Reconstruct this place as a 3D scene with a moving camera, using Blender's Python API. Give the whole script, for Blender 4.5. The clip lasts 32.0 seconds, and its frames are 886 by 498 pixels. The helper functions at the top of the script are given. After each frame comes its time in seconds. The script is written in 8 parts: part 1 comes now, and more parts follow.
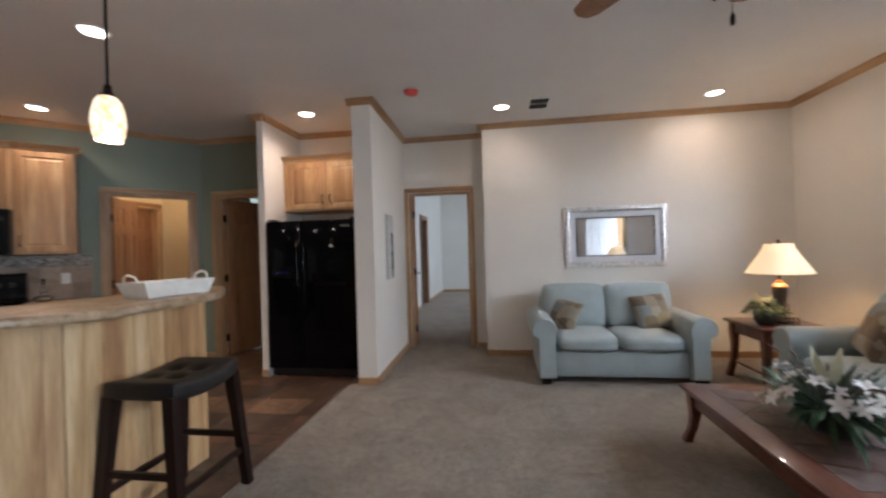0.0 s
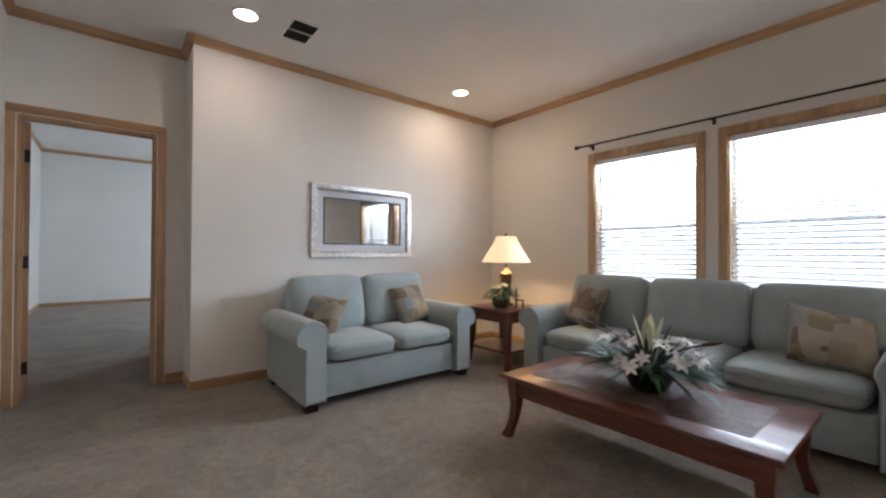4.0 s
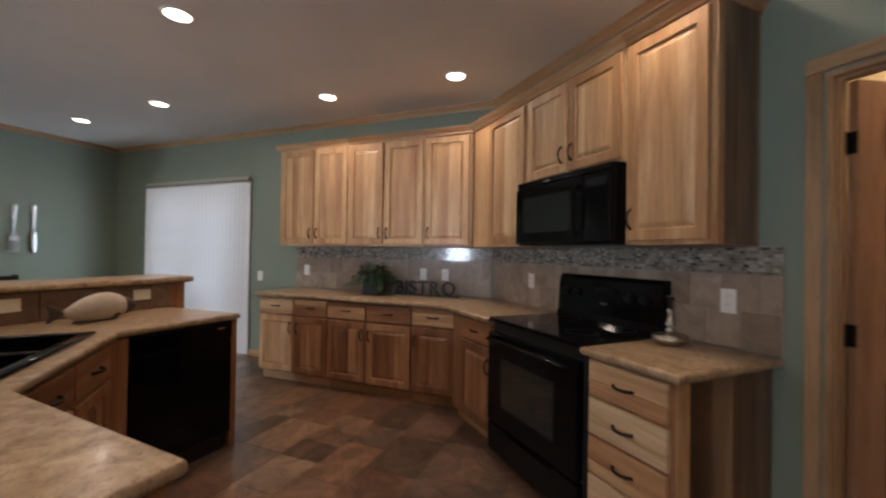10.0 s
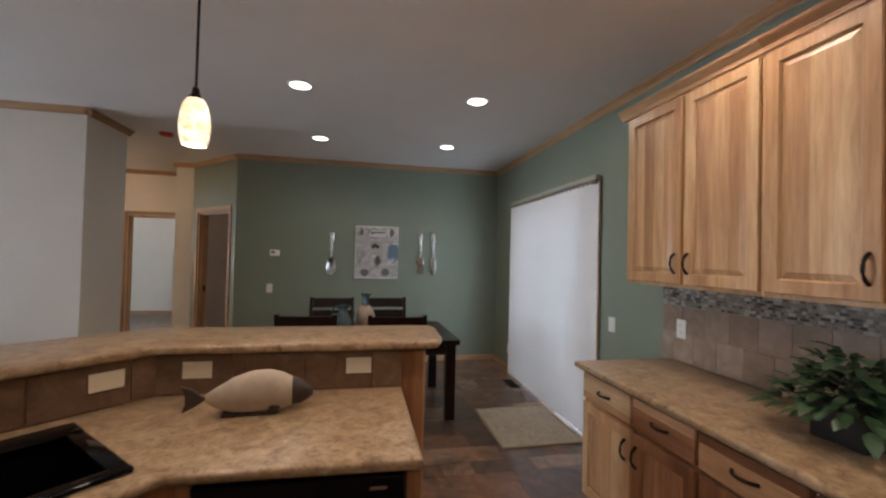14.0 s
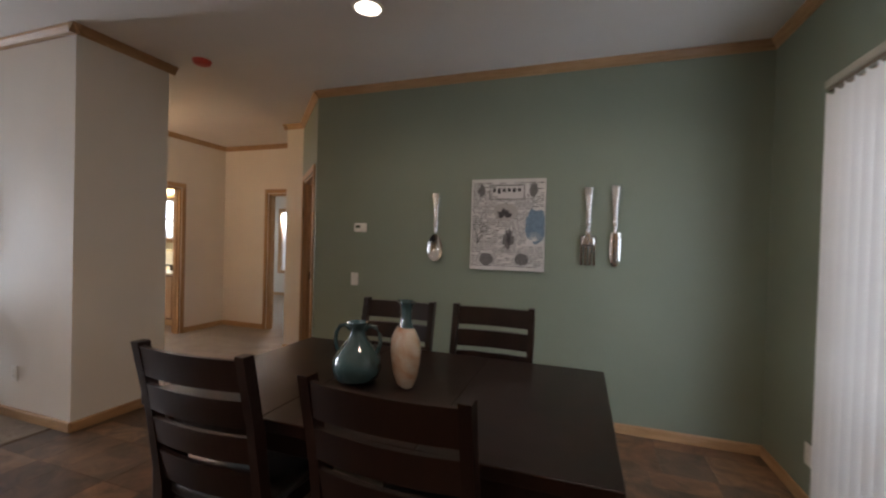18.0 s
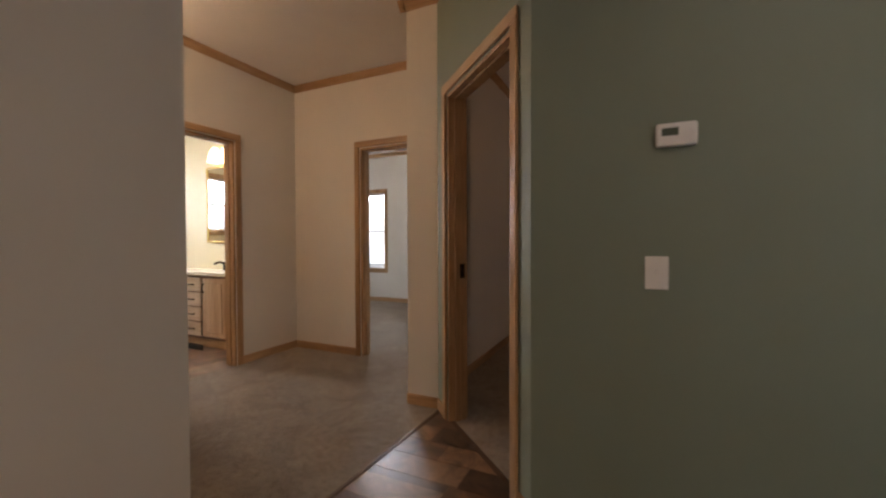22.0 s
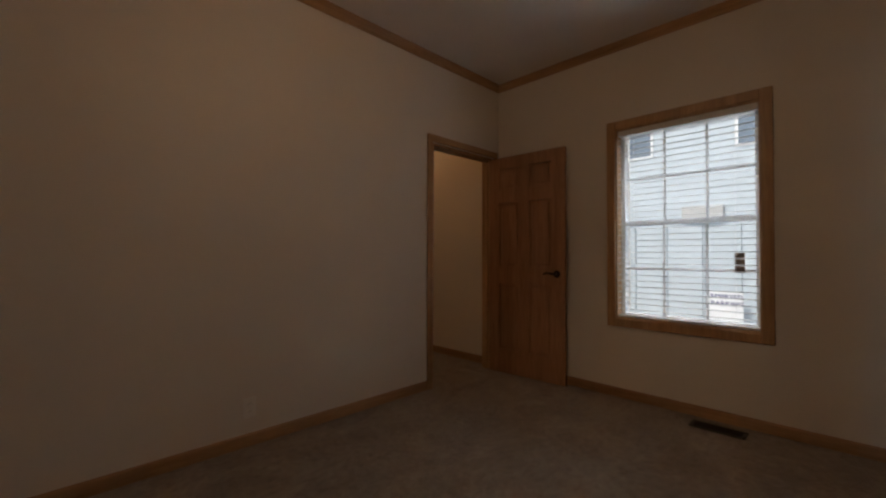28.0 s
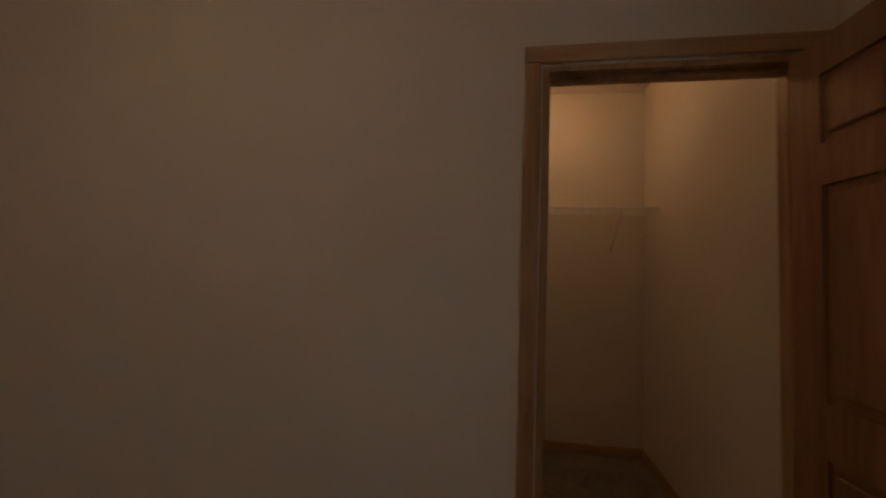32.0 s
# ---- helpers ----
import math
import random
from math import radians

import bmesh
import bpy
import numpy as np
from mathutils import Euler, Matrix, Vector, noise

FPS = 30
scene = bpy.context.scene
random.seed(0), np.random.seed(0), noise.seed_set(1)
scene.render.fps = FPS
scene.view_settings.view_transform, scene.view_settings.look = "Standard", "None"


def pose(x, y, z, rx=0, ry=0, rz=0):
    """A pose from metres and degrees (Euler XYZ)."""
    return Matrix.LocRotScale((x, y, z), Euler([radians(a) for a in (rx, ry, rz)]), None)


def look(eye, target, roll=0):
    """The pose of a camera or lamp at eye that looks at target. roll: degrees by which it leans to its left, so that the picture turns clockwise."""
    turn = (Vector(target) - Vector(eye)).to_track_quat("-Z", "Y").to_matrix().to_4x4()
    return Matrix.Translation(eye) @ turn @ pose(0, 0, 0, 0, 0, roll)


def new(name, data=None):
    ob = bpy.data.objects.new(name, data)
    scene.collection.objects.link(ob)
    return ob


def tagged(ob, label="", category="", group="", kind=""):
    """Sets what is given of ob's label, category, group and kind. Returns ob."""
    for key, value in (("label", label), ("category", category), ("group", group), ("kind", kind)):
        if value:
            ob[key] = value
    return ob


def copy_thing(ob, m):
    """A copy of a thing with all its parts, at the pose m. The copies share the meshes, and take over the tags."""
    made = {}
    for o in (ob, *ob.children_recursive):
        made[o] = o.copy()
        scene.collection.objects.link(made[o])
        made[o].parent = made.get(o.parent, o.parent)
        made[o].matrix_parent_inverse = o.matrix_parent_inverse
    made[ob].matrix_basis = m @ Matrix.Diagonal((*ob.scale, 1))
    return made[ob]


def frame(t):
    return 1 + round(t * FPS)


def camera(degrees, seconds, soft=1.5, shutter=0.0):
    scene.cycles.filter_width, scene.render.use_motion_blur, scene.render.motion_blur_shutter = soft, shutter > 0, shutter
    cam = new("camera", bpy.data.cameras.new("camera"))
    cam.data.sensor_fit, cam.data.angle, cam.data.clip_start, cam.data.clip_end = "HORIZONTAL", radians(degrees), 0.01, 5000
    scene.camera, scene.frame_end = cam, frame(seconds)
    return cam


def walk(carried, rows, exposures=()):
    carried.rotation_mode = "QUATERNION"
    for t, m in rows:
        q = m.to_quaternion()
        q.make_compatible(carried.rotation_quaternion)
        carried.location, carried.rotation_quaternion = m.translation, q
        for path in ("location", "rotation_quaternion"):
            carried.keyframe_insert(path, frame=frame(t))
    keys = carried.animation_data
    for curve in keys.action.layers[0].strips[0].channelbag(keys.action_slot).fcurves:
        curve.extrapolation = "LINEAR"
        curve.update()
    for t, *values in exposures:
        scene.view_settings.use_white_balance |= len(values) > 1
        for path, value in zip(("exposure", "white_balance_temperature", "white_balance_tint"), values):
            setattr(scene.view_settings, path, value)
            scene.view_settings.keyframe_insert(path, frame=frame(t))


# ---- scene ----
cam = camera(95.3, 32.0, 2.3, 0.35)
PATH = [
    (0, (0.156, 2.163, 1.283), (-0.131, 4.142, 1.288), -1.7),
    (0.5, (0.083, 2.167, 1.213), (0.238, 4.161, 1.2), -0.9),
    (1, (0.016, 2.256, 1.19), (0.514, 4.192, 1.162), -0.3),
    (1.5, (-0.077, 2.393, 1.168), (0.68, 4.244, 1.143), -0.0),
    (2, (-0.163, 2.52, 1.146), (0.784, 4.281, 1.125), -0.0),
    (2.5, (-0.313, 2.681, 1.112), (0.817, 4.33, 1.089), 0.2),
    (4.5, (-0.602, 3.656, 1.073), (0.66, 5.207, 1.099), 0.2),
    (5, (-0.752, 3.977, 1.104), (0.44, 5.582, 1.157), 0.6),
    (5.5, (-0.799, 4.258, 1.07), (-0.057, 6.114, 1.156), 0.7),
    (6, (-0.672, 4.497, 1.102), (-0.698, 6.496, 1.172), 1.4),
    (6.5, (-0.835, 4.707, 1.135), (-1.411, 6.622, 1.15), 1.0),
    (7, (-0.953, 4.909, 1.133), (-2.032, 6.593, 1.16), 1.1),
    (7.5, (-1.13, 5.074, 1.203), (-2.605, 6.425, 1.203), 1.1),
    (8, (-1.3, 5.232, 1.211), (-3.098, 6.109, 1.229), 1.3),
    (8.5, (-1.54, 5.309, 1.239), (-3.505, 5.685, 1.24), 1.3),
    (9, (-1.745, 5.297, 1.266), (-3.745, 5.262, 1.245), 0.9),
    (9.5, (-1.983, 5.293, 1.259), (-3.947, 4.913, 1.262), 1.0),
    (10, (-2.221, 5.334, 1.305), (-4.078, 4.593, 1.324), 0.9),
    (10.5, (-2.507, 5.332, 1.325), (-4.201, 4.272, 1.391), 1.5),
    (11, (-2.694, 5.272, 1.369), (-4.223, 3.985, 1.443), 1.5),
    (11.5, (-2.959, 5.19, 1.418), (-4.29, 3.698, 1.478), 1.5),
    (12, (-3.179, 5.088, 1.451), (-4.291, 3.427, 1.491), 1.4),
    (12.5, (-3.381, 5.002, 1.48), (-4.254, 3.203, 1.511), 1.5),
    (13, (-3.579, 4.945, 1.503), (-4.196, 3.043, 1.545), 1.4),
    (13.5, (-3.853, 4.635, 1.528), (-4.311, 2.689, 1.557), 1.2),
    (14, (-4.034, 4.296, 1.498), (-4.432, 2.336, 1.534), 1.4),
    (14.5, (-4.189, 4.066, 1.532), (-4.529, 2.095, 1.548), 1.3),
    (16.5, (-4.975, 2.984, 1.441), (-4.799, 0.992, 1.461), 1.5),
    (17, (-4.96, 2.516, 1.395), (-4.621, 0.545, 1.399), 1.8),
    (17.5, (-4.93, 2.132, 1.362), (-4.417, 0.199, 1.357), 1.8),
    (18, (-4.814, 1.834, 1.362), (-4.168, -0.059, 1.337), 1.6),
    (18.5, (-4.68, 1.535, 1.344), (-3.895, -0.304, 1.314), 1.4),
    (19, (-4.463, 1.281, 1.338), (-3.598, -0.522, 1.301), 1.0),
    (19.5, (-4.225, 1.082, 1.299), (-3.323, -0.702, 1.264), 1.0),
    (20, (-3.977, 0.886, 1.239), (-3.059, -0.891, 1.215), 1.2),
    (20.5, (-3.701, 0.741, 1.202), (-2.793, -1.041, 1.179), 1.2),
    (21, (-3.399, 0.604, 1.181), (-2.503, -1.184, 1.145), 0.6),
    (21.5, (-3.08, 0.434, 1.155), (-2.196, -1.36, 1.117), 0.4),
    (22, (-2.789, 0.181, 1.134), (-1.933, -1.626, 1.094), -0.2),
    (22.5, (-2.547, -0.099, 1.119), (-1.8, -1.954, 1.083), -0.5),
    (23, (-2.38, -0.395, 1.123), (-1.787, -2.305, 1.104), -0.1),
    (23.5, (-2.23, -0.623, 1.121), (-1.855, -2.589, 1.124), -0.7),
    (24, (-2.1, -0.91, 1.118), (-2.006, -2.908, 1.101), -1.0),
    (24.5, (-2.02, -1.085, 1.117), (-2.188, -3.077, 1.089), 0.0),
    (25, (-1.912, -1.28, 1.112), (-2.337, -3.234, 1.086), -0.0),
    (25.5, (-1.802, -1.416, 1.14), (-2.646, -3.229, 1.115), 0.1),
    (26, (-1.845, -1.615, 1.145), (-2.915, -3.304, 1.140), 0.3),
    (26.5, (-1.990, -1.775, 1.13), (-3.137, -3.413, 1.135), 0.3),
    (28.5, (-2.968, -2.393, 1.095), (-4.412, -3.777, 1.123), 0.2),
    (29, (-3.314, -2.513, 1.12), (-4.75, -3.905, 1.133), 0.7),
    (29.5, (-3.638, -2.643, 1.151), (-5.025, -4.084, 1.14), 0.9),
    (30, (-3.957, -2.724, 1.147), (-5.159, -4.322, 1.152), 1.1),
    (30.5, (-4.259, -2.816, 1.202), (-5.184, -4.589, 1.185), 0.7),
    (31, (-4.637, -2.928, 1.200), (-5.115, -4.870, 1.236), 1.3),
    (31.5, (-4.806, -3.163, 1.260), (-4.884, -5.161, 1.325), 1.4),
    (32, (-4.862, -3.301, 1.310), (-4.535, -5.270, 1.430), 2.0),
]
walk(cam, [(r[0], look(*r[1:])) for r in PATH], [(0, 0.0, 5780, 10), (1.2, 0.03, 5780, 10), (2.4, 0.05, 5780, 10), (4.5, 0.1, 5780, 10), (5.0, 0.1, 5800, 10), (5.7, -0.12, 5850, 10), (6.5, -0.15, 5850, 10), (8.0, -0.26, 5900, 10), (9.0, -0.06, 5880, 10), (10.5, -0.06, 5850, 10), (14.5, 0.0, 5850, 10), (16.8, 0.03, 5880, 9), (18.2, -0.1, 6400, 14), (19.5, -0.12, 6650, 15), (22.8, -0.03, 6350, 15), (24.3, 0.12, 6000, 7), (25.0, 0.14, 6050, 8), (26.0, 0.25, 6450, 10), (32.0, 0.12, 6500, 10)])

# ---- world and light ----
H = 2.77
HB = 3.10   # ceiling of the bedroom
world = bpy.data.worlds.new("sky")
scene.world = world
world.use_nodes = True
wn = world.node_tree
sky = wn.nodes.new("ShaderNodeTexSky")
sky.sky_type = "NISHITA"
sky.sun_disc = False
sky.sun_elevation = radians(52)
sky.sun_rotation = radians(110)
sky.air_density = 1.6
sky.dust_density = 3.0
wn.links.new(sky.outputs[0], wn.nodes["Background"].inputs[0])
wn.nodes["Background"].inputs[1].default_value = 0.13


def lamp(name, kind, m, power, color=(1, 1, 1), **kw):
    data = bpy.data.lights.new(name, kind)
    data.energy, data.color = power, color
    if "size" in kw:
        data.shape, data.size, data.size_y = "RECTANGLE", kw["size"], kw["size_y"]
    if "radius" in kw:
        data.shape, data.size = "DISK", kw["radius"] * 2
    if "soft" in kw:
        data.shadow_soft_size = kw["soft"]
    if "spread" in kw:
        data.spread = radians(kw["spread"])
    if "angle" in kw:
        data.angle = radians(kw["angle"])
    ob = new(name, data)
    ob.matrix_world = m
    return ob


lamp("sun", "SUN", look((0, 0, 30), (-22, 8, 0)), 2.2, (1, 0.96, 0.9), angle=3)
DAY = (0.86, 0.93, 1.0)
# area lamps for the daylight at the window and door openings
lamp("daylight", "AREA", look((3.50, 4.55, 1.93), (0, 4.55, 1.0)), 90, DAY, size=2.1, size_y=0.14)
lamp("daylight", "AREA", look((3.52, 4.55, 1.40), (0, 4.55, 0.9)), 6.5, DAY, size=2.1, size_y=1.0)
lamp("daylight", "AREA", look((4.05, 0.55, 1.10), (0.0, 1.9, 0.7)), 200, DAY, size=1.0, size_y=1.9)
lamp("daylight", "AREA", look((-6.25, 0.31, 1.15), (0, 0.31, 0.9)), 52, DAY, size=1.75, size_y=2.0)
lamp("daylight", "AREA", look((-6.9, -3.1, 3.0), (-4.9, -3.1, 0.5)), 62, DAY, size=1.6, size_y=0.7)
lamp("daylight", "AREA", look((1.79, -6.42, 1.96), (1.79, 0, 1.1)), 125, DAY, size=0.62, size_y=0.14)
lamp("daylight", "AREA", look((1.79, -6.44, 1.28), (1.79, 0, 1.1)), 4.5, DAY, size=0.6, size_y=1.2)
# bedroom fill lamp, added inside the room at a window out of view
lamp("daylight", "AREA", look((3.30, 11.6, 1.4), (-1.5, 11.8, 1.2)), 80, DAY, size=1.6, size_y=1.4)

lamp("daylight", "AREA", look((3.12, -2.2, 1.72), (0.6, -2.0, 1.0)), 38, DAY, size=0.7, size_y=0.8)

# ---- materials ----
MATS = {}


def nodes_of(name, rough=0.6, metal=0.0, coat=0.0):
    m = bpy.data.materials.new(name)
    m.use_nodes = True
    t = m.node_tree
    b = t.nodes["Principled BSDF"]
    b.inputs["Roughness"].default_value = rough
    b.inputs["Metallic"].default_value = metal
    b.inputs["Coat Weight"].default_value = coat
    MATS[name] = m
    return m, t, b


def nd(t, kind, **kw):
    n = t.nodes.new(kind)
    for k, v in kw.items():
        n.inputs[k].default_value = v
    return n


def coords(t, scale=(1, 1, 1), kind="Object", rnd=0.0):
    c = t.nodes.new("ShaderNodeTexCoord")
    mp = t.nodes.new("ShaderNodeMapping")
    mp.inputs["Scale"].default_value = scale
    t.links.new(c.outputs[kind], mp.inputs["Vector"])
    if rnd:
        oi = t.nodes.new("ShaderNodeObjectInfo")
        mu = t.nodes.new("ShaderNodeMath")
        mu.operation = "MULTIPLY"
        mu.inputs[1].default_value = rnd
        t.links.new(oi.outputs["Random"], mu.inputs[0])
        cb = t.nodes.new("ShaderNodeCombineXYZ")
        for k in "XYZ":
            t.links.new(mu.outputs[0], cb.inputs[k])
        t.links.new(cb.outputs[0], mp.inputs["Location"])
    return mp.outputs[0]


def ramp(t, fac, stops):
    r = t.nodes.new("ShaderNodeValToRGB")
    e = r.color_ramp.elements
    while len(e) < len(stops):
        e.new(0.5)
    for el, (p, c) in zip(e, stops):
        el.position, el.color = p, (*c, 1)
    t.links.new(fac, r.inputs[0])
    return r.outputs[0]


def mix(t, fac, a, b, mode="MIX"):
    m = t.nodes.new("ShaderNodeMix")
    m.data_type, m.blend_type = "RGBA", mode
    if isinstance(fac, float):
        m.inputs[0].default_value = fac
    else:
        t.links.new(fac, m.inputs[0])
    for sock, v in ((m.inputs[6], a), (m.inputs[7], b)):
        if isinstance(v, tuple):
            sock.default_value = (*v, 1)
        else:
            t.links.new(v, sock)
    return m.outputs[2]


def bump(t, b, height, strength, dist=0.01):
    n = t.nodes.new("ShaderNodeBump")
    n.inputs["Strength"].default_value = strength
    n.inputs["Distance"].default_value = dist
    t.links.new(height, n.inputs["Height"])
    t.links.new(n.outputs[0], b.inputs["Normal"])


def noise_fac(t, vec, scale, detail=4.0, rough=0.55, dist=0.0):
    n = nd(t, "ShaderNodeTexNoise", Scale=scale, Detail=detail, Roughness=rough, Distortion=dist)
    t.links.new(vec, n.inputs["Vector"])
    return n.outputs["Fac"]


def tint(c, k):
    return tuple(min(1, v * k) for v in c)


def paint(name, c, rough=0.55, grain=260.0, strength=0.12):
    m, t, b = nodes_of(name, rough)
    v = coords(t)
    big = noise_fac(t, v, 1.3, 3.0)
    t.links.new(ramp(t, big, [(0.3, tint(c, 0.96)), (0.7, tint(c, 1.03))]), b.inputs["Base Color"])
    bump(t, b, noise_fac(t, v, grain, 2.0), strength, 0.002)
    return m


def wood(name, dark, mid, light, rough=0.38, axis="Z", rnd=7.0, coat=0.15, streak=1.0, vary=None):
    m, t, b = nodes_of(name, rough, 0.0, coat)
    sc = {"Z": (9, 9, 0.7), "X": (0.7, 9, 9), "Y": (9, 0.7, 9)}[axis]
    v = coords(t, sc, "Object", rnd)
    broad = noise_fac(t, v, 0.9, 2.0, 0.5, 0.6)
    fine = noise_fac(t, v, 7.0 * streak, 6.0, 0.65, 0.4)
    col = ramp(t, broad, [(0.28, dark), (0.5, mid), (0.72, light)])
    grain = ramp(t, fine, [(0.3, (0.72, 0.68, 0.62)), (0.62, (1, 1, 1))])
    col = mix(t, 1.0, col, grain, "MULTIPLY")
    oi = t.nodes.new("ShaderNodeObjectInfo")
    shade = ramp(t, oi.outputs["Random"], vary or [(0.0, (0.84, 0.80, 0.75)), (1.0, (1.0, 1.0, 1.0))])
    col = mix(t, 1.0, col, shade, "MULTIPLY")
    t.links.new(col, b.inputs["Base Color"])
    bump(t, b, fine, 0.12, 0.002)
    return m


def plain(name, c, rough=0.5, metal=0.0, coat=0.0, var=0.06, scale=20.0):
    m, t, b = nodes_of(name, rough, metal, coat)
    v = coords(t)
    f = noise_fac(t, v, scale, 3.0)
    t.links.new(ramp(t, f, [(0.25, tint(c, 1 - var)), (0.75, tint(c, 1 + var))]), b.inputs["Base Color"])
    return m


def glow(name, c, strength):
    m, t, b = nodes_of(name, 0.5)
    b.inputs["Base Color"].default_value = (*c, 1)
    b.inputs["Emission Color"].default_value = (*c, 1)
    b.inputs["Emission Strength"].default_value = strength
    return m


CREAM = paint("cream_paint", (0.76, 0.715, 0.65))
GREEN = paint("sage_paint", (0.212, 0.248, 0.192))
WHITE_WALL = paint("pale_paint", (0.78, 0.77, 0.73))
YELLOW = paint("butter_paint", (0.76, 0.66, 0.43))
CEIL = paint("ceiling_paint", (0.80, 0.765, 0.735), 0.8, 120.0, 0.3)
OUTER = paint("siding_paint", (0.5, 0.5, 0.48))
STRIPS = [(0.0, (0.72, 0.63, 0.55)), (0.18, (0.86, 0.81, 0.75)), (0.45, (0.97, 0.95, 0.91)), (0.8, (1.03, 1.03, 1.01)), (1.0, (1.13, 1.20, 1.27))]
STRIPSD = [(0.0, (0.48, 0.42, 0.38)), (0.25, (0.74, 0.66, 0.60)), (0.55, (0.98, 0.94, 0.90)), (0.8, (1.15, 1.18, 1.20)), (1.0, (1.50, 1.72, 1.90))]
HICK = wood("hickory", (0.385, 0.205, 0.098), (0.535, 0.325, 0.162), (0.64, 0.445, 0.252), 0.42, coat=0.05, vary=STRIPS)
HICKP = wood("pale_hickory", (0.36, 0.185, 0.085), (0.62, 0.405, 0.205), (0.78, 0.60, 0.37), vary=STRIPS)
HICKPH = wood("pale_hickory_across", (0.40, 0.235, 0.13), (0.58, 0.40, 0.235), (0.70, 0.53, 0.34), axis="X", vary=STRIPS)
HICKH = wood("hickory_across", (0.36, 0.19, 0.095), (0.56, 0.345, 0.18), (0.69, 0.49, 0.29), axis="X", vary=STRIPS)
# Heartwood boards of the low cabinets, darkened further to carry their weaker light.
HICKD = wood("dim_heart_hickory", (0.22, 0.095, 0.044), (0.36, 0.180, 0.086), (0.50, 0.295, 0.155), vary=STRIPSD)
HICKDH = wood("dim_heart_hickory_across", (0.20, 0.085, 0.040), (0.36, 0.180, 0.086), (0.50, 0.295, 0.155), axis="X", vary=STRIPSD)
HICKV = wood("blond_hickory", (0.43, 0.26, 0.155), (0.60, 0.415, 0.275), (0.70, 0.53, 0.385), vary=STRIPS)
HICKVH = wood("blond_hickory_across", (0.44, 0.29, 0.19), (0.62, 0.46, 0.34), (0.72, 0.58, 0.46), axis="X", vary=STRIPS)
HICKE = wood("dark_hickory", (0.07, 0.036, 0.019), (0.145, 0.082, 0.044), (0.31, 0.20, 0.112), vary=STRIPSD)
TRIM = wood("oak_trim", (0.371, 0.216, 0.106), (0.536, 0.338, 0.176), (0.618, 0.414, 0.238), 0.4)
TRIMH = wood("oak_trim_across", (0.371, 0.216, 0.106), (0.536, 0.338, 0.176), (0.618, 0.414, 0.238), 0.4, axis="X")
DOORW = wood("birch_door", (0.335, 0.170, 0.088), (0.435, 0.238, 0.131), (0.482, 0.276, 0.158), 0.45, coat=0.03)
ESPRESSO = wood("espresso_wood", (0.0085, 0.0040, 0.0032), (0.0145, 0.0062, 0.0048), (0.022, 0.0095, 0.0072), 0.34, coat=0.0)
ESPRESSO.node_tree.nodes["Principled BSDF"].inputs["Specular IOR Level"].default_value = 0.3
CHERRY = wood("cherry_wood", (0.085, 0.023, 0.014), (0.145, 0.041, 0.024), (0.195, 0.064, 0.038), 0.28, axis="X", coat=0.4)
BLACK = plain("black_gloss", (0.003, 0.003, 0.0034), 0.07, 0.0, 0.0, 0.1)
BLACK.node_tree.nodes["Principled BSDF"].inputs["Specular IOR Level"].default_value = 0.17
ENAMEL = plain("textured_black_enamel", (0.003, 0.003, 0.0034), 0.045, 0.0, 0.0, 0.1, 40.0)
ENAMEL.node_tree.nodes["Principled BSDF"].inputs["Specular IOR Level"].default_value = 0.13
BLACKM = plain("black_satin", (0.008, 0.008, 0.009), 0.4, 0.0, 0.0, 0.1)
BRONZE = plain("oiled_bronze", (0.026, 0.018, 0.014), 0.34, 0.8)
SILVER = plain("polished_silver", (0.66, 0.65, 0.63), 0.16, 1.0, 0.0, 0.05, 60.0)
st = SILVER.node_tree
bump(st, st.nodes["Principled BSDF"], noise_fac(st, coords(st), 48.0, 1.0), 0.18, 0.01)
CUTLERY = plain("bright_cutlery", (0.70, 0.70, 0.69), 0.14, 1.0, 0.0, 0.05, 60.0)
ct = CUTLERY.node_tree
bump(ct, ct.nodes["Principled BSDF"], noise_fac(ct, coords(ct), 48.0, 1.0), 0.12, 0.01)
WHITE = plain("white_plastic", (0.80, 0.78, 0.74), 0.35, 0.0, 0.0, 0.02)
IVORY = plain("ivory_plastic", (0.66, 0.585, 0.44), 0.35, 0.0, 0.0, 0.03)
VINYLW = plain("white_vinyl", (0.82, 0.83, 0.84), 0.4, 0.0, 0.0, 0.02)
DARK = plain("dark_void", (0.02, 0.02, 0.022), 0.8)
RED = plain("red_plastic", (0.62, 0.07, 0.05), 0.4)


def carpet_mat(name, a, b2, c):
    m, t, b = nodes_of(name, 0.95)
    v = coords(t)
    big = noise_fac(t, v, 3.0, 8.0, 0.68, 0.8)
    tuft = noise_fac(t, v, 170.0, 3.0, 0.7)
    clump = noise_fac(t, v, 26.0, 5.0, 0.72, 0.6)
    col = ramp(t, big, [(0.3, a), (0.52, b2), (0.75, c)])
    col = mix(t, 1.0, col, ramp(t, clump, [(0.34, (0.66, 0.64, 0.62)), (0.5, (1, 1, 1)), (0.66, (1.2, 1.2, 1.2))]), "MULTIPLY")
    fle = ramp(t, tuft, [(0.32, (0.55, 0.53, 0.50)), (0.65, (1.08, 1.06, 1.03))])
    t.links.new(mix(t, 1.0, col, fle, "MULTIPLY"), b.inputs["Base Color"])
    bump(t, b, tuft, 1.0, 0.012)
    b.inputs["Sheen Weight"].default_value = 0.3
    return m


CARPET = carpet_mat("beige_carpet", (0.222, 0.172, 0.126), (0.34, 0.275, 0.208), (0.442, 0.366, 0.284))


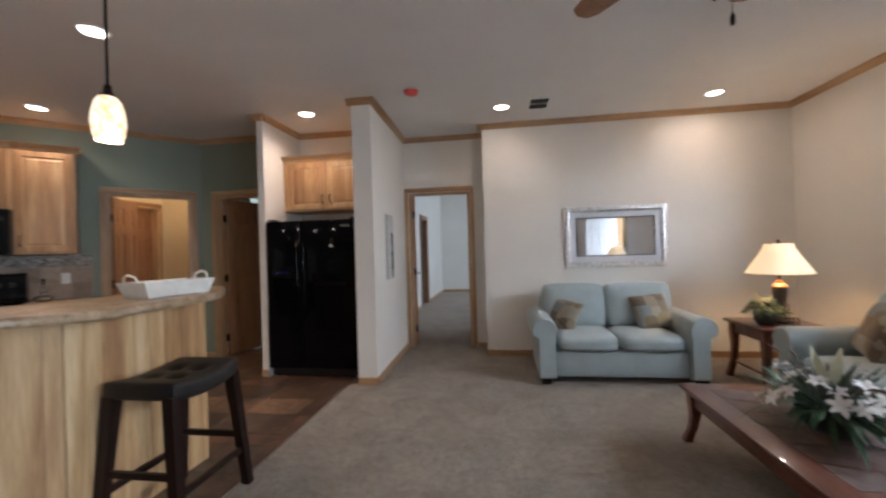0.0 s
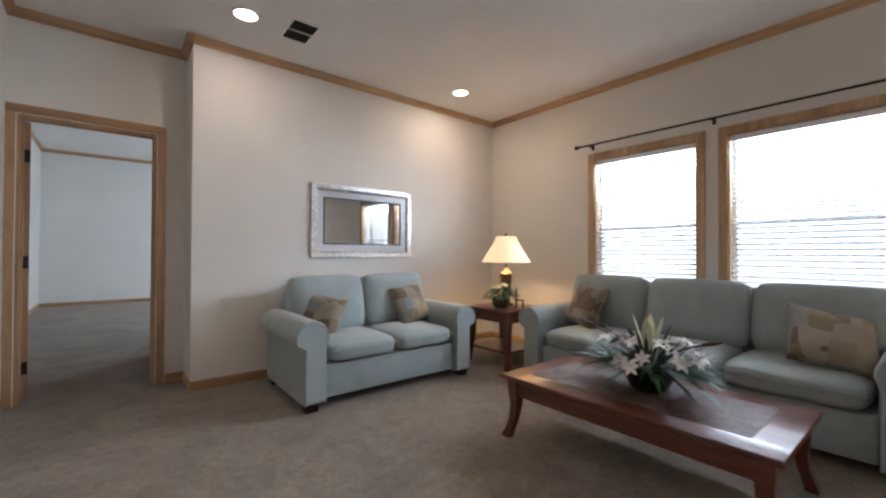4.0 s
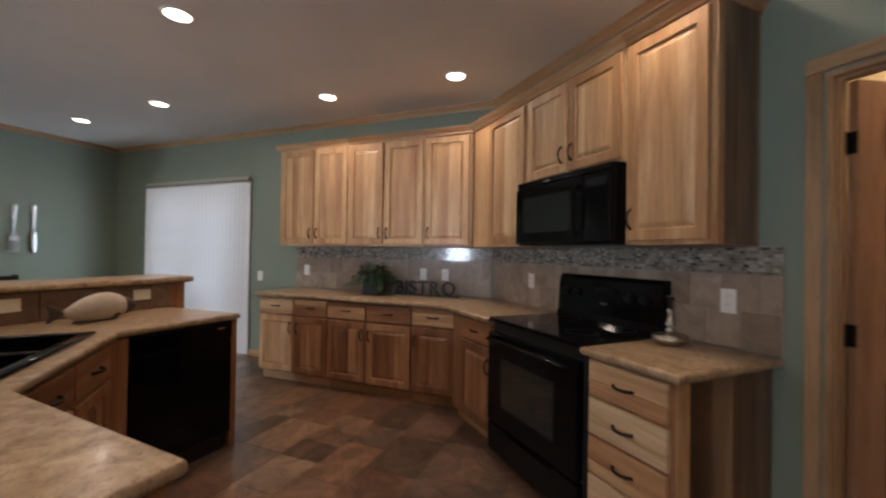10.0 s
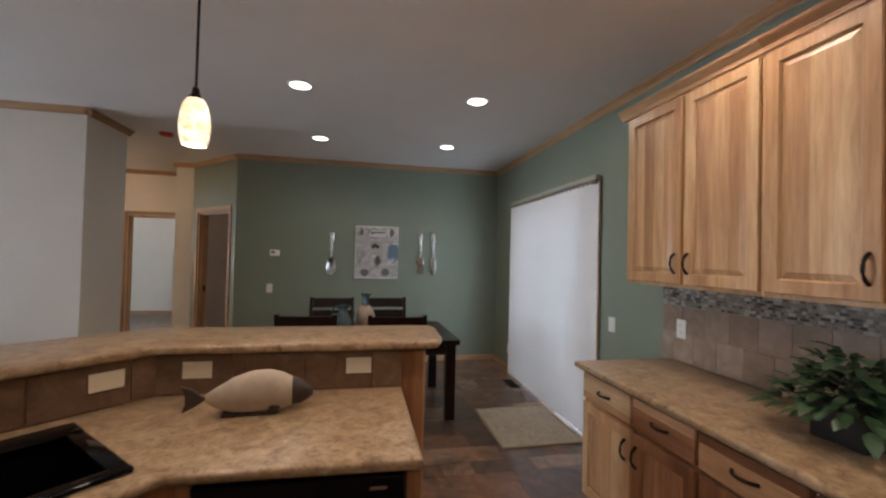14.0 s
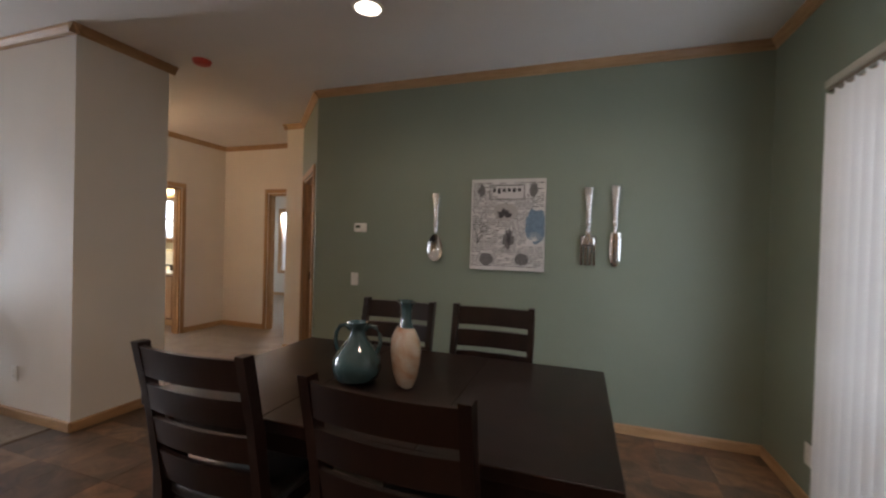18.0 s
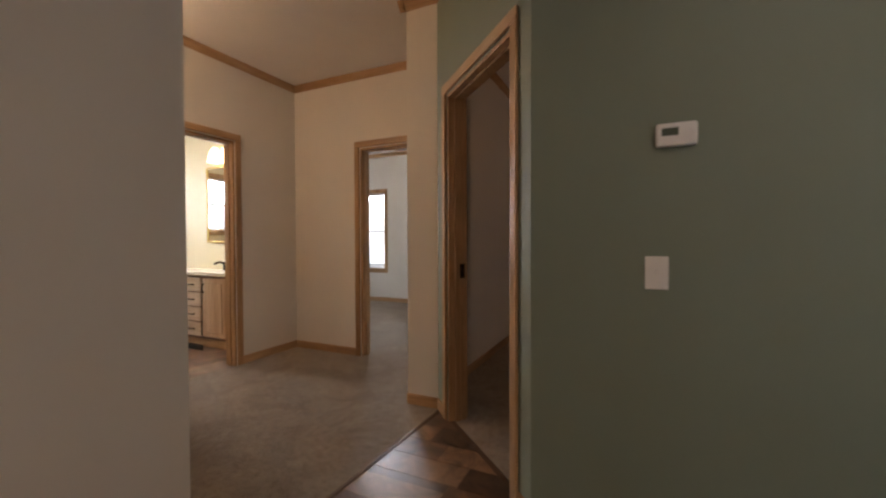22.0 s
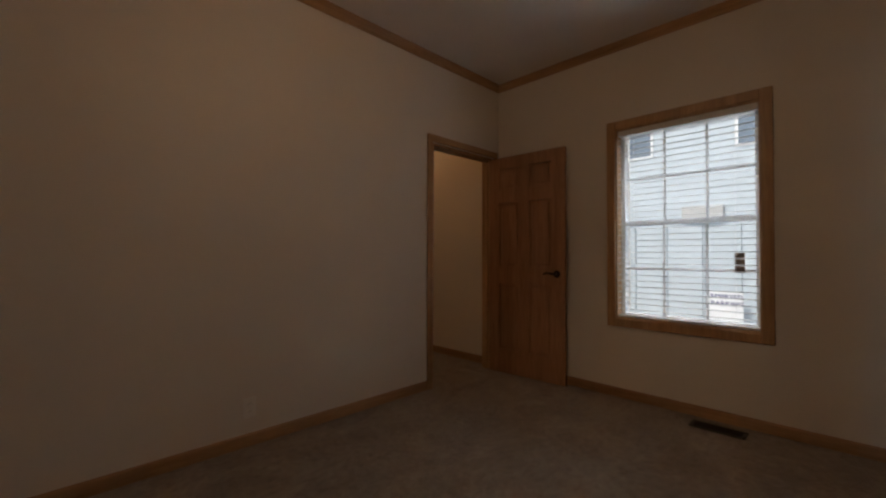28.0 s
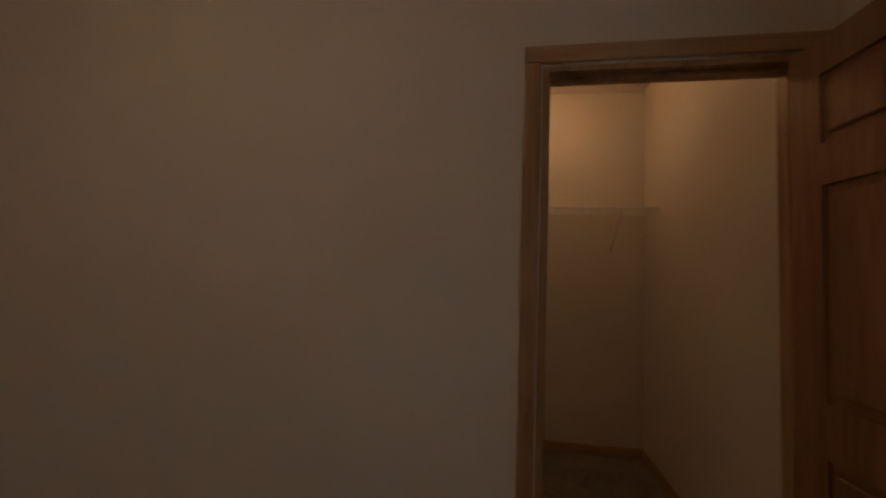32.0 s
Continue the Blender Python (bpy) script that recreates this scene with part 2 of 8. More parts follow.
def vinyl_mat(name, source):
    """Printed slate: rust, tan and grey-brown stones, each with its own tone."""
    m, t, b = nodes_of(name, 0.36, 0.0, 0.3)
    b.inputs["Coat Roughness"].default_value = 0.28
    n = t.nodes.new(source[0])
    pick = n.outputs[source[1]]
    v = coords(t, (1, 1, 1), "Object", 0.0)
    stone = ramp(t, pick, [(0.0, (0.066, 0.040, 0.027)), (0.22, (0.085, 0.052, 0.035)), (0.42, (0.152, 0.078, 0.042)), (0.6, (0.094, 0.067, 0.050)), (0.8, (0.185, 0.102, 0.056)), (1.0, (0.205, 0.145, 0.098))])
    cloud = noise_fac(t, v, 4.2, 8.0, 0.62, 1.8)
    vein = noise_fac(t, v, 2.2, 5.0, 0.6, 2.2)
    col = mix(t, 1.0, stone, ramp(t, cloud, [(0.30, (0.38, 0.34, 0.31)), (0.48, (0.95, 0.93, 0.92)), (0.70, (1.75, 1.70, 1.62))]), "MULTIPLY")
    col = mix(t, 1.0, col, ramp(t, vein, [(0.35, (0.85, 0.90, 0.98)), (0.6, (1.08, 1.0, 0.93))]), "MULTIPLY")
    t.links.new(col, b.inputs["Base Color"])
    bump(t, b, cloud, 0.1, 0.004)
    return m


VINYL_TILE = vinyl_mat("slate_vinyl", ("ShaderNodeObjectInfo", "Random"))
VINYL_REST = vinyl_mat("slate_vinyl_far", ("ShaderNodeNewGeometry", "Random Per Island"))
VINYL = plain("vinyl_joint", (0.105, 0.066, 0.044), 0.5, 0, 0, 0.15, 12.0)


def laminate_mat():
    m, t, b = nodes_of("granite_laminate", 0.3, 0.0, 0.05)
    v = coords(t)
    cloud = noise_fac(t, v, 15.0, 7.0, 0.62, 0.7)
    speck = noise_fac(t, v, 55.0, 5.0, 0.7, 0.5)
    col = ramp(t, cloud, [(0.3, (0.165, 0.102, 0.056)), (0.44, (0.30, 0.203, 0.112)), (0.58, (0.405, 0.292, 0.176)), (0.74, (0.49, 0.385, 0.262))])
    sp = ramp(t, speck, [(0.32, (0.5, 0.45, 0.4)), (0.5, (1, 1, 1))])
    t.links.new(mix(t, 1.0, col, sp, "MULTIPLY"), b.inputs["Base Color"])
    return m


LAMINATE = laminate_mat()

# ---- mesh helpers ----


def box(bm, x0, x1, y0, y1, z0, z1, bev=0.0, seg=1):
    r = bmesh.ops.create_cube(bm, size=1.0)
    vs = r["verts"]
    for v in vs:
        v.co = Vector(((x0 + x1) / 2 + v.co.x * (x1 - x0), (y0 + y1) / 2 + v.co.y * (y1 - y0), (z0 + z1) / 2 + v.co.z * (z1 - z0)))
    if bev:
        es = list({e for v in vs for e in v.link_edges})
        bmesh.ops.bevel(bm, geom=es, offset=bev, segments=seg, affect="EDGES", profile=0.5)
    return vs


def boxed(x0, x1, y0, y1, z0, z1, bev=0.0, seg=1):
    bm = bmesh.new()
    box(bm, x0, x1, y0, y1, z0, z1, bev, seg)
    return bm


def lathe(bm, prof, seg=24, cx=0.0, cy=0.0, sx=1.0, sy=1.0):
    rings = []
    for r, z in prof:
        if r < 1e-5:
            rings.append([bm.verts.new((cx, cy, z))])
        else:
            rings.append([bm.verts.new((cx + sx * r * math.cos(2 * math.pi * k / seg), cy + sy * r * math.sin(2 * math.pi * k / seg), z)) for k in range(seg)])
    for a, b in zip(rings, rings[1:]):
        for k in range(seg):
            q = (k + 1) % seg
            f = [a[k % len(a)], a[q % len(a)], b[q % len(b)], b[k % len(b)]]
            u = []
            for w in f:
                if w not in u:
                    u.append(w)
            if len(u) > 2:
                bm.faces.new(u)
    return rings


def tube(bm, pts, r, seg=8, caps=True):
    pts = [Vector(p) for p in pts]
    rad = r if isinstance(r, (list, tuple)) else [r] * len(pts)
    up = Vector((0, 0, 1))
    rings = []
    for i, p in enumerate(pts):
        d = (pts[min(i + 1, len(pts) - 1)] - pts[max(i - 1, 0)]).normalized()
        a = d.cross(up if abs(d.z) < 0.95 else Vector((1, 0, 0))).normalized()
        b = d.cross(a)
        rings.append([bm.verts.new(p + rad[i] * (a * math.cos(2 * math.pi * k / seg) + b * math.sin(2 * math.pi * k / seg))) for k in range(seg)])
    for a, b in zip(rings, rings[1:]):
        for k in range(seg):
            bm.faces.new([a[k], a[(k + 1) % seg], b[(k + 1) % seg], b[k]])
    if caps:
        bm.faces.new(rings[0][::-1])
        bm.faces.new(rings[-1])


def prism(bm, poly, z0, z1, bev=0.0, seg=2):
    """A plan polygon pulled up from z0 to z1."""
    n = len(poly)
    lo = [bm.verts.new((x, y, z0)) for x, y in poly]
    hi = [bm.verts.new((x, y, z1)) for x, y in poly]
    fs = [bm.faces.new(lo[::-1]), bm.faces.new(hi)]
    for k in range(n):
        fs.append(bm.faces.new([lo[k], lo[(k + 1) % n], hi[(k + 1) % n], hi[k]]))
    bmesh.ops.recalc_face_normals(bm, faces=fs)
    if bev:
        es = list({e for f in fs[:2] for e in f.edges})
        bmesh.ops.bevel(bm, geom=es, offset=bev, segments=seg, affect="EDGES", profile=0.5)


def part(name, bm, material, parent=None, label="", smooth=False):
    me = bpy.data.meshes.new(name)
    bmesh.ops.recalc_face_normals(bm, faces=bm.faces[:])
    bm.to_mesh(me)
    bm.free()
    for m in material if isinstance(material, (list, tuple)) else [material]:
        me.materials.append(m)
    if smooth:
        for p in me.polygons:
            p.use_smooth = True
        me.set_sharp_from_angle(angle=radians(smooth if smooth > 1 else 40))
    ob = new(name, me)
    if parent is not None:
        ob.parent = parent
    if label:
        ob["label"] = label
    return ob


def thing(name, m, label, category, group="", kind=""):
    ob = new(name)
    ob.empty_display_size = 0.1
    ob.matrix_world = m
    return tagged(ob, label, category, group, kind)


def frame_of(ax, ay, bx, by):
    """Wall coordinates: x along the wall to the right as one faces it, y into the wall, z up."""
    return pose(ax, ay, 0, 0, 0, math.degrees(math.atan2(by - ay, bx - ax)))


def length_of(w):
    return math.hypot(w[2] - w[0], w[3] - w[1])


def structure(name, bm, material, label, m=None, smooth=False):
    ob = part(name, bm, material, None, label, smooth)
    if m is not None:
        ob.matrix_world = m
    return tagged(ob, label, name.rstrip("0123456789_").replace("_", " "), "", "structure")


# ---- the plan: wall faces as left end, right end ----
DX, DY = 0.697, 0.717
DA = (-6.0, 4.35)
DB = (DA[0] + 3.44 * DX, DA[1] + 3.44 * DY)
PLAN = {
    "proud": (-0.045, 7.03, 3.30, 7.03),
    "proud_side": (-0.045, 7.40, -0.045, 7.03),
    "passage": (-1.10, 7.40, -0.045, 7.40),
    "column_side": (-1.06, 5.92, -1.10, 7.40),
    "column_front": (-1.25, 5.92, -1.06, 5.92),
    "east": (3.30, 7.03, 3.30, 0.05),
    "living_south": (3.30, 0.05, -1.55, 0.05),
    "block_west": (-1.55, 0.05, -1.55, -0.60),
    "west": (-6.0, -1.41, -6.0, DA[1]),
    "range": (DA[0], DA[1], DB[0], DB[1]),
    "pantry": (DB[0], DB[1], -2.38, DB[1]),
    "green": (-2.42, -1.41, -6.0, -1.41),
    "den_door": (-1.60, -2.25, -2.42, -1.41),
    "stub": (-1.365, -2.25, -1.60, -2.25),
    "hall_west": (-1.365, -3.06, -1.365, -2.25),
    "hall_south": (0.49, -3.06, -1.365, -3.06),
    "hall_east": (0.49, -0.60, 0.49, -3.06),
    "hall_north": (-1.55, -0.60, 0.49, -0.60),
    "den_south": (-1.52, -4.70, -5.86, -4.70),
    "den_west": (-5.86, -4.70, -5.86, -1.53),
    "den_east": (-1.52, -2.42, -1.52, -4.70),
    "den_north": (-5.86, -1.53, -2.47, -1.53),
}


def wall(name, w, back, materials, holes=(), z0=0.0, z1=None, label="", ext=(0.0, 0.0)):
    """One wall with its face at y 0 and its back at y = back; holes are (x0, x1, z0, z1)."""
    z1 = z1 or H + 0.05
    ln = length_of(w)
    bm = bmesh.new()
    xs = sorted({-ext[0], ln + ext[1], *[h[0] for h in holes], *[h[1] for h in holes]})
    for x0, x1 in zip(xs, xs[1:]):
        spans = [(z0, z1)]
        for h in holes:
            if h[0] <= x0 + 1e-6 and h[1] >= x1 - 1e-6:
                nxt = []
                for a, b in spans:
                    if h[2] > a:
                        nxt.append((a, h[2]))
                    if h[3] < b:
                        nxt.append((h[3], b))
                spans = nxt
        for a, b in spans:
            box(bm, x0, x1, 0, back, a, b)
    bmesh.ops.remove_doubles(bm, verts=bm.verts[:], dist=1e-5)
    bm.verts.index_update()
    groups = {}
    for f in bm.faces:
        groups.setdefault(tuple(sorted(v.index for v in f.verts)), []).append(f)
    twins = [f for g in groups.values() if len(g) > 1 for f in g]
    bmesh.ops.delete(bm, geom=twins, context="FACES")
    bmesh.ops.recalc_face_normals(bm, faces=bm.faces[:])
    for f in bm.faces:
        f.material_index = 1 if f.calc_center_median().y > back - 1e-4 else 0
    return structure(name, bm, materials, label, frame_of(*w))


def run(name, w, x0, x1, prof, material, label):
    """A moulding along a wall: prof is (y out of the wall, z) points."""
    bm = bmesh.new()
    a = [bm.verts.new((x0, -y, z)) for y, z in prof]
    b = [bm.verts.new((x1, -y, z)) for y, z in prof]
    n = len(prof)
    for k in range(n):
        bm.faces.new([a[k], a[(k + 1) % n], b[(k + 1) % n], b[k]])
    bm.faces.new(a[::-1])
    bm.faces.new(b)
    return structure(name, bm, material, label, frame_of(*w))


CROWN = [(0.0, H - 0.062), (0.008, H - 0.062), (0.014, H - 0.045), (0.040, H - 0.016), (0.046, H - 0.001), (0.0, H - 0.001)]
BASE = [(0.0, 0.002), (0.011, 0.002), (0.011, 0.062), (0.006, 0.072), (0.0, 0.074)]


def trims(w, gaps=(), crown=True, c0=0.0, c1=0.0, material=None):
    ln = length_of(w)
    if crown:
        run("crown_trim", w, c0, ln - c1, CROWN, TRIMH, "light oak crown moulding under the ceiling")
    x = 0.0
    for g0, g1 in list(gaps) + [(ln, ln)]:
        if g0 - x > 0.02:
            run("baseboard", w, x, g0, BASE, material or TRIMH, "light oak baseboard along the wall")
        x = g1


def six_panel(bm, w, h, t=0.035):
    """A six-panel door leaf from x 0 to w, y -t to 0, with sunk panels on both faces."""
    st, mid = 0.115 * w / 0.76, 0.10 * w / 0.76
    zs = [0.0, 0.22, 0.83, 0.98, 1.58, 1.70, 1.90, h]
    xs = [0.0, st, w / 2 - mid / 2, w / 2 + mid / 2, w - st, w]
    for y0, y1 in ((-t, -t + 0.012), (-0.012, 0.0)):
        for i in (0, 2, 4):
            box(bm, xs[i], xs[i + 1], y0, y1, 0, h)
        for k in (0, 2, 4, 6):
            for i in (1, 3):
                box(bm, xs[i], xs[i + 1], y0, y1, zs[k], zs[k + 1])
        for k in (1, 3, 5):
            for i in (1, 3):
                a, b, c, d = xs[i] + 0.028, xs[i + 1] - 0.028, zs[k] + 0.028, zs[k + 1] - 0.028
                yy = (y0, y1 - 0.002) if y0 > -0.02 else (y0 + 0.002, y1)
                box(bm, a, b, yy[0], yy[1], c, d, 0.004)
    box(bm, 0.0, w, -t + 0.012, -0.012, 0, h)


def lever(parent, x, y, z, out, side):
    """A bronze lever handle; out is the way out of the leaf, side the way the lever points."""
    bm = bmesh.new()
    r = bmesh.ops.create_cone(bm, segments=20, radius1=0.031, radius2=0.027, depth=0.012, cap_ends=True)
    bmesh.ops.transform(bm, verts=r["verts"], matrix=Matrix.Translation((x, y + out * 0.006, z)) @ Matrix.Rotation(radians(90 * out), 4, "X"))
    tube(bm, [(x, y + out * 0.01, z), (x, y + out * 0.045, z)], 0.010, 10)
    tube(bm, [(x, y + out * 0.045, z), (x + side * 0.03, y + out * 0.05, z + 0.003), (x + side * 0.075, y + out * 0.048, z + 0.008), (x + side * 0.11, y + out * 0.044, z - 0.002)], [0.011, 0.010, 0.008, 0.007], 10)
    return part("handle", bm, BRONZE, parent, "oil-rubbed bronze lever handle", 50)


DOORS = 0


def doorway(w, x0, x1, top, back, leaf=None, label="", swing=90.0, hinge="left", casing_back=True, cl=(0.06, 0.06), wood_m=None, front=False, leaf_m=None):
    """Casings, jambs and, if asked, a leaf turned by swing degrees, on the hole x0 to x1 of wall w."""
    global DOORS
    DOORS += 1
    wm = wood_m or TRIM
    root = thing("door_%d" % DOORS, frame_of(*w), label, "door", "", "structure")
    for side, (o, s) in enumerate(((0.0, -1), (back, 1))):
        if side and not casing_back:
            continue
        y0, y1 = sorted((o + s * 0.001, o + s * 0.018))
        for a, b in ((x0 - cl[0], x0 - 0.006), (x1 + 0.006, x1 + cl[1])):
            part("casing", boxed(a, b, y0, y1, 0.001, top + 0.006, 0.005, 2), wm, root)
        part("casing", boxed(x0 - cl[0], x1 + cl[1], y0, y1, top + 0.007, top + 0.066, 0.005, 2), TRIMH if wm is TRIM else wm, root)
    for a, b, c, d in ((x0, x0 + 0.019, 0.001, top - 0.019), (x1 - 0.019, x1, 0.001, top - 0.019), (x0, x1, top - 0.019, top)):
        part("jamb", boxed(a, b, 0.002, back - 0.002, c, d), wm, root)
    for a, b, c, d in ((x0 + 0.019, x0 + 0.030, 0.001, top - 0.030), (x1 - 0.030, x1 - 0.019, 0.001, top - 0.030), (x0 + 0.019, x1 - 0.019, top - 0.030, top - 0.019)):
        part("stop", boxed(a, b, back * 0.35, back * 0.35 + 0.03, c, d), wm, root)
    if leaf:
        wl = x1 - x0 - 0.044
        bm = bmesh.new()
        six_panel(bm, wl, top - 0.035)
        lf = part("leaf", bm, leaf_m or DOORW, root, leaf)
        if front:
            lf.matrix_local = Matrix.Translation((x1 - 0.021, -0.004, 0.012)) @ Matrix.Rotation(radians(swing), 4, "Z") @ Matrix.Diagonal((-1, -1, 1, 1))
        elif hinge == "left":
            lf.matrix_local = Matrix.Translation((x0 + 0.021, back + 0.004, 0.012)) @ Matrix.Rotation(radians(swing), 4, "Z")
        else:
            lf.matrix_local = Matrix.Translation((x1 - 0.021, back + 0.004, 0.012)) @ Matrix.Rotation(radians(-swing), 4, "Z") @ Matrix.Diagonal((-1, 1, 1, 1))
        hx = wl - 0.065
        sp = x0 + 0.0195 if hinge == "right" else x1 - 0.0195
        part("strike_plate", boxed(sp - 0.002, sp + 0.002, 0.03 if front else back - 0.06, 0.06 if front else back - 0.012, 0.90, 0.99, 0.001), BRONZE, root, "dark bronze strike plate")
        lever(lf, hx, 0.0, 0.93, 1, -1)
        lever(lf, hx, -0.035, 0.93, -1, -1)
        for z in (0.178, 0.943, 1.713):
            if not front and swing > 45:
                jx = x0 + 0.0195 if hinge == "left" else x1 - 0.0195
                part("hinge_plate", boxed(jx - 0.0015, jx + 0.0015, back * 0.35 + 0.033, back - 0.004, z + 0.012, z + 0.102, 0.0006), BRONZE, root, "dark bronze hinge plate")
            bm = boxed(-0.003, 0.0005, -0.034, 0.006, z, z + 0.09, 0.001)
            tube(bm, [(-0.006, 0.006, z - 0.004), (-0.006, 0.006, z + 0.094)], 0.007, 8)
            part("hinge", bm, BRONZE, lf, "dark bronze hinge")
    return root


# ---- floors and ceilings ----
def slab(name, poly, z0, z1, material, label):
    bm = bmesh.new()
    prism(bm, poly, z0, z1)
    return structure(name, bm, material, label)


slab("ground", [(-300, -300), (300, -300), (300, 300), (-300, 300)], -0.75, -0.6, plain("gravel_ground", (0.30, 0.29, 0.27), 0.9, 0, 0, 0.25, 6.0), "pale gravel ground outside the house")
slab("subfloor", [(-6.2, -9.0), (4.6, -9.0), (4.6, 15.6), (-6.2, 15.6)], -0.4, -0.03, OUTER, "plain floor deck of the house")
slab("carpet", [(-1.36, 0.0), (3.4, 0.0), (3.4, 7.03), (3.4, 15.4), (-2.2, 15.4), (-2.2, 7.5), (-1.2, 7.5), (-1.2, 6.0), (-1.36, 5.92)], -0.03, 0.0, CARPET, "beige speckled cut-pile carpet")
slab("carpet", [(-6.0, -8.2), (4.4, -8.2), (4.4, -3.1), (0.55, -3.1), (0.55, -0.55), (-1.55, -0.55), (-1.62, -2.28), (-2.47, -1.46), (-6.0, -1.46)], -0.03, 0.0, CARPET, "beige speckled cut-pile carpet")
vinyl = slab("vinyl_floor", [(-6.2, -1.46), (-2.47, -1.46), (-1.62, -2.28), (-1.55, -0.55), (-1.36, 0.0), (-1.36, 5.92), (-1.2, 6.0), (-1.2, 7.5), (-2.2, 7.5), (-2.2, 10.5), (-6.2, 10.5)], -0.03, -0.0035, VINYL, "brown stone-pattern sheet vinyl floor")
slab("vinyl_floor", [(0.55, -3.1), (4.4, -3.1), (4.4, 0.0), (0.55, 0.0)], -0.03, -0.002, VINYL, "brown stone-pattern sheet vinyl floor")
slab("ceiling_bedroom", [(-1.70, 7.46), (4.6, 7.46), (4.6, 15.6), (-1.70, 15.6)], HB, HB + 0.12, CEIL, "higher painted bedroom ceiling")
slab("wall_bedroom_near", [(-1.70, 7.46), (4.6, 7.46), (4.6, 7.52), (-1.70, 7.52)], H + 0.05, HB, WHITE_WALL, "pale bedroom wall over the doorway")
slab("ceiling", [(-6.2, -9.0), (4.6, -9.0), (4.6, 7.46), (-1.70, 7.46), (-1.70, 15.6), (-6.2, 15.6)], H, H + 0.12, CEIL, "flat painted ceiling with a light orange-peel texture")

# ---- walls ----
T = 0.12
wall("wall_north", PLAN["proud"], 0.49, [CREAM, WHITE_WALL], label="cream painted wall behind the loveseat", ext=(0, 0.3))
wall("wall_passage", PLAN["passage"], T, [CREAM, WHITE_WALL], [(0.055, 0.855, 0, 2.04)], label="cream wall with the bedroom doorway", ext=(0.0, 0.0))
wall("wall_column", PLAN["column_side"], 0.19, [CREAM, CREAM], label="cream end wall of the refrigerator alcove", ext=(0, 0))
wall("wall_alcove", (-2.31, 6.90, -1.24, 6.90), T, [CREAM, CREAM], label="cream back of the refrigerator alcove")
wall("wall_pillar", (-2.38, 6.12, -2.31, 6.12), 0.80, [CREAM, CREAM], label="slim cream wall end beside the refrigerator")
ENTRY = (5.95, 6.83, 0.0, 2.04)
WIN = [(1.44, 2.38, 0.62, 2.04), (2.60, 3.58, 0.62, 2.04)]
wall("wall_east", PLAN["east"], 0.15, [CREAM, OUTER], WIN + [ENTRY], label="cream outer wall with two windows and the entry door", ext=(0.3, 0.15))
wall("wall_south", PLAN["living_south"], 0.65, [CREAM, CREAM], label="cream living room wall")
wall("wall_west", PLAN["west"], 0.16, [GREEN, OUTER], [(0.85, 2.60, 0.0, 2.145)], label="sage green outer wall with a sliding door", ext=(0.15, 0.3))
UD = (2.50, 3.32)
wall("wall_range", PLAN["range"], T, [GREEN, CREAM], [(UD[0], UD[1], 0, 2.04)], label="sage green angled wall behind the range")
wall("wall_pantry", PLAN["pantry"], T, [GREEN, CREAM], [(0.20, 0.98, 0, 2.04)], label="sage green wall with a dark doorway")
wall("wall_green", PLAN["green"], T, [GREEN, CREAM], label="sage green dining wall", ext=(0, 0.1))
wall("wall_den_door", PLAN["den_door"], T, [GREEN, CREAM], [(0.19, 1.02, 0, 2.04)], label="sage green angled wall with the den doorway")
wall("wall_stub", PLAN["stub"], 0.14, [CREAM, CREAM], label="cream end of the hall wall")
wall("wall_hall_west", PLAN["hall_west"], 0.155, [CREAM, CREAM], label="cream hall wall", ext=(0, -0.141))
wall("wall_hall_south", PLAN["hall_south"], T, [CREAM, WHITE_WALL], [(0.85, 1.66, 0, 2.04)], label="cream hall wall with a bedroom doorway", ext=(0, 0.0))
wall("wall_hall_east", PLAN["hall_east"], T, [CREAM, YELLOW], [(0.95, 1.73, 0, 2.04)], label="cream hall wall with the bathroom doorway")
wall("wall_den_south", PLAN["den_south"], T, [CREAM, CREAM], [(3.44, 4.25, 0, 2.04)], label="cream den wall with the closet doorway", ext=(0.0, 0.15))
wall("wall_den_west", PLAN["den_west"], 0.3, [CREAM, OUTER], [(1.15, 2.06, 0.61, 2.09)], label="cream den wall with one window", ext=(2.2, 0.0))
wall("wall_den_east", PLAN["den_east"], 0.15, [CREAM, WHITE_WALL], label="cream den wall", ext=(0.0, 3.5))
# ---- rooms beyond the doorways ----
wall("wall_bedroom_far", (-2.2, 14.4, 3.4, 14.4), T, [WHITE_WALL, OUTER], z1=HB, label="pale bedroom wall")
wall("wall_bedroom_west", (-1.65, 7.52, -1.65, 14.4), T, [WHITE_WALL, OUTER], [(3.6, 4.4, 0, 2.04)], z1=HB, label="pale bedroom wall with a doorway")
# the window in this wall is out of view, added for the fill lamp
wall("wall_bedroom_east", (3.4, 14.4, 3.4, 7.0), T, [WHITE_WALL, OUTER], [(2.0, 3.6, 0.7, 2.1)], z1=HB, label="pale bedroom wall with an unseen, added window")
wall("wall_vestibule", (-0.14, 8.66, -0.14, 7.525), T, [WHITE_WALL, WHITE_WALL], [(0.12, 0.90, 0, 2.04)], label="pale short wall with a closed door", ext=(0, 0))
wall("wall_utility_far", (-5.0, 7.70, -3.62, 7.70), T, [YELLOW, OUTER], label="warm cream utility room wall")
wall("wall_utility_west", (-5.0, 5.50, -5.0, 7.70), T, [YELLOW, OUTER], [(1.50, 2.12, 0, 2.04)], label="warm cream utility room wall with a closed door")
wall("wall_partition", (-3.62, 7.70, -3.62, 6.96), 0.1, [YELLOW, CREAM], label="warm cream utility room wall")
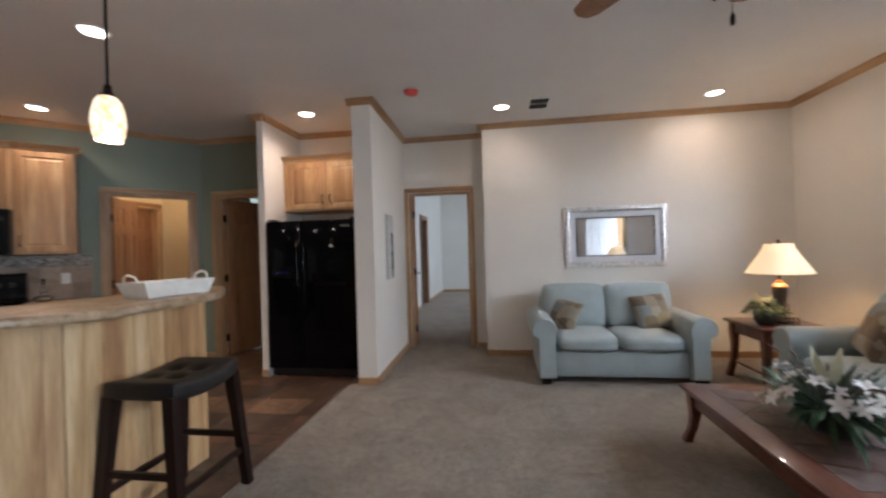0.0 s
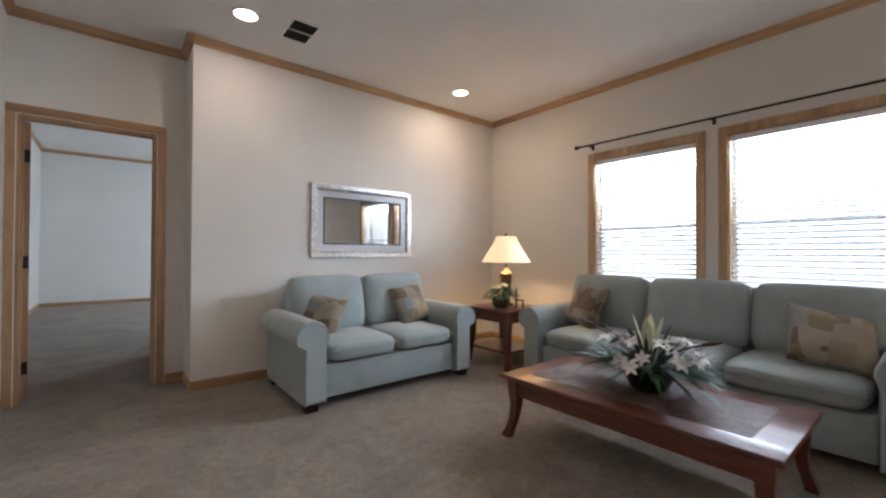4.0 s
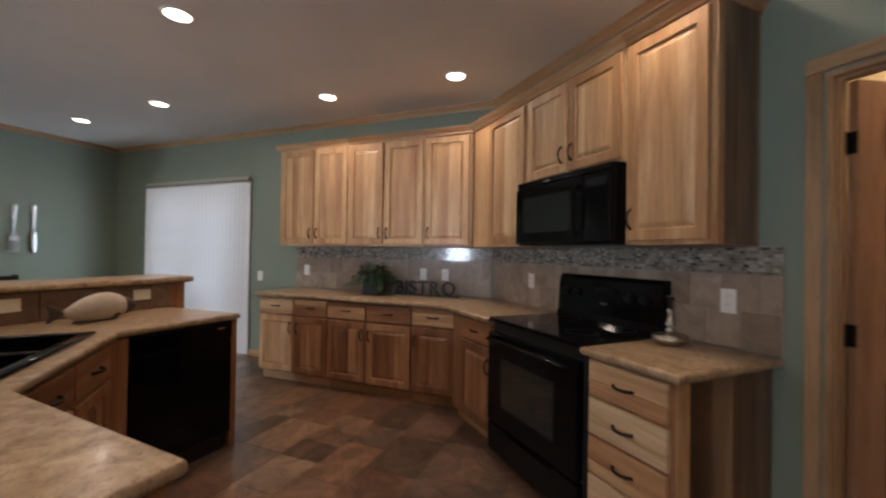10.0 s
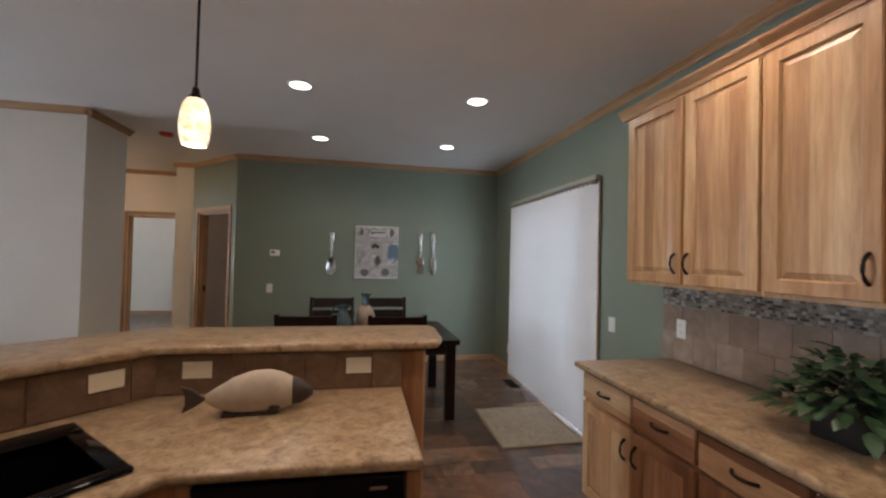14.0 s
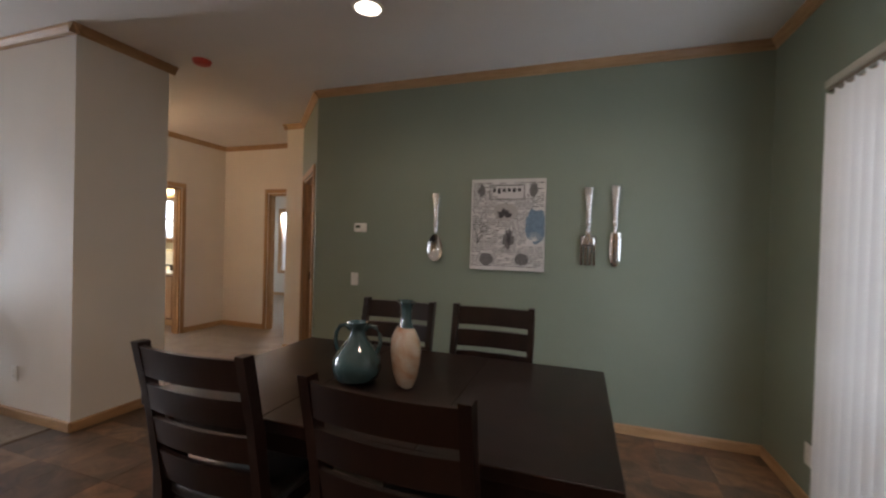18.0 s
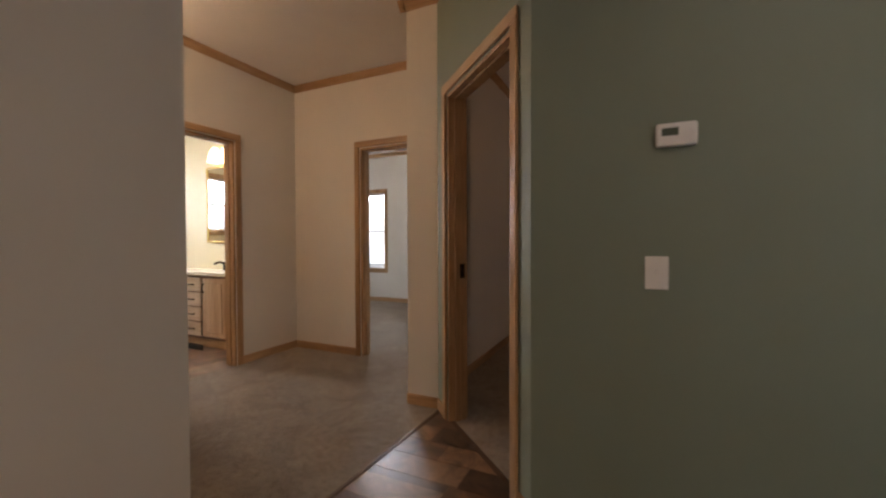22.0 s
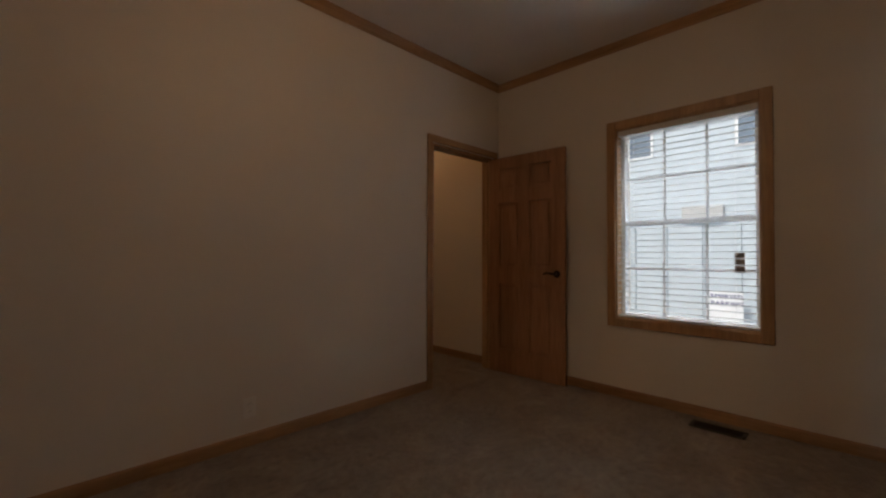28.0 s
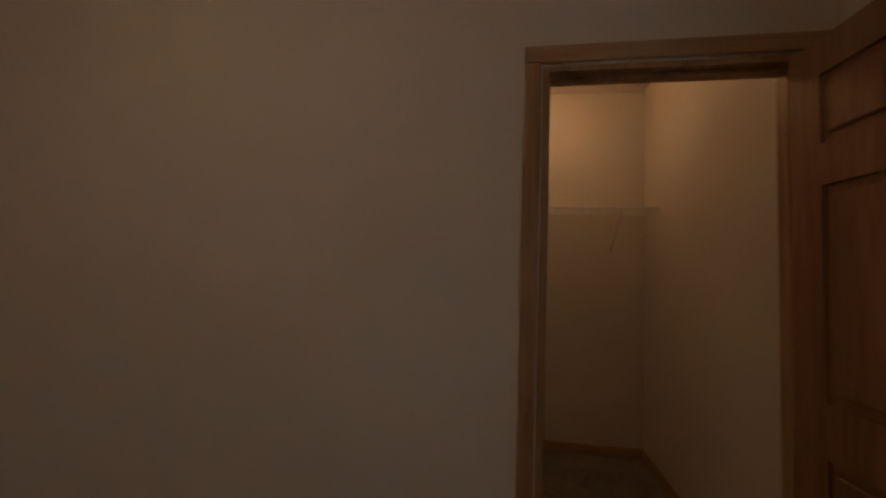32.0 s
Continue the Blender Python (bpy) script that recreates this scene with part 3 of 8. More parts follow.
wall("wall_pantry_far", (-3.5, 8.3, -2.4, 8.3), T, [CREAM, OUTER], label="cream wall of the small room beyond the sage wall")
wall("wall_utility_side", (-2.46, 8.3, -2.46, 6.95), T, [YELLOW, OUTER], label="warm cream utility room wall")
wall("wall_closet_far", (-3.2, -6.55, -5.86, -6.55), T, [CREAM, OUTER], label="cream closet wall")
wall("wall_closet_side", (-3.4, -4.82, -3.4, -6.55), T, [CREAM, OUTER], label="cream closet wall")
wall("wall_guest_far", (4.0, -6.22, -1.4, -6.22), 0.15, [WHITE_WALL, OUTER], [(1.87, 2.55, 0.60, 2.05)], label="pale guest bedroom wall with a window", ext=(0.3, 0.0))
wall("wall_guest_east", (3.6, -3.18, 3.6, -6.22), T, [WHITE_WALL, OUTER], label="pale guest bedroom wall")
wall("wall_bath_south", (4.2, -3.02, 0.61, -3.02), 0.04, [YELLOW, WHITE_WALL], label="butter yellow bathroom wall")
wall("wall_bath_east", (2.95, -0.6, 2.95, -3.02), T, [YELLOW, OUTER], [(1.25, 1.95, 1.30, 2.10)], label="butter yellow bathroom wall")
wall("wall_bath_north", (0.61, -0.6, 2.95, -0.6), T, [YELLOW, OUTER], label="butter yellow bathroom wall")
wall("wall_outer_north", (-6.1, 15.5, 4.5, 15.5), T, [OUTER, OUTER], label="outer house wall")

doorway(PLAN["passage"], 0.055, 0.855, 2.04, T, "open birch six-panel door leaf", "open birch door to the bedroom", 103, "left", cl=(0.055, 0.06))
doorway(PLAN["range"], UD[0], UD[1], 2.04, T, "open birch six-panel door leaf", "open birch door to the utility room", 73, "left")
doorway(PLAN["pantry"], 0.20, 0.98, 2.04, T, "open birch six-panel door leaf", "open birch door in the sage wall", 75, "left")
doorway(PLAN["den_door"], 0.19, 1.02, 2.04, T, "open birch six-panel door leaf", "open birch door to the den", 118, "right")
doorway(PLAN["den_south"], 3.44, 4.25, 2.04, T, "open birch six-panel door leaf", "open birch closet door in the den", 93, "right", front=True, casing_back=False)
doorway((-5.0, 5.50, -5.0, 7.70), 1.50, 2.12, 2.04, T, "closed birch six-panel door leaf", "closed birch door inside the utility room", 0, "left", casing_back=False)
doorway((-1.65, 7.52, -1.65, 14.4), 3.6, 4.4, 2.04, T, None, "oak-cased doorway in the bedroom wall", casing_back=False, wood_m=DOORW)
doorway((-0.14, 8.66, -0.14, 7.525), 0.12, 0.90, 2.04, T, "closed birch six-panel door leaf", "closed birch door in the bedroom vestibule", 0, "left", casing_back=False)
doorway(PLAN["east"], ENTRY[0], ENTRY[1], 2.04, 0.15, "open white six-panel entry door leaf", "white entry door standing open", 90, "right", front=True, casing_back=False, leaf_m=VINYLW)
doorway(PLAN["hall_south"], 0.85, 1.66, 2.04, T, None, "oak-cased doorway to the guest bedroom")
doorway(PLAN["hall_east"], 0.95, 1.73, 2.04, T, None, "oak-cased doorway to the bathroom")
# ---- mouldings ----
trims(PLAN["proud"], c0=-0.046)
trims(PLAN["proud_side"], c1=-0.046)
trims(PLAN["passage"], [(0.0, 0.92)])
trims(PLAN["column_side"], c0=-0.046)
trims(PLAN["column_front"], c0=-0.046, c1=-0.046)
trims((-1.25, 6.90, -1.25, 5.92), [(0.0, 0.98)])
trims((-2.31, 6.90, -1.25, 6.90), [(0.0, 1.06)])
trims((-2.31, 6.12, -2.31, 6.90), [(0.0, 0.78)], c0=-0.046)
trims((-2.38, 6.12, -2.31, 6.12), c0=-0.046, c1=-0.046)
trims((-2.38, DB[1], -2.38, 6.12), c1=-0.046)
trims(PLAN["east"], [(5.89, 6.89)])
trims(PLAN["living_south"], c1=-0.046)
trims(PLAN["block_west"], c0=-0.046, c1=-0.046)
trims(PLAN["west"], [(0.79, 2.66), (3.4, 9.0)])
trims(PLAN["range"], [(0.0, 2.37), (2.44, 3.38)])
trims(PLAN["pantry"], [(0.14, 1.04)])
trims(PLAN["green"])
trims(PLAN["den_door"], [(0.13, 1.08)])
trims(PLAN["stub"], c0=-0.046)
trims(PLAN["hall_west"], c1=-0.046)
trims(PLAN["hall_south"], [(0.79, 1.72)])
trims(PLAN["hall_east"], [(0.89, 1.79)])
trims(PLAN["hall_north"])
trims(PLAN["den_south"], [(3.38, 4.26)])
trims(PLAN["den_west"])
trims(PLAN["den_east"])
trims(PLAN["den_north"])
HIGH = [(y, z + HB - H) for y, z in CROWN]
for w, gaps in (((-2.2, 14.4, 3.4, 14.4), ()), ((-1.65, 7.52, -1.65, 14.4), [(3.54, 4.46)])):
    trims(w, gaps, crown=False)
    run("crown_trim", w, 0.0, length_of(w), HIGH, TRIMH, "light oak crown moulding under the bedroom ceiling")
trims((4.0, -6.22, -1.4, -6.22))
trims((-3.2, -6.55, -5.86, -6.55), crown=False)
trims((-5.86, -6.55, -5.86, -4.82), crown=False)
trims((4.2, -3.02, 0.61, -3.02))
trims((2.95, -0.6, 2.95, -3.02))
SEAMW = plain("seam_brown", (0.13, 0.085, 0.06), 0.6)
run("edge_strip", (-1.36, 5.92, -1.36, 0.0), 0.0, 5.92, [(-0.011, 0.0), (0.011, 0.0), (0.008, 0.005), (-0.008, 0.005)], SEAMW, "thin brown seam strip between carpet and vinyl")
run("edge_strip", (-1.62, -2.28, -1.55, -0.55), 0.0, 1.73, [(-0.011, 0.0), (0.011, 0.0), (0.008, 0.005), (-0.008, 0.005)], SEAMW, "thin brown seam strip between carpet and vinyl")
# ---- kitchen ----
KW = frame_of(*PLAN["west"])
KD = frame_of(*PLAN["range"])
ZC = 0.88


def pull(parent, x, y, z, upright=True, ln=0.105):
    bm = bmesh.new()
    pts = []
    for k in range(9):
        u = k / 8 * 2 - 1
        o = -0.028 * (1 - abs(u) ** 2.6)
        w = u * ln / 2
        pts.append((x, y + o - 0.004, z + w) if upright else (x + w, y + o - 0.004, z))
    tube(bm, pts, [0.0065 if 1 < k < 7 else 0.0075 for k in range(9)], 8)
    return part("handle", bm, BRONZE, parent, "dark bronze arched pull", 50)


def slope_frame(bm, x0, x1, z0, z1, y, w, t, lip):
    """A mitred door frame from y (front) back to y + t, with a sloped inner lip."""
    def ring(a, yy):
        return [bm.verts.new(p) for p in ((x0 + a, yy, z0 + a), (x1 - a, yy, z0 + a), (x1 - a, yy, z1 - a), (x0 + a, yy, z1 - a))]
    rings = [ring(0.0, y + t), ring(0.0, y + 0.004), ring(0.004, y), ring(w - lip, y), ring(w, y + 0.010), ring(w, y + t)]
    for a, b in zip(rings, rings[1:]):
        for k in range(4):
            bm.faces.new([a[k], a[(k + 1) % 4], b[(k + 1) % 4], b[k]])


SEED = random.Random(5)


def cab_door(parent, x0, x1, z0, z1, y, side, low=True, name="door", material=None):
    """A raised-panel hickory door whose front is at y; side says where its pull sits."""
    bm = bmesh.new()
    slope_frame(bm, x0, x1, z0, z1, y, 0.062, 0.02, 0.008)
    d = part(name, bm, material or HICK, parent)
    px0, px1, pz0, pz1 = x0 + 0.062, x1 - 0.062, z0 + 0.062, z1 - 0.062
    n = max(2, round((px1 - px0) / 0.085))
    cuts = [0.0] + sorted((k + SEED.uniform(-0.28, 0.28)) / n for k in range(1, n)) + [1.0]
    for k in range(n):
        a, b = px0 + (px1 - px0) * cuts[k], px0 + (px1 - px0) * cuts[k + 1]
        bm = bmesh.new()
        fl = 0.026
        ins_l, ins_r = (fl if k == 0 else 0.0), (fl if k == n - 1 else 0.0)
        lo = [bm.verts.new(p) for p in ((a, y + 0.012, pz0), (b, y + 0.012, pz0), (b, y + 0.012, pz1), (a, y + 0.012, pz1))]
        hi = [bm.verts.new(p) for p in ((a + ins_l, y + 0.003, pz0 + fl), (b - ins_r, y + 0.003, pz0 + fl), (b - ins_r, y + 0.003, pz1 - fl), (a + ins_l, y + 0.003, pz1 - fl))]
        bm.faces.new(hi)
        for q in range(4):
            bm.faces.new([lo[q], lo[(q + 1) % 4], hi[(q + 1) % 4], hi[q]])
        bk = [bm.verts.new((v.co.x, y + 0.018, v.co.z)) for v in lo]
        for q in range(4):
            bm.faces.new([bk[q], bk[(q + 1) % 4], lo[(q + 1) % 4], lo[q]])
        bm.faces.new(bk[::-1])
        part("panel_board", bm, material or HICK, d)
    if side:
        hx = x0 + 0.032 if side == "l" else x1 - 0.032
        pull(d, hx, y, z0 + 0.11 if low else z1 - 0.11)
    return d


def drawer(parent, x0, x1, z0, z1, y, material=None, lower=None):
    """A drawer front glued up from two boards of different tone, with its pull."""
    d = part("drawer", boxed(x0, x1, y + 0.014, y + 0.02, z0, z1), material or HICKDH, parent)
    cut = z0 + (z1 - z0) * SEED.uniform(0.25, 0.75)
    for a, b, wm in ((z0, cut - 0.0003, lower or material), (cut + 0.0003, z1, material)):
        part("front_board", boxed(x0, x1, y, y + 0.0135, a, b, 0.0035, 2), wm or HICKDH, d)
    pull(d, (x0 + x1) / 2, y, (z0 + z1) / 2, False)
    return d


def crown_piece(parent, x0, x1, y, z, depth=0.0, ret=None):
    bm = bmesh.new()
    prof = [(0.0, z), (-0.012, z), (-0.018, z + 0.02), (-0.045, z + 0.05), (-0.05, z + 0.06), (0.0, z + 0.06)]
    a = [bm.verts.new((x0, y + p, q)) for p, q in prof]
    b = [bm.verts.new((x1, y + p, q)) for p, q in prof]
    for k in range(6):
        bm.faces.new([a[k], a[(k + 1) % 6], b[(k + 1) % 6], b[k]])
    bm.faces.new(a[::-1])
    bm.faces.new(b)
    if ret:
        xs, sg = ret
        c = [bm.verts.new((xs + sg * -p, y + p if p else y, q)) for p, q in prof]
        e = [bm.verts.new((xs + sg * -p, 0.0, q)) for p, q in prof]
        for k in range(6):
            bm.faces.new([c[k], c[(k + 1) % 6], e[(k + 1) % 6], e[k]])
        bm.faces.new(c)
        bm.faces.new(e[::-1])
    return part("crown", bm, HICKH, parent)


def upper(m, x0, x1, z0, z1, depth, doors, label, ret=None, crown=True, x2=None):
    root = thing("wall_cabinet", m, label, "cabinet", "hickory wall cabinets")
    part("body", boxed(x0 + 0.0005, x1 - 0.0005, -depth + 0.021, -0.002, z0, z1, 0.002), HICK, root)
    for a, b, s in doors:
        cab_door(root, a + 0.012, b - 0.012, z0 + 0.02, z1 - 0.02, -depth, s)
    if crown:
        crown_piece(root, x0 - (0.05 if ret and ret[1] < 0 else 0), (x2 or x1) + (0.05 if ret and ret[1] > 0 else 0), -depth + 0.021, z1 - 0.003, ret=ret)
    return root


ZU0, ZU1 = 1.36, 2.40
W0 = 1.41
upper(KW, 2.0 + W0, 2.895 + W0, ZU0, ZU1, 0.32, [(2.02 + W0, 2.47 + W0, "r"), (2.47 + W0, 2.895 + W0, "l")], "hickory wall cabinet with two raised-panel doors", (2.0 + W0, -1))
upper(KW, 2.895 + W0, 3.75 + W0, ZU0, ZU1, 0.32, [(2.90 + W0, 3.315 + W0, "r"), (3.315 + W0, 3.75 + W0, "l")], "hickory wall cabinet with two raised-panel doors")
upper(KW, 3.75 + W0, 4.225 + W0, ZU0, ZU1, 0.32, [(3.755 + W0, 4.21 + W0, "l")], "knotty hickory wall cabinet with one door")
upper(KD, 0.13, 0.945, ZU0, ZU1, 0.32, [(0.42, 0.935, None)], "hickory corner wall cabinet beside the microwave")
upper(KD, 0.945, 1.805, 1.80, ZU1, 0.32, [(0.96, 1.375, "r"), (1.375, 1.795, "l")], "short hickory wall cabinet over the microwave")
end_upper = upper(KD, 1.805, 2.265, ZU0, ZU1, 0.32, [(1.815, 2.255, "l")], "tall hickory wall cabinet at the end of the run", (2.265, 1))


def base_unit(m, x0, x1, depth, label, doors=(), drawers=(), toe=True):
    root = thing("base_cabinet", m, label, "cabinet", "hickory base cabinets")
    part("body", boxed(x0 + 0.0005, x1 - 0.0005, -depth + 0.021, -0.002, 0.09, ZC - 0.038, 0.002), HICKD, root)
    if toe:
        part("toe_kick", boxed(x0, x1, -depth + 0.075, -depth + 0.09, 0.0, 0.09), HICKH, root)
    for a, b, s, *tone in doors:
        cab_door(root, a + 0.010, b - 0.010, 0.11, 0.655, -depth, s, False, material=tone[0] if tone else HICKD)
    for a, b, c, d, *tones in drawers:
        drawer(root, a + 0.010, b - 0.010, c, d, -depth, *tones)
    return root


D = 0.63
ys = [2.06, 2.51, 2.905, 3.33, 3.79, 4.20]
sides = ["r", "l", "r", "l", "l"]
for a, b in ((0, 2), (2, 4), (4, 5)):
    base_unit(KW, ys[a] + W0, ys[b] + W0, D, "hickory base cabinet with %s and drawers above" % ("two doors" if b - a == 2 else "one door"),
              [(ys[k] + W0, ys[k + 1] + W0, sides[k], HICK if k == 0 else HICKD) for k in range(a, b)], [(ys[k] + W0, ys[k + 1] + W0, 0.68, 0.825, HICKPH if k == 0 else HICKDH, HICKDH if k % 2 else HICKH) for k in range(a, b)])
base_unit(KD, 0.40, 1.035, D, "hickory corner base cabinet beside the range", [(0.56, 1.03, "r")], [(0.56, 1.03, 0.68, 0.825)])
end_base = base_unit(KD, 1.880, 2.320, D, "hickory four-drawer base cabinet", [], [(1.890, 2.310, 0.665, 0.825, HICKH, HICKDH), (1.890, 2.310, 0.49, 0.65, HICKPH), (1.890, 2.310, 0.315, 0.475, HICKDH, HICKH), (1.890, 2.310, 0.11, 0.30, HICKPH, HICKDH)])


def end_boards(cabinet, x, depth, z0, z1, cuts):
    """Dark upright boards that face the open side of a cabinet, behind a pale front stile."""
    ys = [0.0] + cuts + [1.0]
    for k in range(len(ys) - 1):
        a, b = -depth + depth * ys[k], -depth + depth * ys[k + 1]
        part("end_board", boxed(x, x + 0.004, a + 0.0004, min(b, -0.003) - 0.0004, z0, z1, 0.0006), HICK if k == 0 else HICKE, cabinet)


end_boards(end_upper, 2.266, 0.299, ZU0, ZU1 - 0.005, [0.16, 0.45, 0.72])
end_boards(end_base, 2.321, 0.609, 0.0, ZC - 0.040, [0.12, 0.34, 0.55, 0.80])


def wpt(m, x, y):
    v = m @ Vector((x, y, 0))
    return (v.x, v.y)


def counter(name, poly, z, th, label, hole=None):
    bm = bmesh.new()
    if hole:
        loops = [[bm.verts.new((x, y, z)) for x, y in lp] for lp in (poly, hole)]
        es = [bm.edges.new((lp[k], lp[(k + 1) % len(lp)])) for lp in loops for k in range(len(lp))]
        bmesh.ops.triangle_fill(bm, edges=es, use_beauty=True)
        ext = bmesh.ops.extrude_face_region(bm, geom=bm.faces[:])
        bmesh.ops.translate(bm, verts=[v for v in ext["geom"] if isinstance(v, bmesh.types.BMVert)], vec=(0, 0, -th))
        rim = {(round(x, 4), round(y, 4)) for x, y in poly}
        es = [e for e in bm.edges if all((round(v.co.x, 4), round(v.co.y, 4)) in rim for v in e.verts) and abs(e.verts[0].co.z - e.verts[1].co.z) < 1e-5 and any(abs(f.calc_center_median().z - z + th / 2) < 0.004 for f in e.link_faces)]
        bmesh.ops.bevel(bm, geom=es, offset=0.014, segments=3, affect="EDGES", profile=0.5)
    else:
        prism(bm, poly, z - th, z, 0.014, 3)
    ob = part(name, bm, LAMINATE, None, "", 50)
    return tagged(ob, label, "countertop")


k1 = wpt(KD, 1.03, -0.665)
k2 = wpt(KD, 1.03, -0.004)
cs = 0.665
sx = (cs - cs * DY) / DX
corner = wpt(KD, sx, -cs)
counter("countertop", [(-5.997, 2.02), (-6.0 + cs, 2.02), corner, k1, k2, (-5.997, DA[1])], ZC, 0.038, "granite-look laminate countertop with a rounded edge")
counter("countertop", [wpt(KD, 1.88, -0.004), wpt(KD, 1.88, -0.665), wpt(KD, 2.37, -0.665), wpt(KD, 2.37, -0.004)], ZC, 0.038, "short granite-look countertop beside the range")


def tile_mats():
    m, t, b = nodes_of("stone_tile", 0.35, 0.0, 0.1)
    v = coords(t, (1, 1, 1), "Object", 9.0)
    f = noise_fac(t, v, 9.0, 6.0, 0.6, 0.8)
    col = ramp(t, f, [(0.3, (0.245, 0.186, 0.140)), (0.55, (0.35, 0.275, 0.215)), (0.75, (0.43, 0.35, 0.285))])
    oi = t.nodes.new("ShaderNodeObjectInfo")
    col = mix(t, 1.0, col, ramp(t, oi.outputs["Random"], [(0, (0.70, 0.66, 0.62)), (1, (1.08, 1.06, 1.03))]), "MULTIPLY")
    t.links.new(col, b.inputs["Base Color"])
    bump(t, b, f, 0.15, 0.003)
    m2, t2, b2 = nodes_of("glass_mosaic", 0.12, 0.0, 0.5)
    g = t2.nodes.new("ShaderNodeNewGeometry")
    t2.links.new(ramp(t2, g.outputs["Random Per Island"], [(0.0, (0.05, 0.046, 0.042)), (0.25, (0.19, 0.17, 0.145)), (0.5, (0.25, 0.215, 0.175)), (0.75, (0.30, 0.275, 0.235)), (1.0, (0.46, 0.43, 0.38))]), b2.inputs["Base Color"])
    return m, m2


TILE, MOSAIC = tile_mats()


def brown_tile():
    m, t, b = nodes_of("brown_stone_tile", 0.4)
    f = noise_fac(t, coords(t, (1, 1, 1), "Object", 9.0), 8.0, 6.0, 0.6, 0.8)
    t.links.new(ramp(t, f, [(0.3, (0.088, 0.048, 0.028)), (0.55, (0.158, 0.094, 0.056)), (0.75, (0.235, 0.155, 0.098))]), b.inputs["Base Color"])
    bump(t, b, f, 0.15, 0.003)
    return m


TILEB = brown_tile()
GROUT = plain("grout", (0.30, 0.27, 0.24), 0.9)


def backsplash(m, x0, x1, label):
    root = thing("backsplash", m, label, "backsplash")
    part("grout_bed", boxed(x0, x1, -0.006, -0.001, ZC + 0.001, ZU0 - 0.001), GROUT, root)
    rows = [(ZC + 0.003, 1.055), (1.058, 1.225)]
    for r, (z0, z1) in enumerate(rows):
        x = x0 + (0.0 if r else -0.08)
        while x < x1 - 0.01:
            a, b = max(x0, x) + 0.0012, min(x1, x + 0.162) - 0.0012
            if b - a > 0.02:
                part("tile", boxed(a, b, -0.011, -0.006, z0, z1, 0.0015), TILE, root)
            x += 0.162
    bm = bmesh.new()
    rr = random.Random(3)
    z = 1.229
    while z < 1.352:
        x = x0 + rr.uniform(-0.04, 0.0)
        while x < x1:
            w = rr.choice((0.015, 0.018, 0.024, 0.036))
            a, b = max(x0, x) + 0.001, min(x1, x + w) - 0.001
            if b - a > 0.005:
                box(bm, a, b, -0.0105 - rr.uniform(0, 0.002), -0.006, z, z + 0.0135)
            x += w
        z += 0.0155
    tagged(part("mosaic_band", bm, MOSAIC, root, "small grey glass mosaic strip"), kind="stuff")
    return root


backsplash(KW, 1.98 + W0, DA[1] + W0 - 0.012, "beige stone tile backsplash with a glass mosaic band")
backsplash(KD, 0.012, 2.37, "beige stone tile backsplash with a glass mosaic band")


def plate(m, x, z, kind, label, wide=0.072, back=0.012, tall=0.116):
    root = thing("outlet_plate" if kind == "outlet" else "switch_plate", m @ Matrix.Translation((x, -back, z)), label, "outlet" if kind == "outlet" else "switch")
    part("cover", boxed(-wide / 2, wide / 2, -0.006, 0.0, -tall / 2, tall / 2, 0.003, 2), WHITE if tall > 0.1 else IVORY, root)
    n = 0 if tall < 0.1 else max(1, round(wide / 0.06))
    for k in range(n):
        cx = (k - (n - 1) / 2) * 0.046
        if kind == "outlet":
            for dz in (-0.021, 0.021):
                bm = boxed(cx - 0.016, cx + 0.016, -0.0085, -0.006, dz - 0.014, dz + 0.014, 0.001)
                s = part("socket", bm, WHITE, root)
                for dx in (-0.006, 0.006):
                    part("slot", boxed(cx + dx - 0.001, cx + dx + 0.001, -0.009, -0.0084, dz - 0.005, dz + 0.005), DARK, s)
        elif kind == "toggle":
            part("toggle", boxed(-0.005, 0.005, -0.016, -0.006, -0.004, 0.012, 0.0015), WHITE, root)
            for dz in (-0.03, 0.03):
                part("screw", boxed(-0.0025, 0.0025, -0.0068, -0.0058, dz - 0.0025, dz + 0.0025, 0.0005), WHITE, root)
        else:
            part("rocker", boxed(cx - 0.014, cx + 0.014, -0.009, -0.006, -0.032, 0.032, 0.002), WHITE, root)
    return root


for y in (2.14, 3.62, 3.86):
    plate(KW, y + W0, 1.085, "outlet", "white outlet plate on the tile backsplash")
plate(KD, 0.62, 1.09, "outlet", "white outlet plate on the tile backsplash")
plate(KD, 2.15, 1.10, "outlet", "white outlet plate on the tile backsplash")
plate(KW, 1.42 + W0, 0.99, "switch", "white light switch on the sage wall", 0.08, 0.0005)


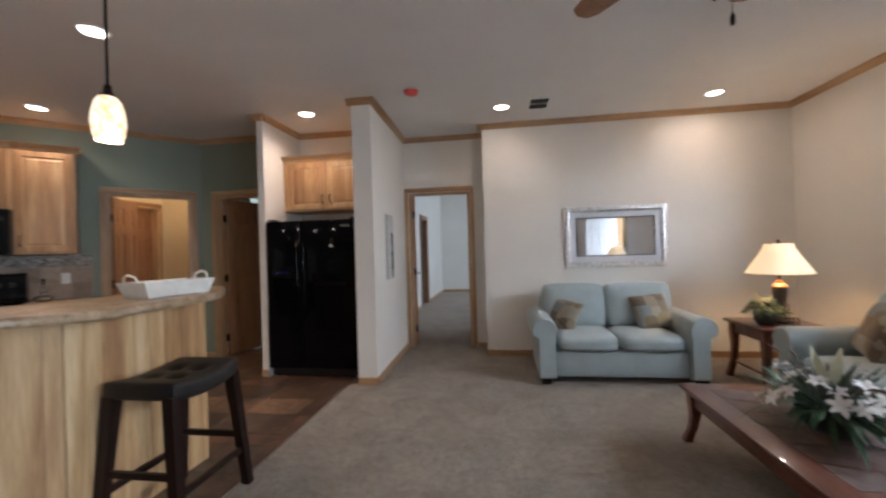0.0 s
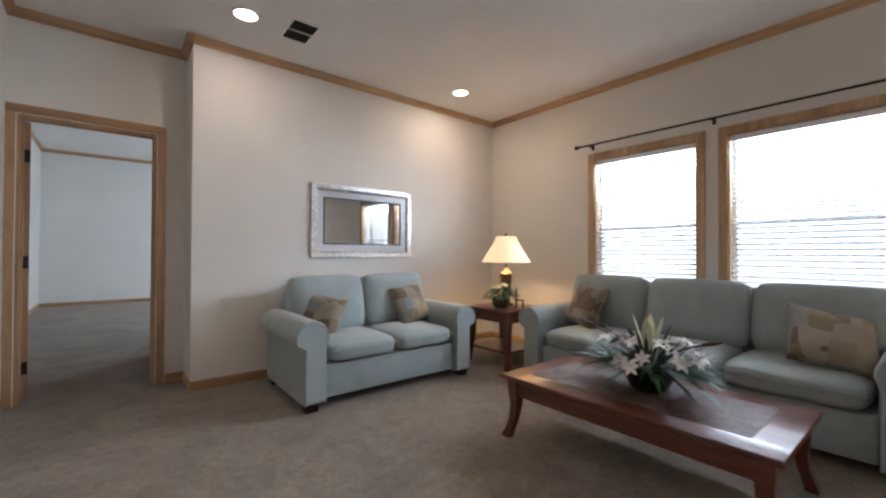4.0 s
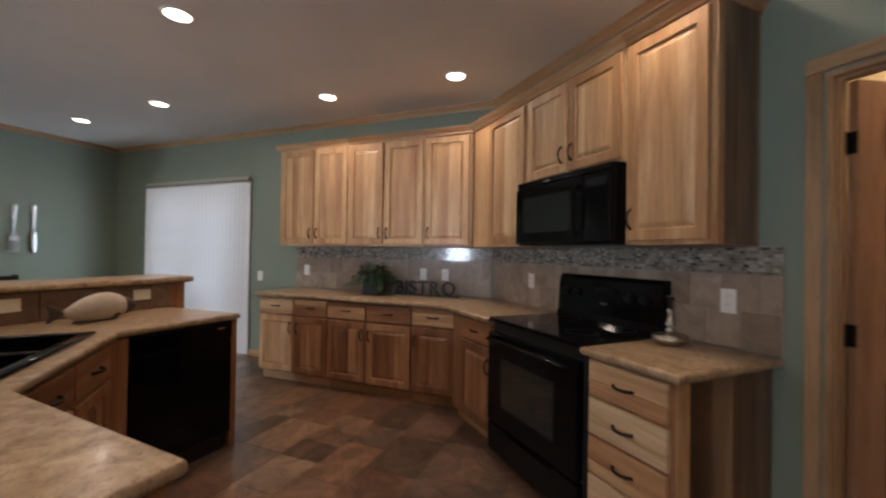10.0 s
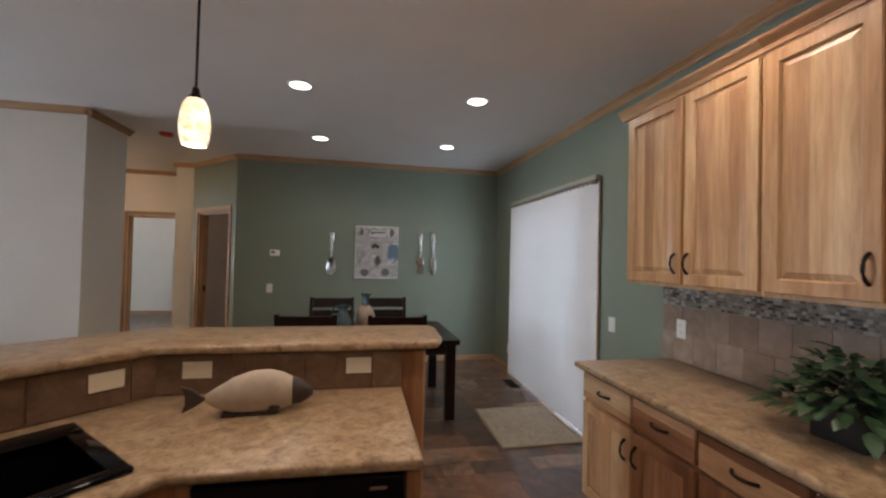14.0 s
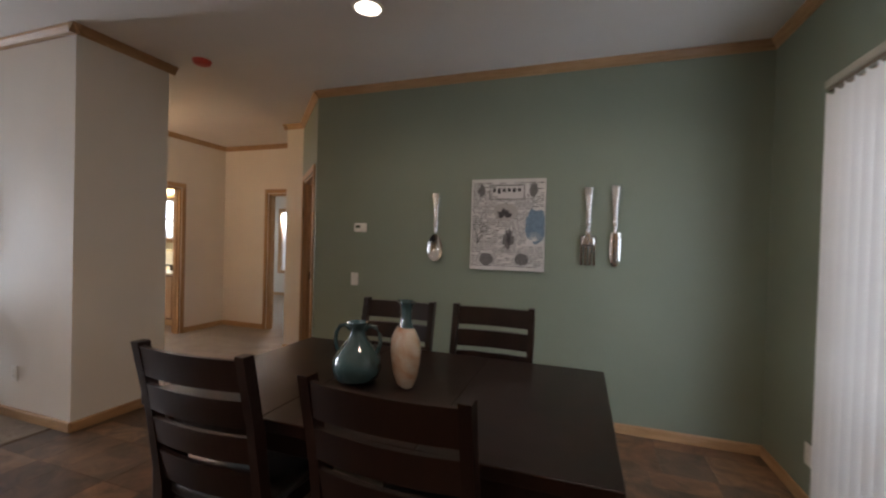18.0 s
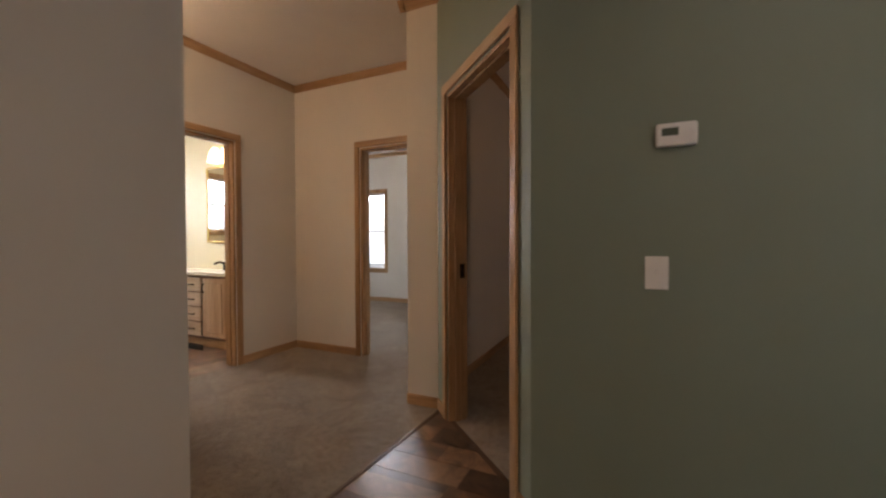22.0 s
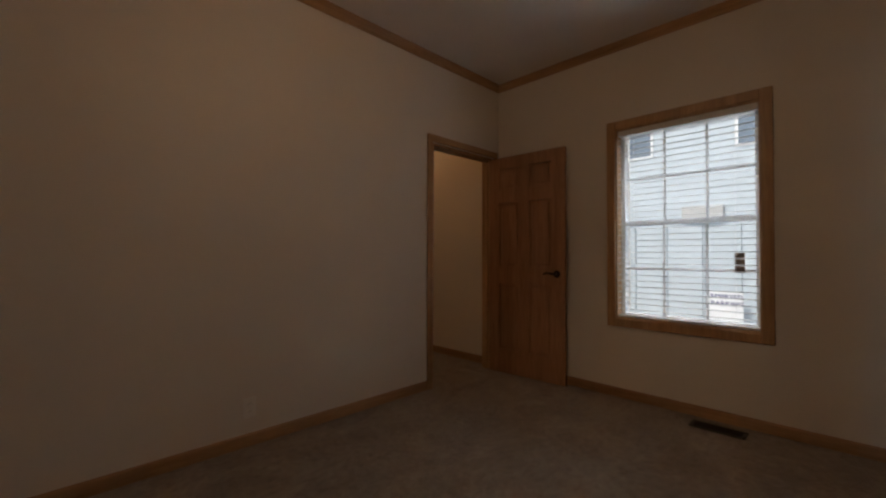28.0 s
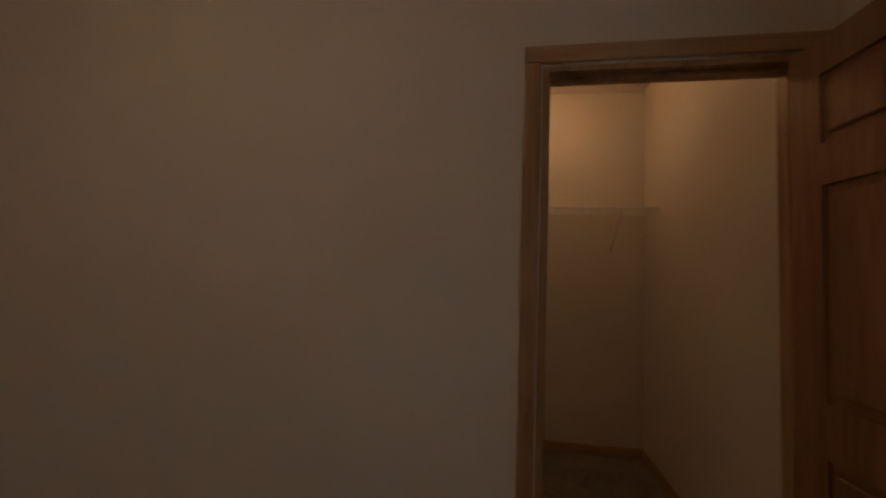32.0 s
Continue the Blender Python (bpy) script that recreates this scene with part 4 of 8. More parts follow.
def microwave(m):
    root = thing("microwave", m, "black over-the-range microwave with a dark glass door", "microwave")
    x0, x1, z0, z1 = 0.952, 1.798, 1.362, 1.798
    part("body", boxed(x0, x1, -0.375, -0.013, z0, z1, 0.008, 2), BLACK, root)
    part("vent_grille", boxed(x0 + 0.004, x1 - 0.004, -0.392, -0.376, z1 - 0.045, z1 - 0.004, 0.008, 2), BLACK, root)
    xd = x1 - 0.20
    d = part("door", boxed(x0 + 0.004, xd, -0.402, -0.376, z0 + 0.012, z1 - 0.049, 0.006, 2), BLACK, root)
    part("window", boxed(x0 + 0.09, xd - 0.10, -0.4045, -0.4022, z0 + 0.085, z1 - 0.12, 0.001), plain("smoked_glass", (0.014, 0.016, 0.015), 0.05, 0, 0.3), d, "smoked glass window")
    bm = bmesh.new()
    tube(bm, [(xd - 0.035, -0.402, z0 + 0.06), (xd - 0.035, -0.438, z0 + 0.085), (xd - 0.035, -0.440, z1 - 0.13), (xd - 0.035, -0.402, z1 - 0.10)], 0.010, 10)
    part("handle", bm, BLACK, d, "black bar handle", 50)
    p = part("control_panel", boxed(xd + 0.003, x1 - 0.004, -0.400, -0.376, z0 + 0.012, z1 - 0.049, 0.004), BLACK, root)
    part("display", boxed(xd + 0.03, x1 - 0.03, -0.4018, -0.4002, z1 - 0.12, z1 - 0.075), plain("display_glass", (0.010, 0.012, 0.012), 0.08), p)
    for r in range(5):
        for c in range(3):
            cx, cz = xd + 0.055 + c * 0.045, z0 + 0.06 + r * 0.045
            part("button", boxed(cx - 0.014, cx + 0.014, -0.4015, -0.4002, cz - 0.011, cz + 0.011, 0.0004), BLACK, p)
    part("badge", boxed((x0 + xd) / 2 - 0.03, (x0 + xd) / 2 + 0.03, -0.3935, -0.3922, z1 - 0.032, z1 - 0.020), SILVER, root, "small silver maker's badge")


microwave(KD)


plain("ring_grey", (0.03, 0.03, 0.03), 0.3)


def stove(m):
    x0, x1 = 1.042, 1.872
    root = thing("range", m, "black freestanding electric range with a glass cooktop", "stove")
    part("body", boxed(x0, x1, -0.62, -0.02, 0.03, 0.865, 0.004), BLACKM, root)
    part("cooktop", boxed(x0 - 0.004, x1 + 0.004, -0.655, -0.02, 0.866, 0.892, 0.006, 2), BLACK, root, "glossy black ceramic cooktop")
    for cx, cy, r in ((0.21, -0.45, 0.10), (0.62, -0.45, 0.085), (0.22, -0.2, 0.08), (0.63, -0.2, 0.10)):
        bm = bmesh.new()
        rg = [[bm.verts.new((x0 + cx + q * math.cos(a), cy + q * math.sin(a), 0.8925)) for a in [2 * math.pi * k / 40 for k in range(40)]] for q in (r - 0.003, r)]
        for k in range(40):
            bm.faces.new([rg[0][k], rg[0][(k + 1) % 40], rg[1][(k + 1) % 40], rg[1][k]])
        part("burner_ring", bm, MATS["ring_grey"], root)
    d = part("oven_door", boxed(x0 + 0.006, x1 - 0.006, -0.668, -0.621, 0.235, 0.80, 0.008, 2), BLACK, root)
    part("window", boxed(x0 + 0.17, x1 - 0.17, -0.6705, -0.6682, 0.36, 0.66, 0.001), MATS["smoked_glass"], d, "dark oven window")
    bm = bmesh.new()
    tube(bm, [(x0 + 0.07, -0.668, 0.765), (x0 + 0.075, -0.71, 0.768), (x1 - 0.075, -0.71, 0.768), (x1 - 0.07, -0.668, 0.765)], 0.013, 10)
    part("handle", bm, BLACK, d, "black bar handle", 50)
    dr = part("drawer", boxed(x0 + 0.006, x1 - 0.006, -0.662, -0.621, 0.045, 0.222, 0.006, 2), BLACK, root)
    part("lip", boxed(x0 + 0.2, x1 - 0.2, -0.674, -0.662, 0.195, 0.212, 0.004), BLACK, dr)
    bm = bmesh.new()
    sec = [(-0.115, 0.893), (-0.10, 0.935), (-0.085, 1.15), (-0.06, 1.175), (-0.02, 1.175), (-0.02, 0.893)]
    a = [bm.verts.new((x0 + 0.01, y, z)) for y, z in sec]
    b = [bm.verts.new((x1 - 0.01, y, z)) for y, z in sec]
    for k in range(6):
        bm.faces.new([a[k], a[(k + 1) % 6], b[(k + 1) % 6], b[k]])
    bm.faces.new(a[::-1])
    bm.faces.new(b)
    bg = part("backguard", bm, BLACK, root)
    for cx in (0.09, 0.19, 0.62, 0.72):
        bm = bmesh.new()
        r = bmesh.ops.create_cone(bm, segments=20, radius1=0.026, radius2=0.021, depth=0.026, cap_ends=True)
        bmesh.ops.transform(bm, verts=r["verts"], matrix=Matrix.Translation((x0 + cx, -0.107, 1.06)) @ Matrix.Rotation(radians(90), 4, "X"))
        box(bm, x0 + cx - 0.004, x0 + cx + 0.004, -0.128, -0.118, 1.042, 1.078)
        part("knob", bm, BLACKM, bg, "black control knob", 40)
    part("clock", boxed(x0 + 0.34, x0 + 0.52, -0.0945, -0.0915, 1.06, 1.10), MATS["display_glass"], bg)
    part("badge", boxed(x0 + 0.40, x0 + 0.46, -0.1005, -0.097, 1.0, 1.012), SILVER, bg, "small silver maker's badge")


stove(KD)


# ---- peninsula ----
PF = [(-4.24, 3.07), (-3.52, 3.05), (-2.87, 3.70), (-2.80, 4.55)]   # counter front
PB = [(-4.24, 2.372), (-3.20, 2.372), (-1.86, 3.71), (-1.86, 4.55)]   # face of the raised wall
SINK = frame_of(PF[2][0], PF[2][1], PF[1][0], PF[1][1]) @ Matrix.Translation((0.46, 0.31, ZC))
HOLE = [wpt(SINK, x, y) for x, y in ((-0.395, -0.215), (0.395, -0.215), (0.395, 0.195), (-0.395, 0.195))]
counter("countertop", PF + PB[::-1], ZC, 0.038, "granite-look laminate countertop of the peninsula", HOLE)
ZB = 1.095
PO = [(-4.34, 2.255), (-3.15, 2.255), (-1.745, 3.66), (-1.745, 4.505)]
PI = [(-4.34, 2.371), (-3.199, 2.371), (-1.861, 3.709), (-1.861, 4.505)]
bm = bmesh.new()
prism(bm, PO + PI[::-1], 0.0, ZB - 0.041)
structure("wall_peninsula", bm, HICKD, "low raised wall under the breakfast bar")
BF = [(-4.445, 2.30), (-4.41, 2.39), (-4.36, 2.41), (-3.215, 2.41), (-1.90, 3.725), (-1.90, 4.56)]
BO = [(-4.46, 2.02), (-4.44, 1.96), (-4.40, 1.95), (-3.02, 1.95), (-1.33, 3.47), (-1.33, 4.08), (-1.36, 4.17), (-1.52, 4.42), (-1.60, 4.51), (-1.70, 4.56)]
counter("breakfast_counter", BF + BO[::-1], ZB, 0.04, "raised granite-look breakfast bar top with a bullnose edge")


def boards(m, x0, x1, z0, z1, label, wmin=0.09, wmax=0.17, seed=1, material=None):
    root = thing("plank_panel", m, label, "paneling")
    rr = random.Random(seed)
    x = x0
    while x < x1 - 0.002:
        w = rr.uniform(wmin, wmax)
        b = min(x1, x + w)
        if x1 - b < 0.03:
            b = x1
        part("plank", boxed(x, b - 0.001, -0.012, -0.0005, z0, z1, 0.0012), material or HICKP, root)
        x = b
    return root


for k, (a, b) in enumerate(((3, 2), (2, 1), (1, 0))):
    pa, pb = PO[a], PO[b]
    boards(frame_of(pb[0], pb[1], pa[0], pa[1]), 0, math.hypot(pa[0] - pb[0], pa[1] - pb[1]), 0.003, ZB - 0.045, "pale hickory plank panel under the breakfast bar", seed=k + 2)
boards(frame_of(-4.34, 2.371, -4.34, 2.255), 0, 0.116, 0.003, ZB - 0.045, "hickory end panel of the breakfast bar", seed=9, material=HICKD)
boards(frame_of(-1.745, 4.505, -1.861, 4.505), 0, 0.116, 0.003, ZB - 0.045, "hickory end panel of the breakfast bar", seed=10)
boards(frame_of(-1.865, 4.52, -2.76, 4.52), 0, 0.895, 0.003, ZC - 0.04, "hickory end panel of the peninsula", seed=12, material=HICKD)
boards(frame_of(-4.21, 3.03, -4.21, 2.375), 0, 0.655, 0.003, ZC - 0.04, "hickory end panel of the peninsula", seed=13, material=HICKD)
TB = [(PB[1], PB[0]), (PB[2], PB[1]), (PB[3], PB[2])]
for k, (pa, pb) in enumerate(TB):
    ln = math.hypot(pa[0] - pb[0], pa[1] - pb[1])
    m = frame_of(pa[0], pa[1], pb[0], pb[1])
    root = thing("backsplash", m, "brown stone tile strip behind the peninsula counter", "backsplash")
    x = 0.0
    while x < ln - 0.01:
        b = min(ln, x + 0.30)
        part("tile", boxed(x + 0.002, b - 0.002, -0.009, -0.0005, ZC + 0.002, ZB - 0.044, 0.0015), TILEB, root)
        x = b
    for q, ox in enumerate({0: (0.161, 0.84), 1: (1.721,), 2: ()}[k]):
        plate(m, ox, 0.985, "outlet", "blank cream plate on its side in the tile strip", 0.115, 0.0095, 0.072)


def pen_front(pa, pb, cuts, label, inset=0.03):
    """Cabinet fronts under the peninsula counter; cuts are x positions, None for a plain filler."""
    m = frame_of(pa[0], pa[1], pb[0], pb[1]) @ Matrix.Translation((0, inset, 0))
    root = thing("base_cabinet", m, label, "cabinet", "hickory base cabinets")
    ln = math.hypot(pa[0] - pb[0], pa[1] - pb[1])
    part("face_frame", boxed(0.02, ln - 0.02, 0.0, 0.02, 0.09, ZC - 0.039, 0.002), HICKD, root)
    part("toe_kick", boxed(0.03, ln - 0.03, 0.055, 0.07, 0.0, 0.09), HICKH, root)
    for a, b, s in cuts:
        drawer(root, a + 0.008, b - 0.008, 0.68, 0.825, -0.021)
        cab_door(root, a + 0.008, b - 0.008, 0.11, 0.655, -0.021, s, False, material=HICKD)
    return root


pen_front(PF[2], PF[1], [(0.06, 0.46, "r"), (0.46, 0.86, "l")], "hickory sink base cabinet set at an angle")
pen_front(PF[3], PF[2], [(0.07, 0.44, "r"), (0.44, 0.80, "l")], "hickory base cabinet of the peninsula")
dwm = frame_of(PF[1][0], PF[1][1], PF[0][0], PF[0][1])
dw = thing("dishwasher", dwm, "black dishwasher under the peninsula counter", "dishwasher")
part("tub", boxed(0.065, 0.665, 0.03, 0.60, 0.10, ZC - 0.042), BLACKM, dw)
d = part("door", boxed(0.065, 0.665, 0.005, 0.029, 0.115, ZC - 0.16, 0.006, 2), BLACK, dw)
c = part("control_panel", boxed(0.065, 0.665, 0.003, 0.029, ZC - 0.155, ZC - 0.045, 0.006, 2), BLACK, dw)
part("badge", boxed(0.56, 0.61, 0.0015, 0.003, ZC - 0.085, ZC - 0.075), SILVER, c, "small silver maker's badge")
part("toe_panel", boxed(0.07, 0.66, 0.055, 0.07, 0.0, 0.10), BLACKM, dw)
for a, b in ((0.012, 0.06), (0.67, 0.715)):
    st = part("cabinet_filler", boxed(a, b, 0.02, 0.06, 0.0, ZC - 0.039, 0.002), HICKD, None)
    st.matrix_world = dwm
    tagged(st, "narrow hickory filler beside the dishwasher", "cabinet filler")

fm1 = frame_of(PF[2][0], PF[2][1], PF[1][0], PF[1][1])
cn = bmesh.new()
prism(cn, [wpt(fm1, 0.868, 0.0285), wpt(fm1, 0.868, 0.055), wpt(dwm, 0.011, 0.065), wpt(dwm, 0.011, 0.0215)], 0.0, ZC - 0.04)
bmesh.ops.recalc_face_normals(cn, faces=cn.faces[:])
st = part("cabinet_filler", cn, HICKD, None)
tagged(st, "hickory corner filler between sink cabinet and dishwasher", "cabinet filler")


def sink():
    root = thing("kitchen_sink", SINK, "glossy black double-bowl drop-in sink", "sink")
    bm = bmesh.new()
    w, dp, fr = 0.42, 0.275, 0.235
    box(bm, -w, w, -fr, -fr + 0.05, 0.001, 0.016, 0.007, 2)
    box(bm, -w, w, dp - 0.11, dp, 0.001, 0.016, 0.007, 2)
    for a, b in ((-w, -w + 0.05), (-0.025, 0.025), (w - 0.05, w)):
        box(bm, a, b, -fr + 0.03, dp - 0.09, 0.001, 0.015, 0.007, 2)
    part("rim", bm, BLACK, root, "", 40)
    for a, b in ((-w + 0.04, -0.012), (0.012, w - 0.04)):
        bm = bmesh.new()
        y0, y1, zb = -fr + 0.035, dp - 0.095, -0.17
        top = [bm.verts.new(p) for p in ((a, y0, 0.004), (b, y0, 0.004), (b, y1, 0.004), (a, y1, 0.004))]
        low = [bm.verts.new(p) for p in ((a + 0.02, y0 + 0.02, zb), (b - 0.02, y0 + 0.02, zb), (b - 0.02, y1 - 0.02, zb), (a + 0.02, y1 - 0.02, zb))]
        for k in range(4):
            bm.faces.new([top[k], top[(k + 1) % 4], low[(k + 1) % 4], low[k]])
        bm.faces.new(low)
        bowl = part("bowl", bm, BLACK, root, "deep black bowl")
        bm = bmesh.new()
        lathe(bm, [(0.0, zb + 0.004), (0.03, zb + 0.004), (0.04, zb + 0.001)], 20, (a + b) / 2, (y0 + y1) / 2)
        part("drain", bm, SILVER, bowl, "small round steel drain")
    f = bmesh.new()
    yf = dp - 0.045
    lathe(f, [(0.0, 0.016), (0.036, 0.016), (0.034, 0.024), (0.027, 0.032), (0.025, 0.10), (0.0, 0.11)], 18, 0.0, yf)
    tube(f, [(0.0, yf, 0.09), (0.0, yf - 0.012, 0.135), (0.0, yf - 0.045, 0.162), (0.0, yf - 0.085, 0.160), (0.0, yf - 0.118, 0.138), (0.0, yf - 0.128, 0.115)], [0.025, 0.024, 0.023, 0.024, 0.027, 0.026], 14)
    tube(f, [(0.0, yf + 0.004, 0.13), (0.0, yf - 0.01, 0.172), (0.0, yf - 0.06, 0.188)], [0.014, 0.011, 0.007], 10)
    part("faucet", f, BRONZE, root, "dark bronze single-lever faucet", 45)


sink()

# ---- refrigerator alcove ----
FX0, FX1, FY = -2.298, -1.275, 6.10


glow("blue_led", (0.15, 0.2, 1.0), 2.5)


def fridge():
    m = pose(FX0, FY, 0)
    w = FX1 - FX0
    root = thing("refrigerator", m, "glossy black side-by-side refrigerator with an ice dispenser", "refrigerator")
    part("cabinet", boxed(0.01, w - 0.01, 0.075, 0.78, 0.03, 1.615, 0.006), BLACKM, root)
    part("base_grille", boxed(0.02, w - 0.02, 0.06, 0.075, 0.015, 0.085), BLACKM, root)
    xm = 0.395
    for n, (a, b) in enumerate(((0.0, xm - 0.003), (xm + 0.003, w))):
        bm = boxed(a, b, 0.0, 0.07, 0.095, 1.635, 0.018, 4)
        d = part("door", bm, ENAMEL, root, "", 40)
        hx = xm - 0.032 if n == 0 else xm + 0.032
        bm = bmesh.new()
        tube(bm, [(hx, 0.0, 0.62), (hx, -0.03, 0.65), (hx, -0.034, 1.0), (hx, -0.03, 1.36), (hx, 0.0, 1.39)], 0.010, 10)
        part("handle", bm, BLACK, d, "black bar handle", 50)
        if n == 0:
            part("dispenser", boxed(0.07, 0.31, -0.004, 0.004, 0.80, 1.15, 0.003), ENAMEL, d, "dark ice and water dispenser")
            part("tray", boxed(0.09, 0.29, -0.012, -0.003, 0.805, 0.825, 0.002), ENAMEL, d)
            for q in range(3):
                part("indicator", boxed(0.12 + q * 0.055, 0.124 + q * 0.055, -0.006, -0.0045, 1.088, 1.092), MATS["blue_led"], d, "small blue light")
        else:
            part("badge", boxed(w - 0.19, w - 0.10, -0.002, 0.0005, 1.555, 1.575), SILVER, d, "small silver maker's badge")
        part("hinge_cap", boxed(0.02 if n == 0 else w - 0.10, 0.10 if n == 0 else w - 0.02, 0.01, 0.10, 1.637, 1.655, 0.004), BLACKM, root)
    for x in (0.05, w - 0.09):
        part("foot", boxed(x, x + 0.04, 0.08, 0.12, 0.0, 0.03), BLACKM, root)


fridge()
fm = pose(-2.309, 6.90, 0)
upper(fm, 0.0, 1.055, 1.77, 2.34, 0.41, [(0.05, 0.525, "r"), (0.53, 1.01, "l")], "hickory cabinet over the refrigerator")
# ---- living room ----
def fabric(name, c, weave=420.0):
    m, t, b = nodes_of(name, 0.9)
    v = coords(t)
    big = noise_fac(t, v, 6.0, 3.0)
    w = noise_fac(t, v, weave, 2.0, 0.7)
    col = mix(t, 1.0, ramp(t, big, [(0.3, tint(c, 0.9)), (0.7, tint(c, 1.06))]), ramp(t, w, [(0.3, (0.8, 0.8, 0.8)), (0.7, (1.08, 1.08, 1.08))]), "MULTIPLY")
    t.links.new(col, b.inputs["Base Color"])
    bump(t, b, w, 0.35, 0.003)
    b.inputs["Sheen Weight"].default_value = 0.25
    return m


SEAFOAM = fabric("seafoam_chenille", (0.365, 0.415, 0.41))


def patch_mat():
    m, t, b = nodes_of("patchwork_fabric", 0.85)
    v = coords(t, (1, 1, 1), "Object", 3.0)
    vo = t.nodes.new("ShaderNodeTexVoronoi")
    vo.distance = "CHEBYCHEV"
    vo.inputs["Scale"].default_value = 9.0
    vo.inputs["Randomness"].default_value = 0.75
    t.links.new(v, vo.inputs["Vector"])
    sep = t.nodes.new("ShaderNodeSeparateColor")
    t.links.new(vo.outputs["Color"], sep.inputs[0])
    r = ramp(t, sep.outputs[0], [(0.0, (0.13, 0.09, 0.06)), (0.25, (0.22, 0.17, 0.11)), (0.45, (0.31, 0.27, 0.20)), (0.62, (0.20, 0.21, 0.20)), (0.8, (0.26, 0.20, 0.10)), (1.0, (0.11, 0.075, 0.05))])
    t.links.new(r, b.inputs["Base Color"])
    bump(t, b, noise_fac(t, v, 300.0, 2.0), 0.3, 0.003)
    b.inputs["Sheen Weight"].default_value = 0.2
    return m


PATCH = patch_mat()


def cushion(bm, c, s, puff=0.25, pinch=0.0, m=None, cuts=9, edge=0.3):
    """A soft box of half sizes s round c; puff rounds its big faces, pinch draws its corners."""
    r = bmesh.ops.create_cube(bm, size=2.0)
    es = list({e for v in r["verts"] for e in v.link_edges})
    bmesh.ops.subdivide_edges(bm, edges=es, cuts=cuts, use_grid_fill=True)
    vs = [v for v in bm.verts if not v.tag]
    th = min(range(3), key=lambda k: s[k])
    for v in vs:
        v.tag = True
        p = v.co.copy()
        q = Vector([math.copysign(abs(x) ** 0.8, x) for x in p])
        n = (abs(q.x) ** 5 + abs(q.y) ** 5 + abs(q.z) ** 5) ** 0.2
        q = q / max(n, 1e-6) * max(abs(p.x), abs(p.y), abs(p.z)) * (1 - edge) + p * edge
        o = [k for k in range(3) if k != th]
        u = max(abs(p[o[0]]), abs(p[o[1]]))
        q[th] *= 1 - puff * u ** 4
        for k in o:
            q[k] *= 1 - pinch * (1 - abs(p[o[0] if k == o[1] else o[1]]) ** 2) * abs(p[k]) ** 3
        w = Vector((q.x * s[0], q.y * s[1], q.z * s[2]))
        v.co = (m @ w if m else w) + Vector(c)


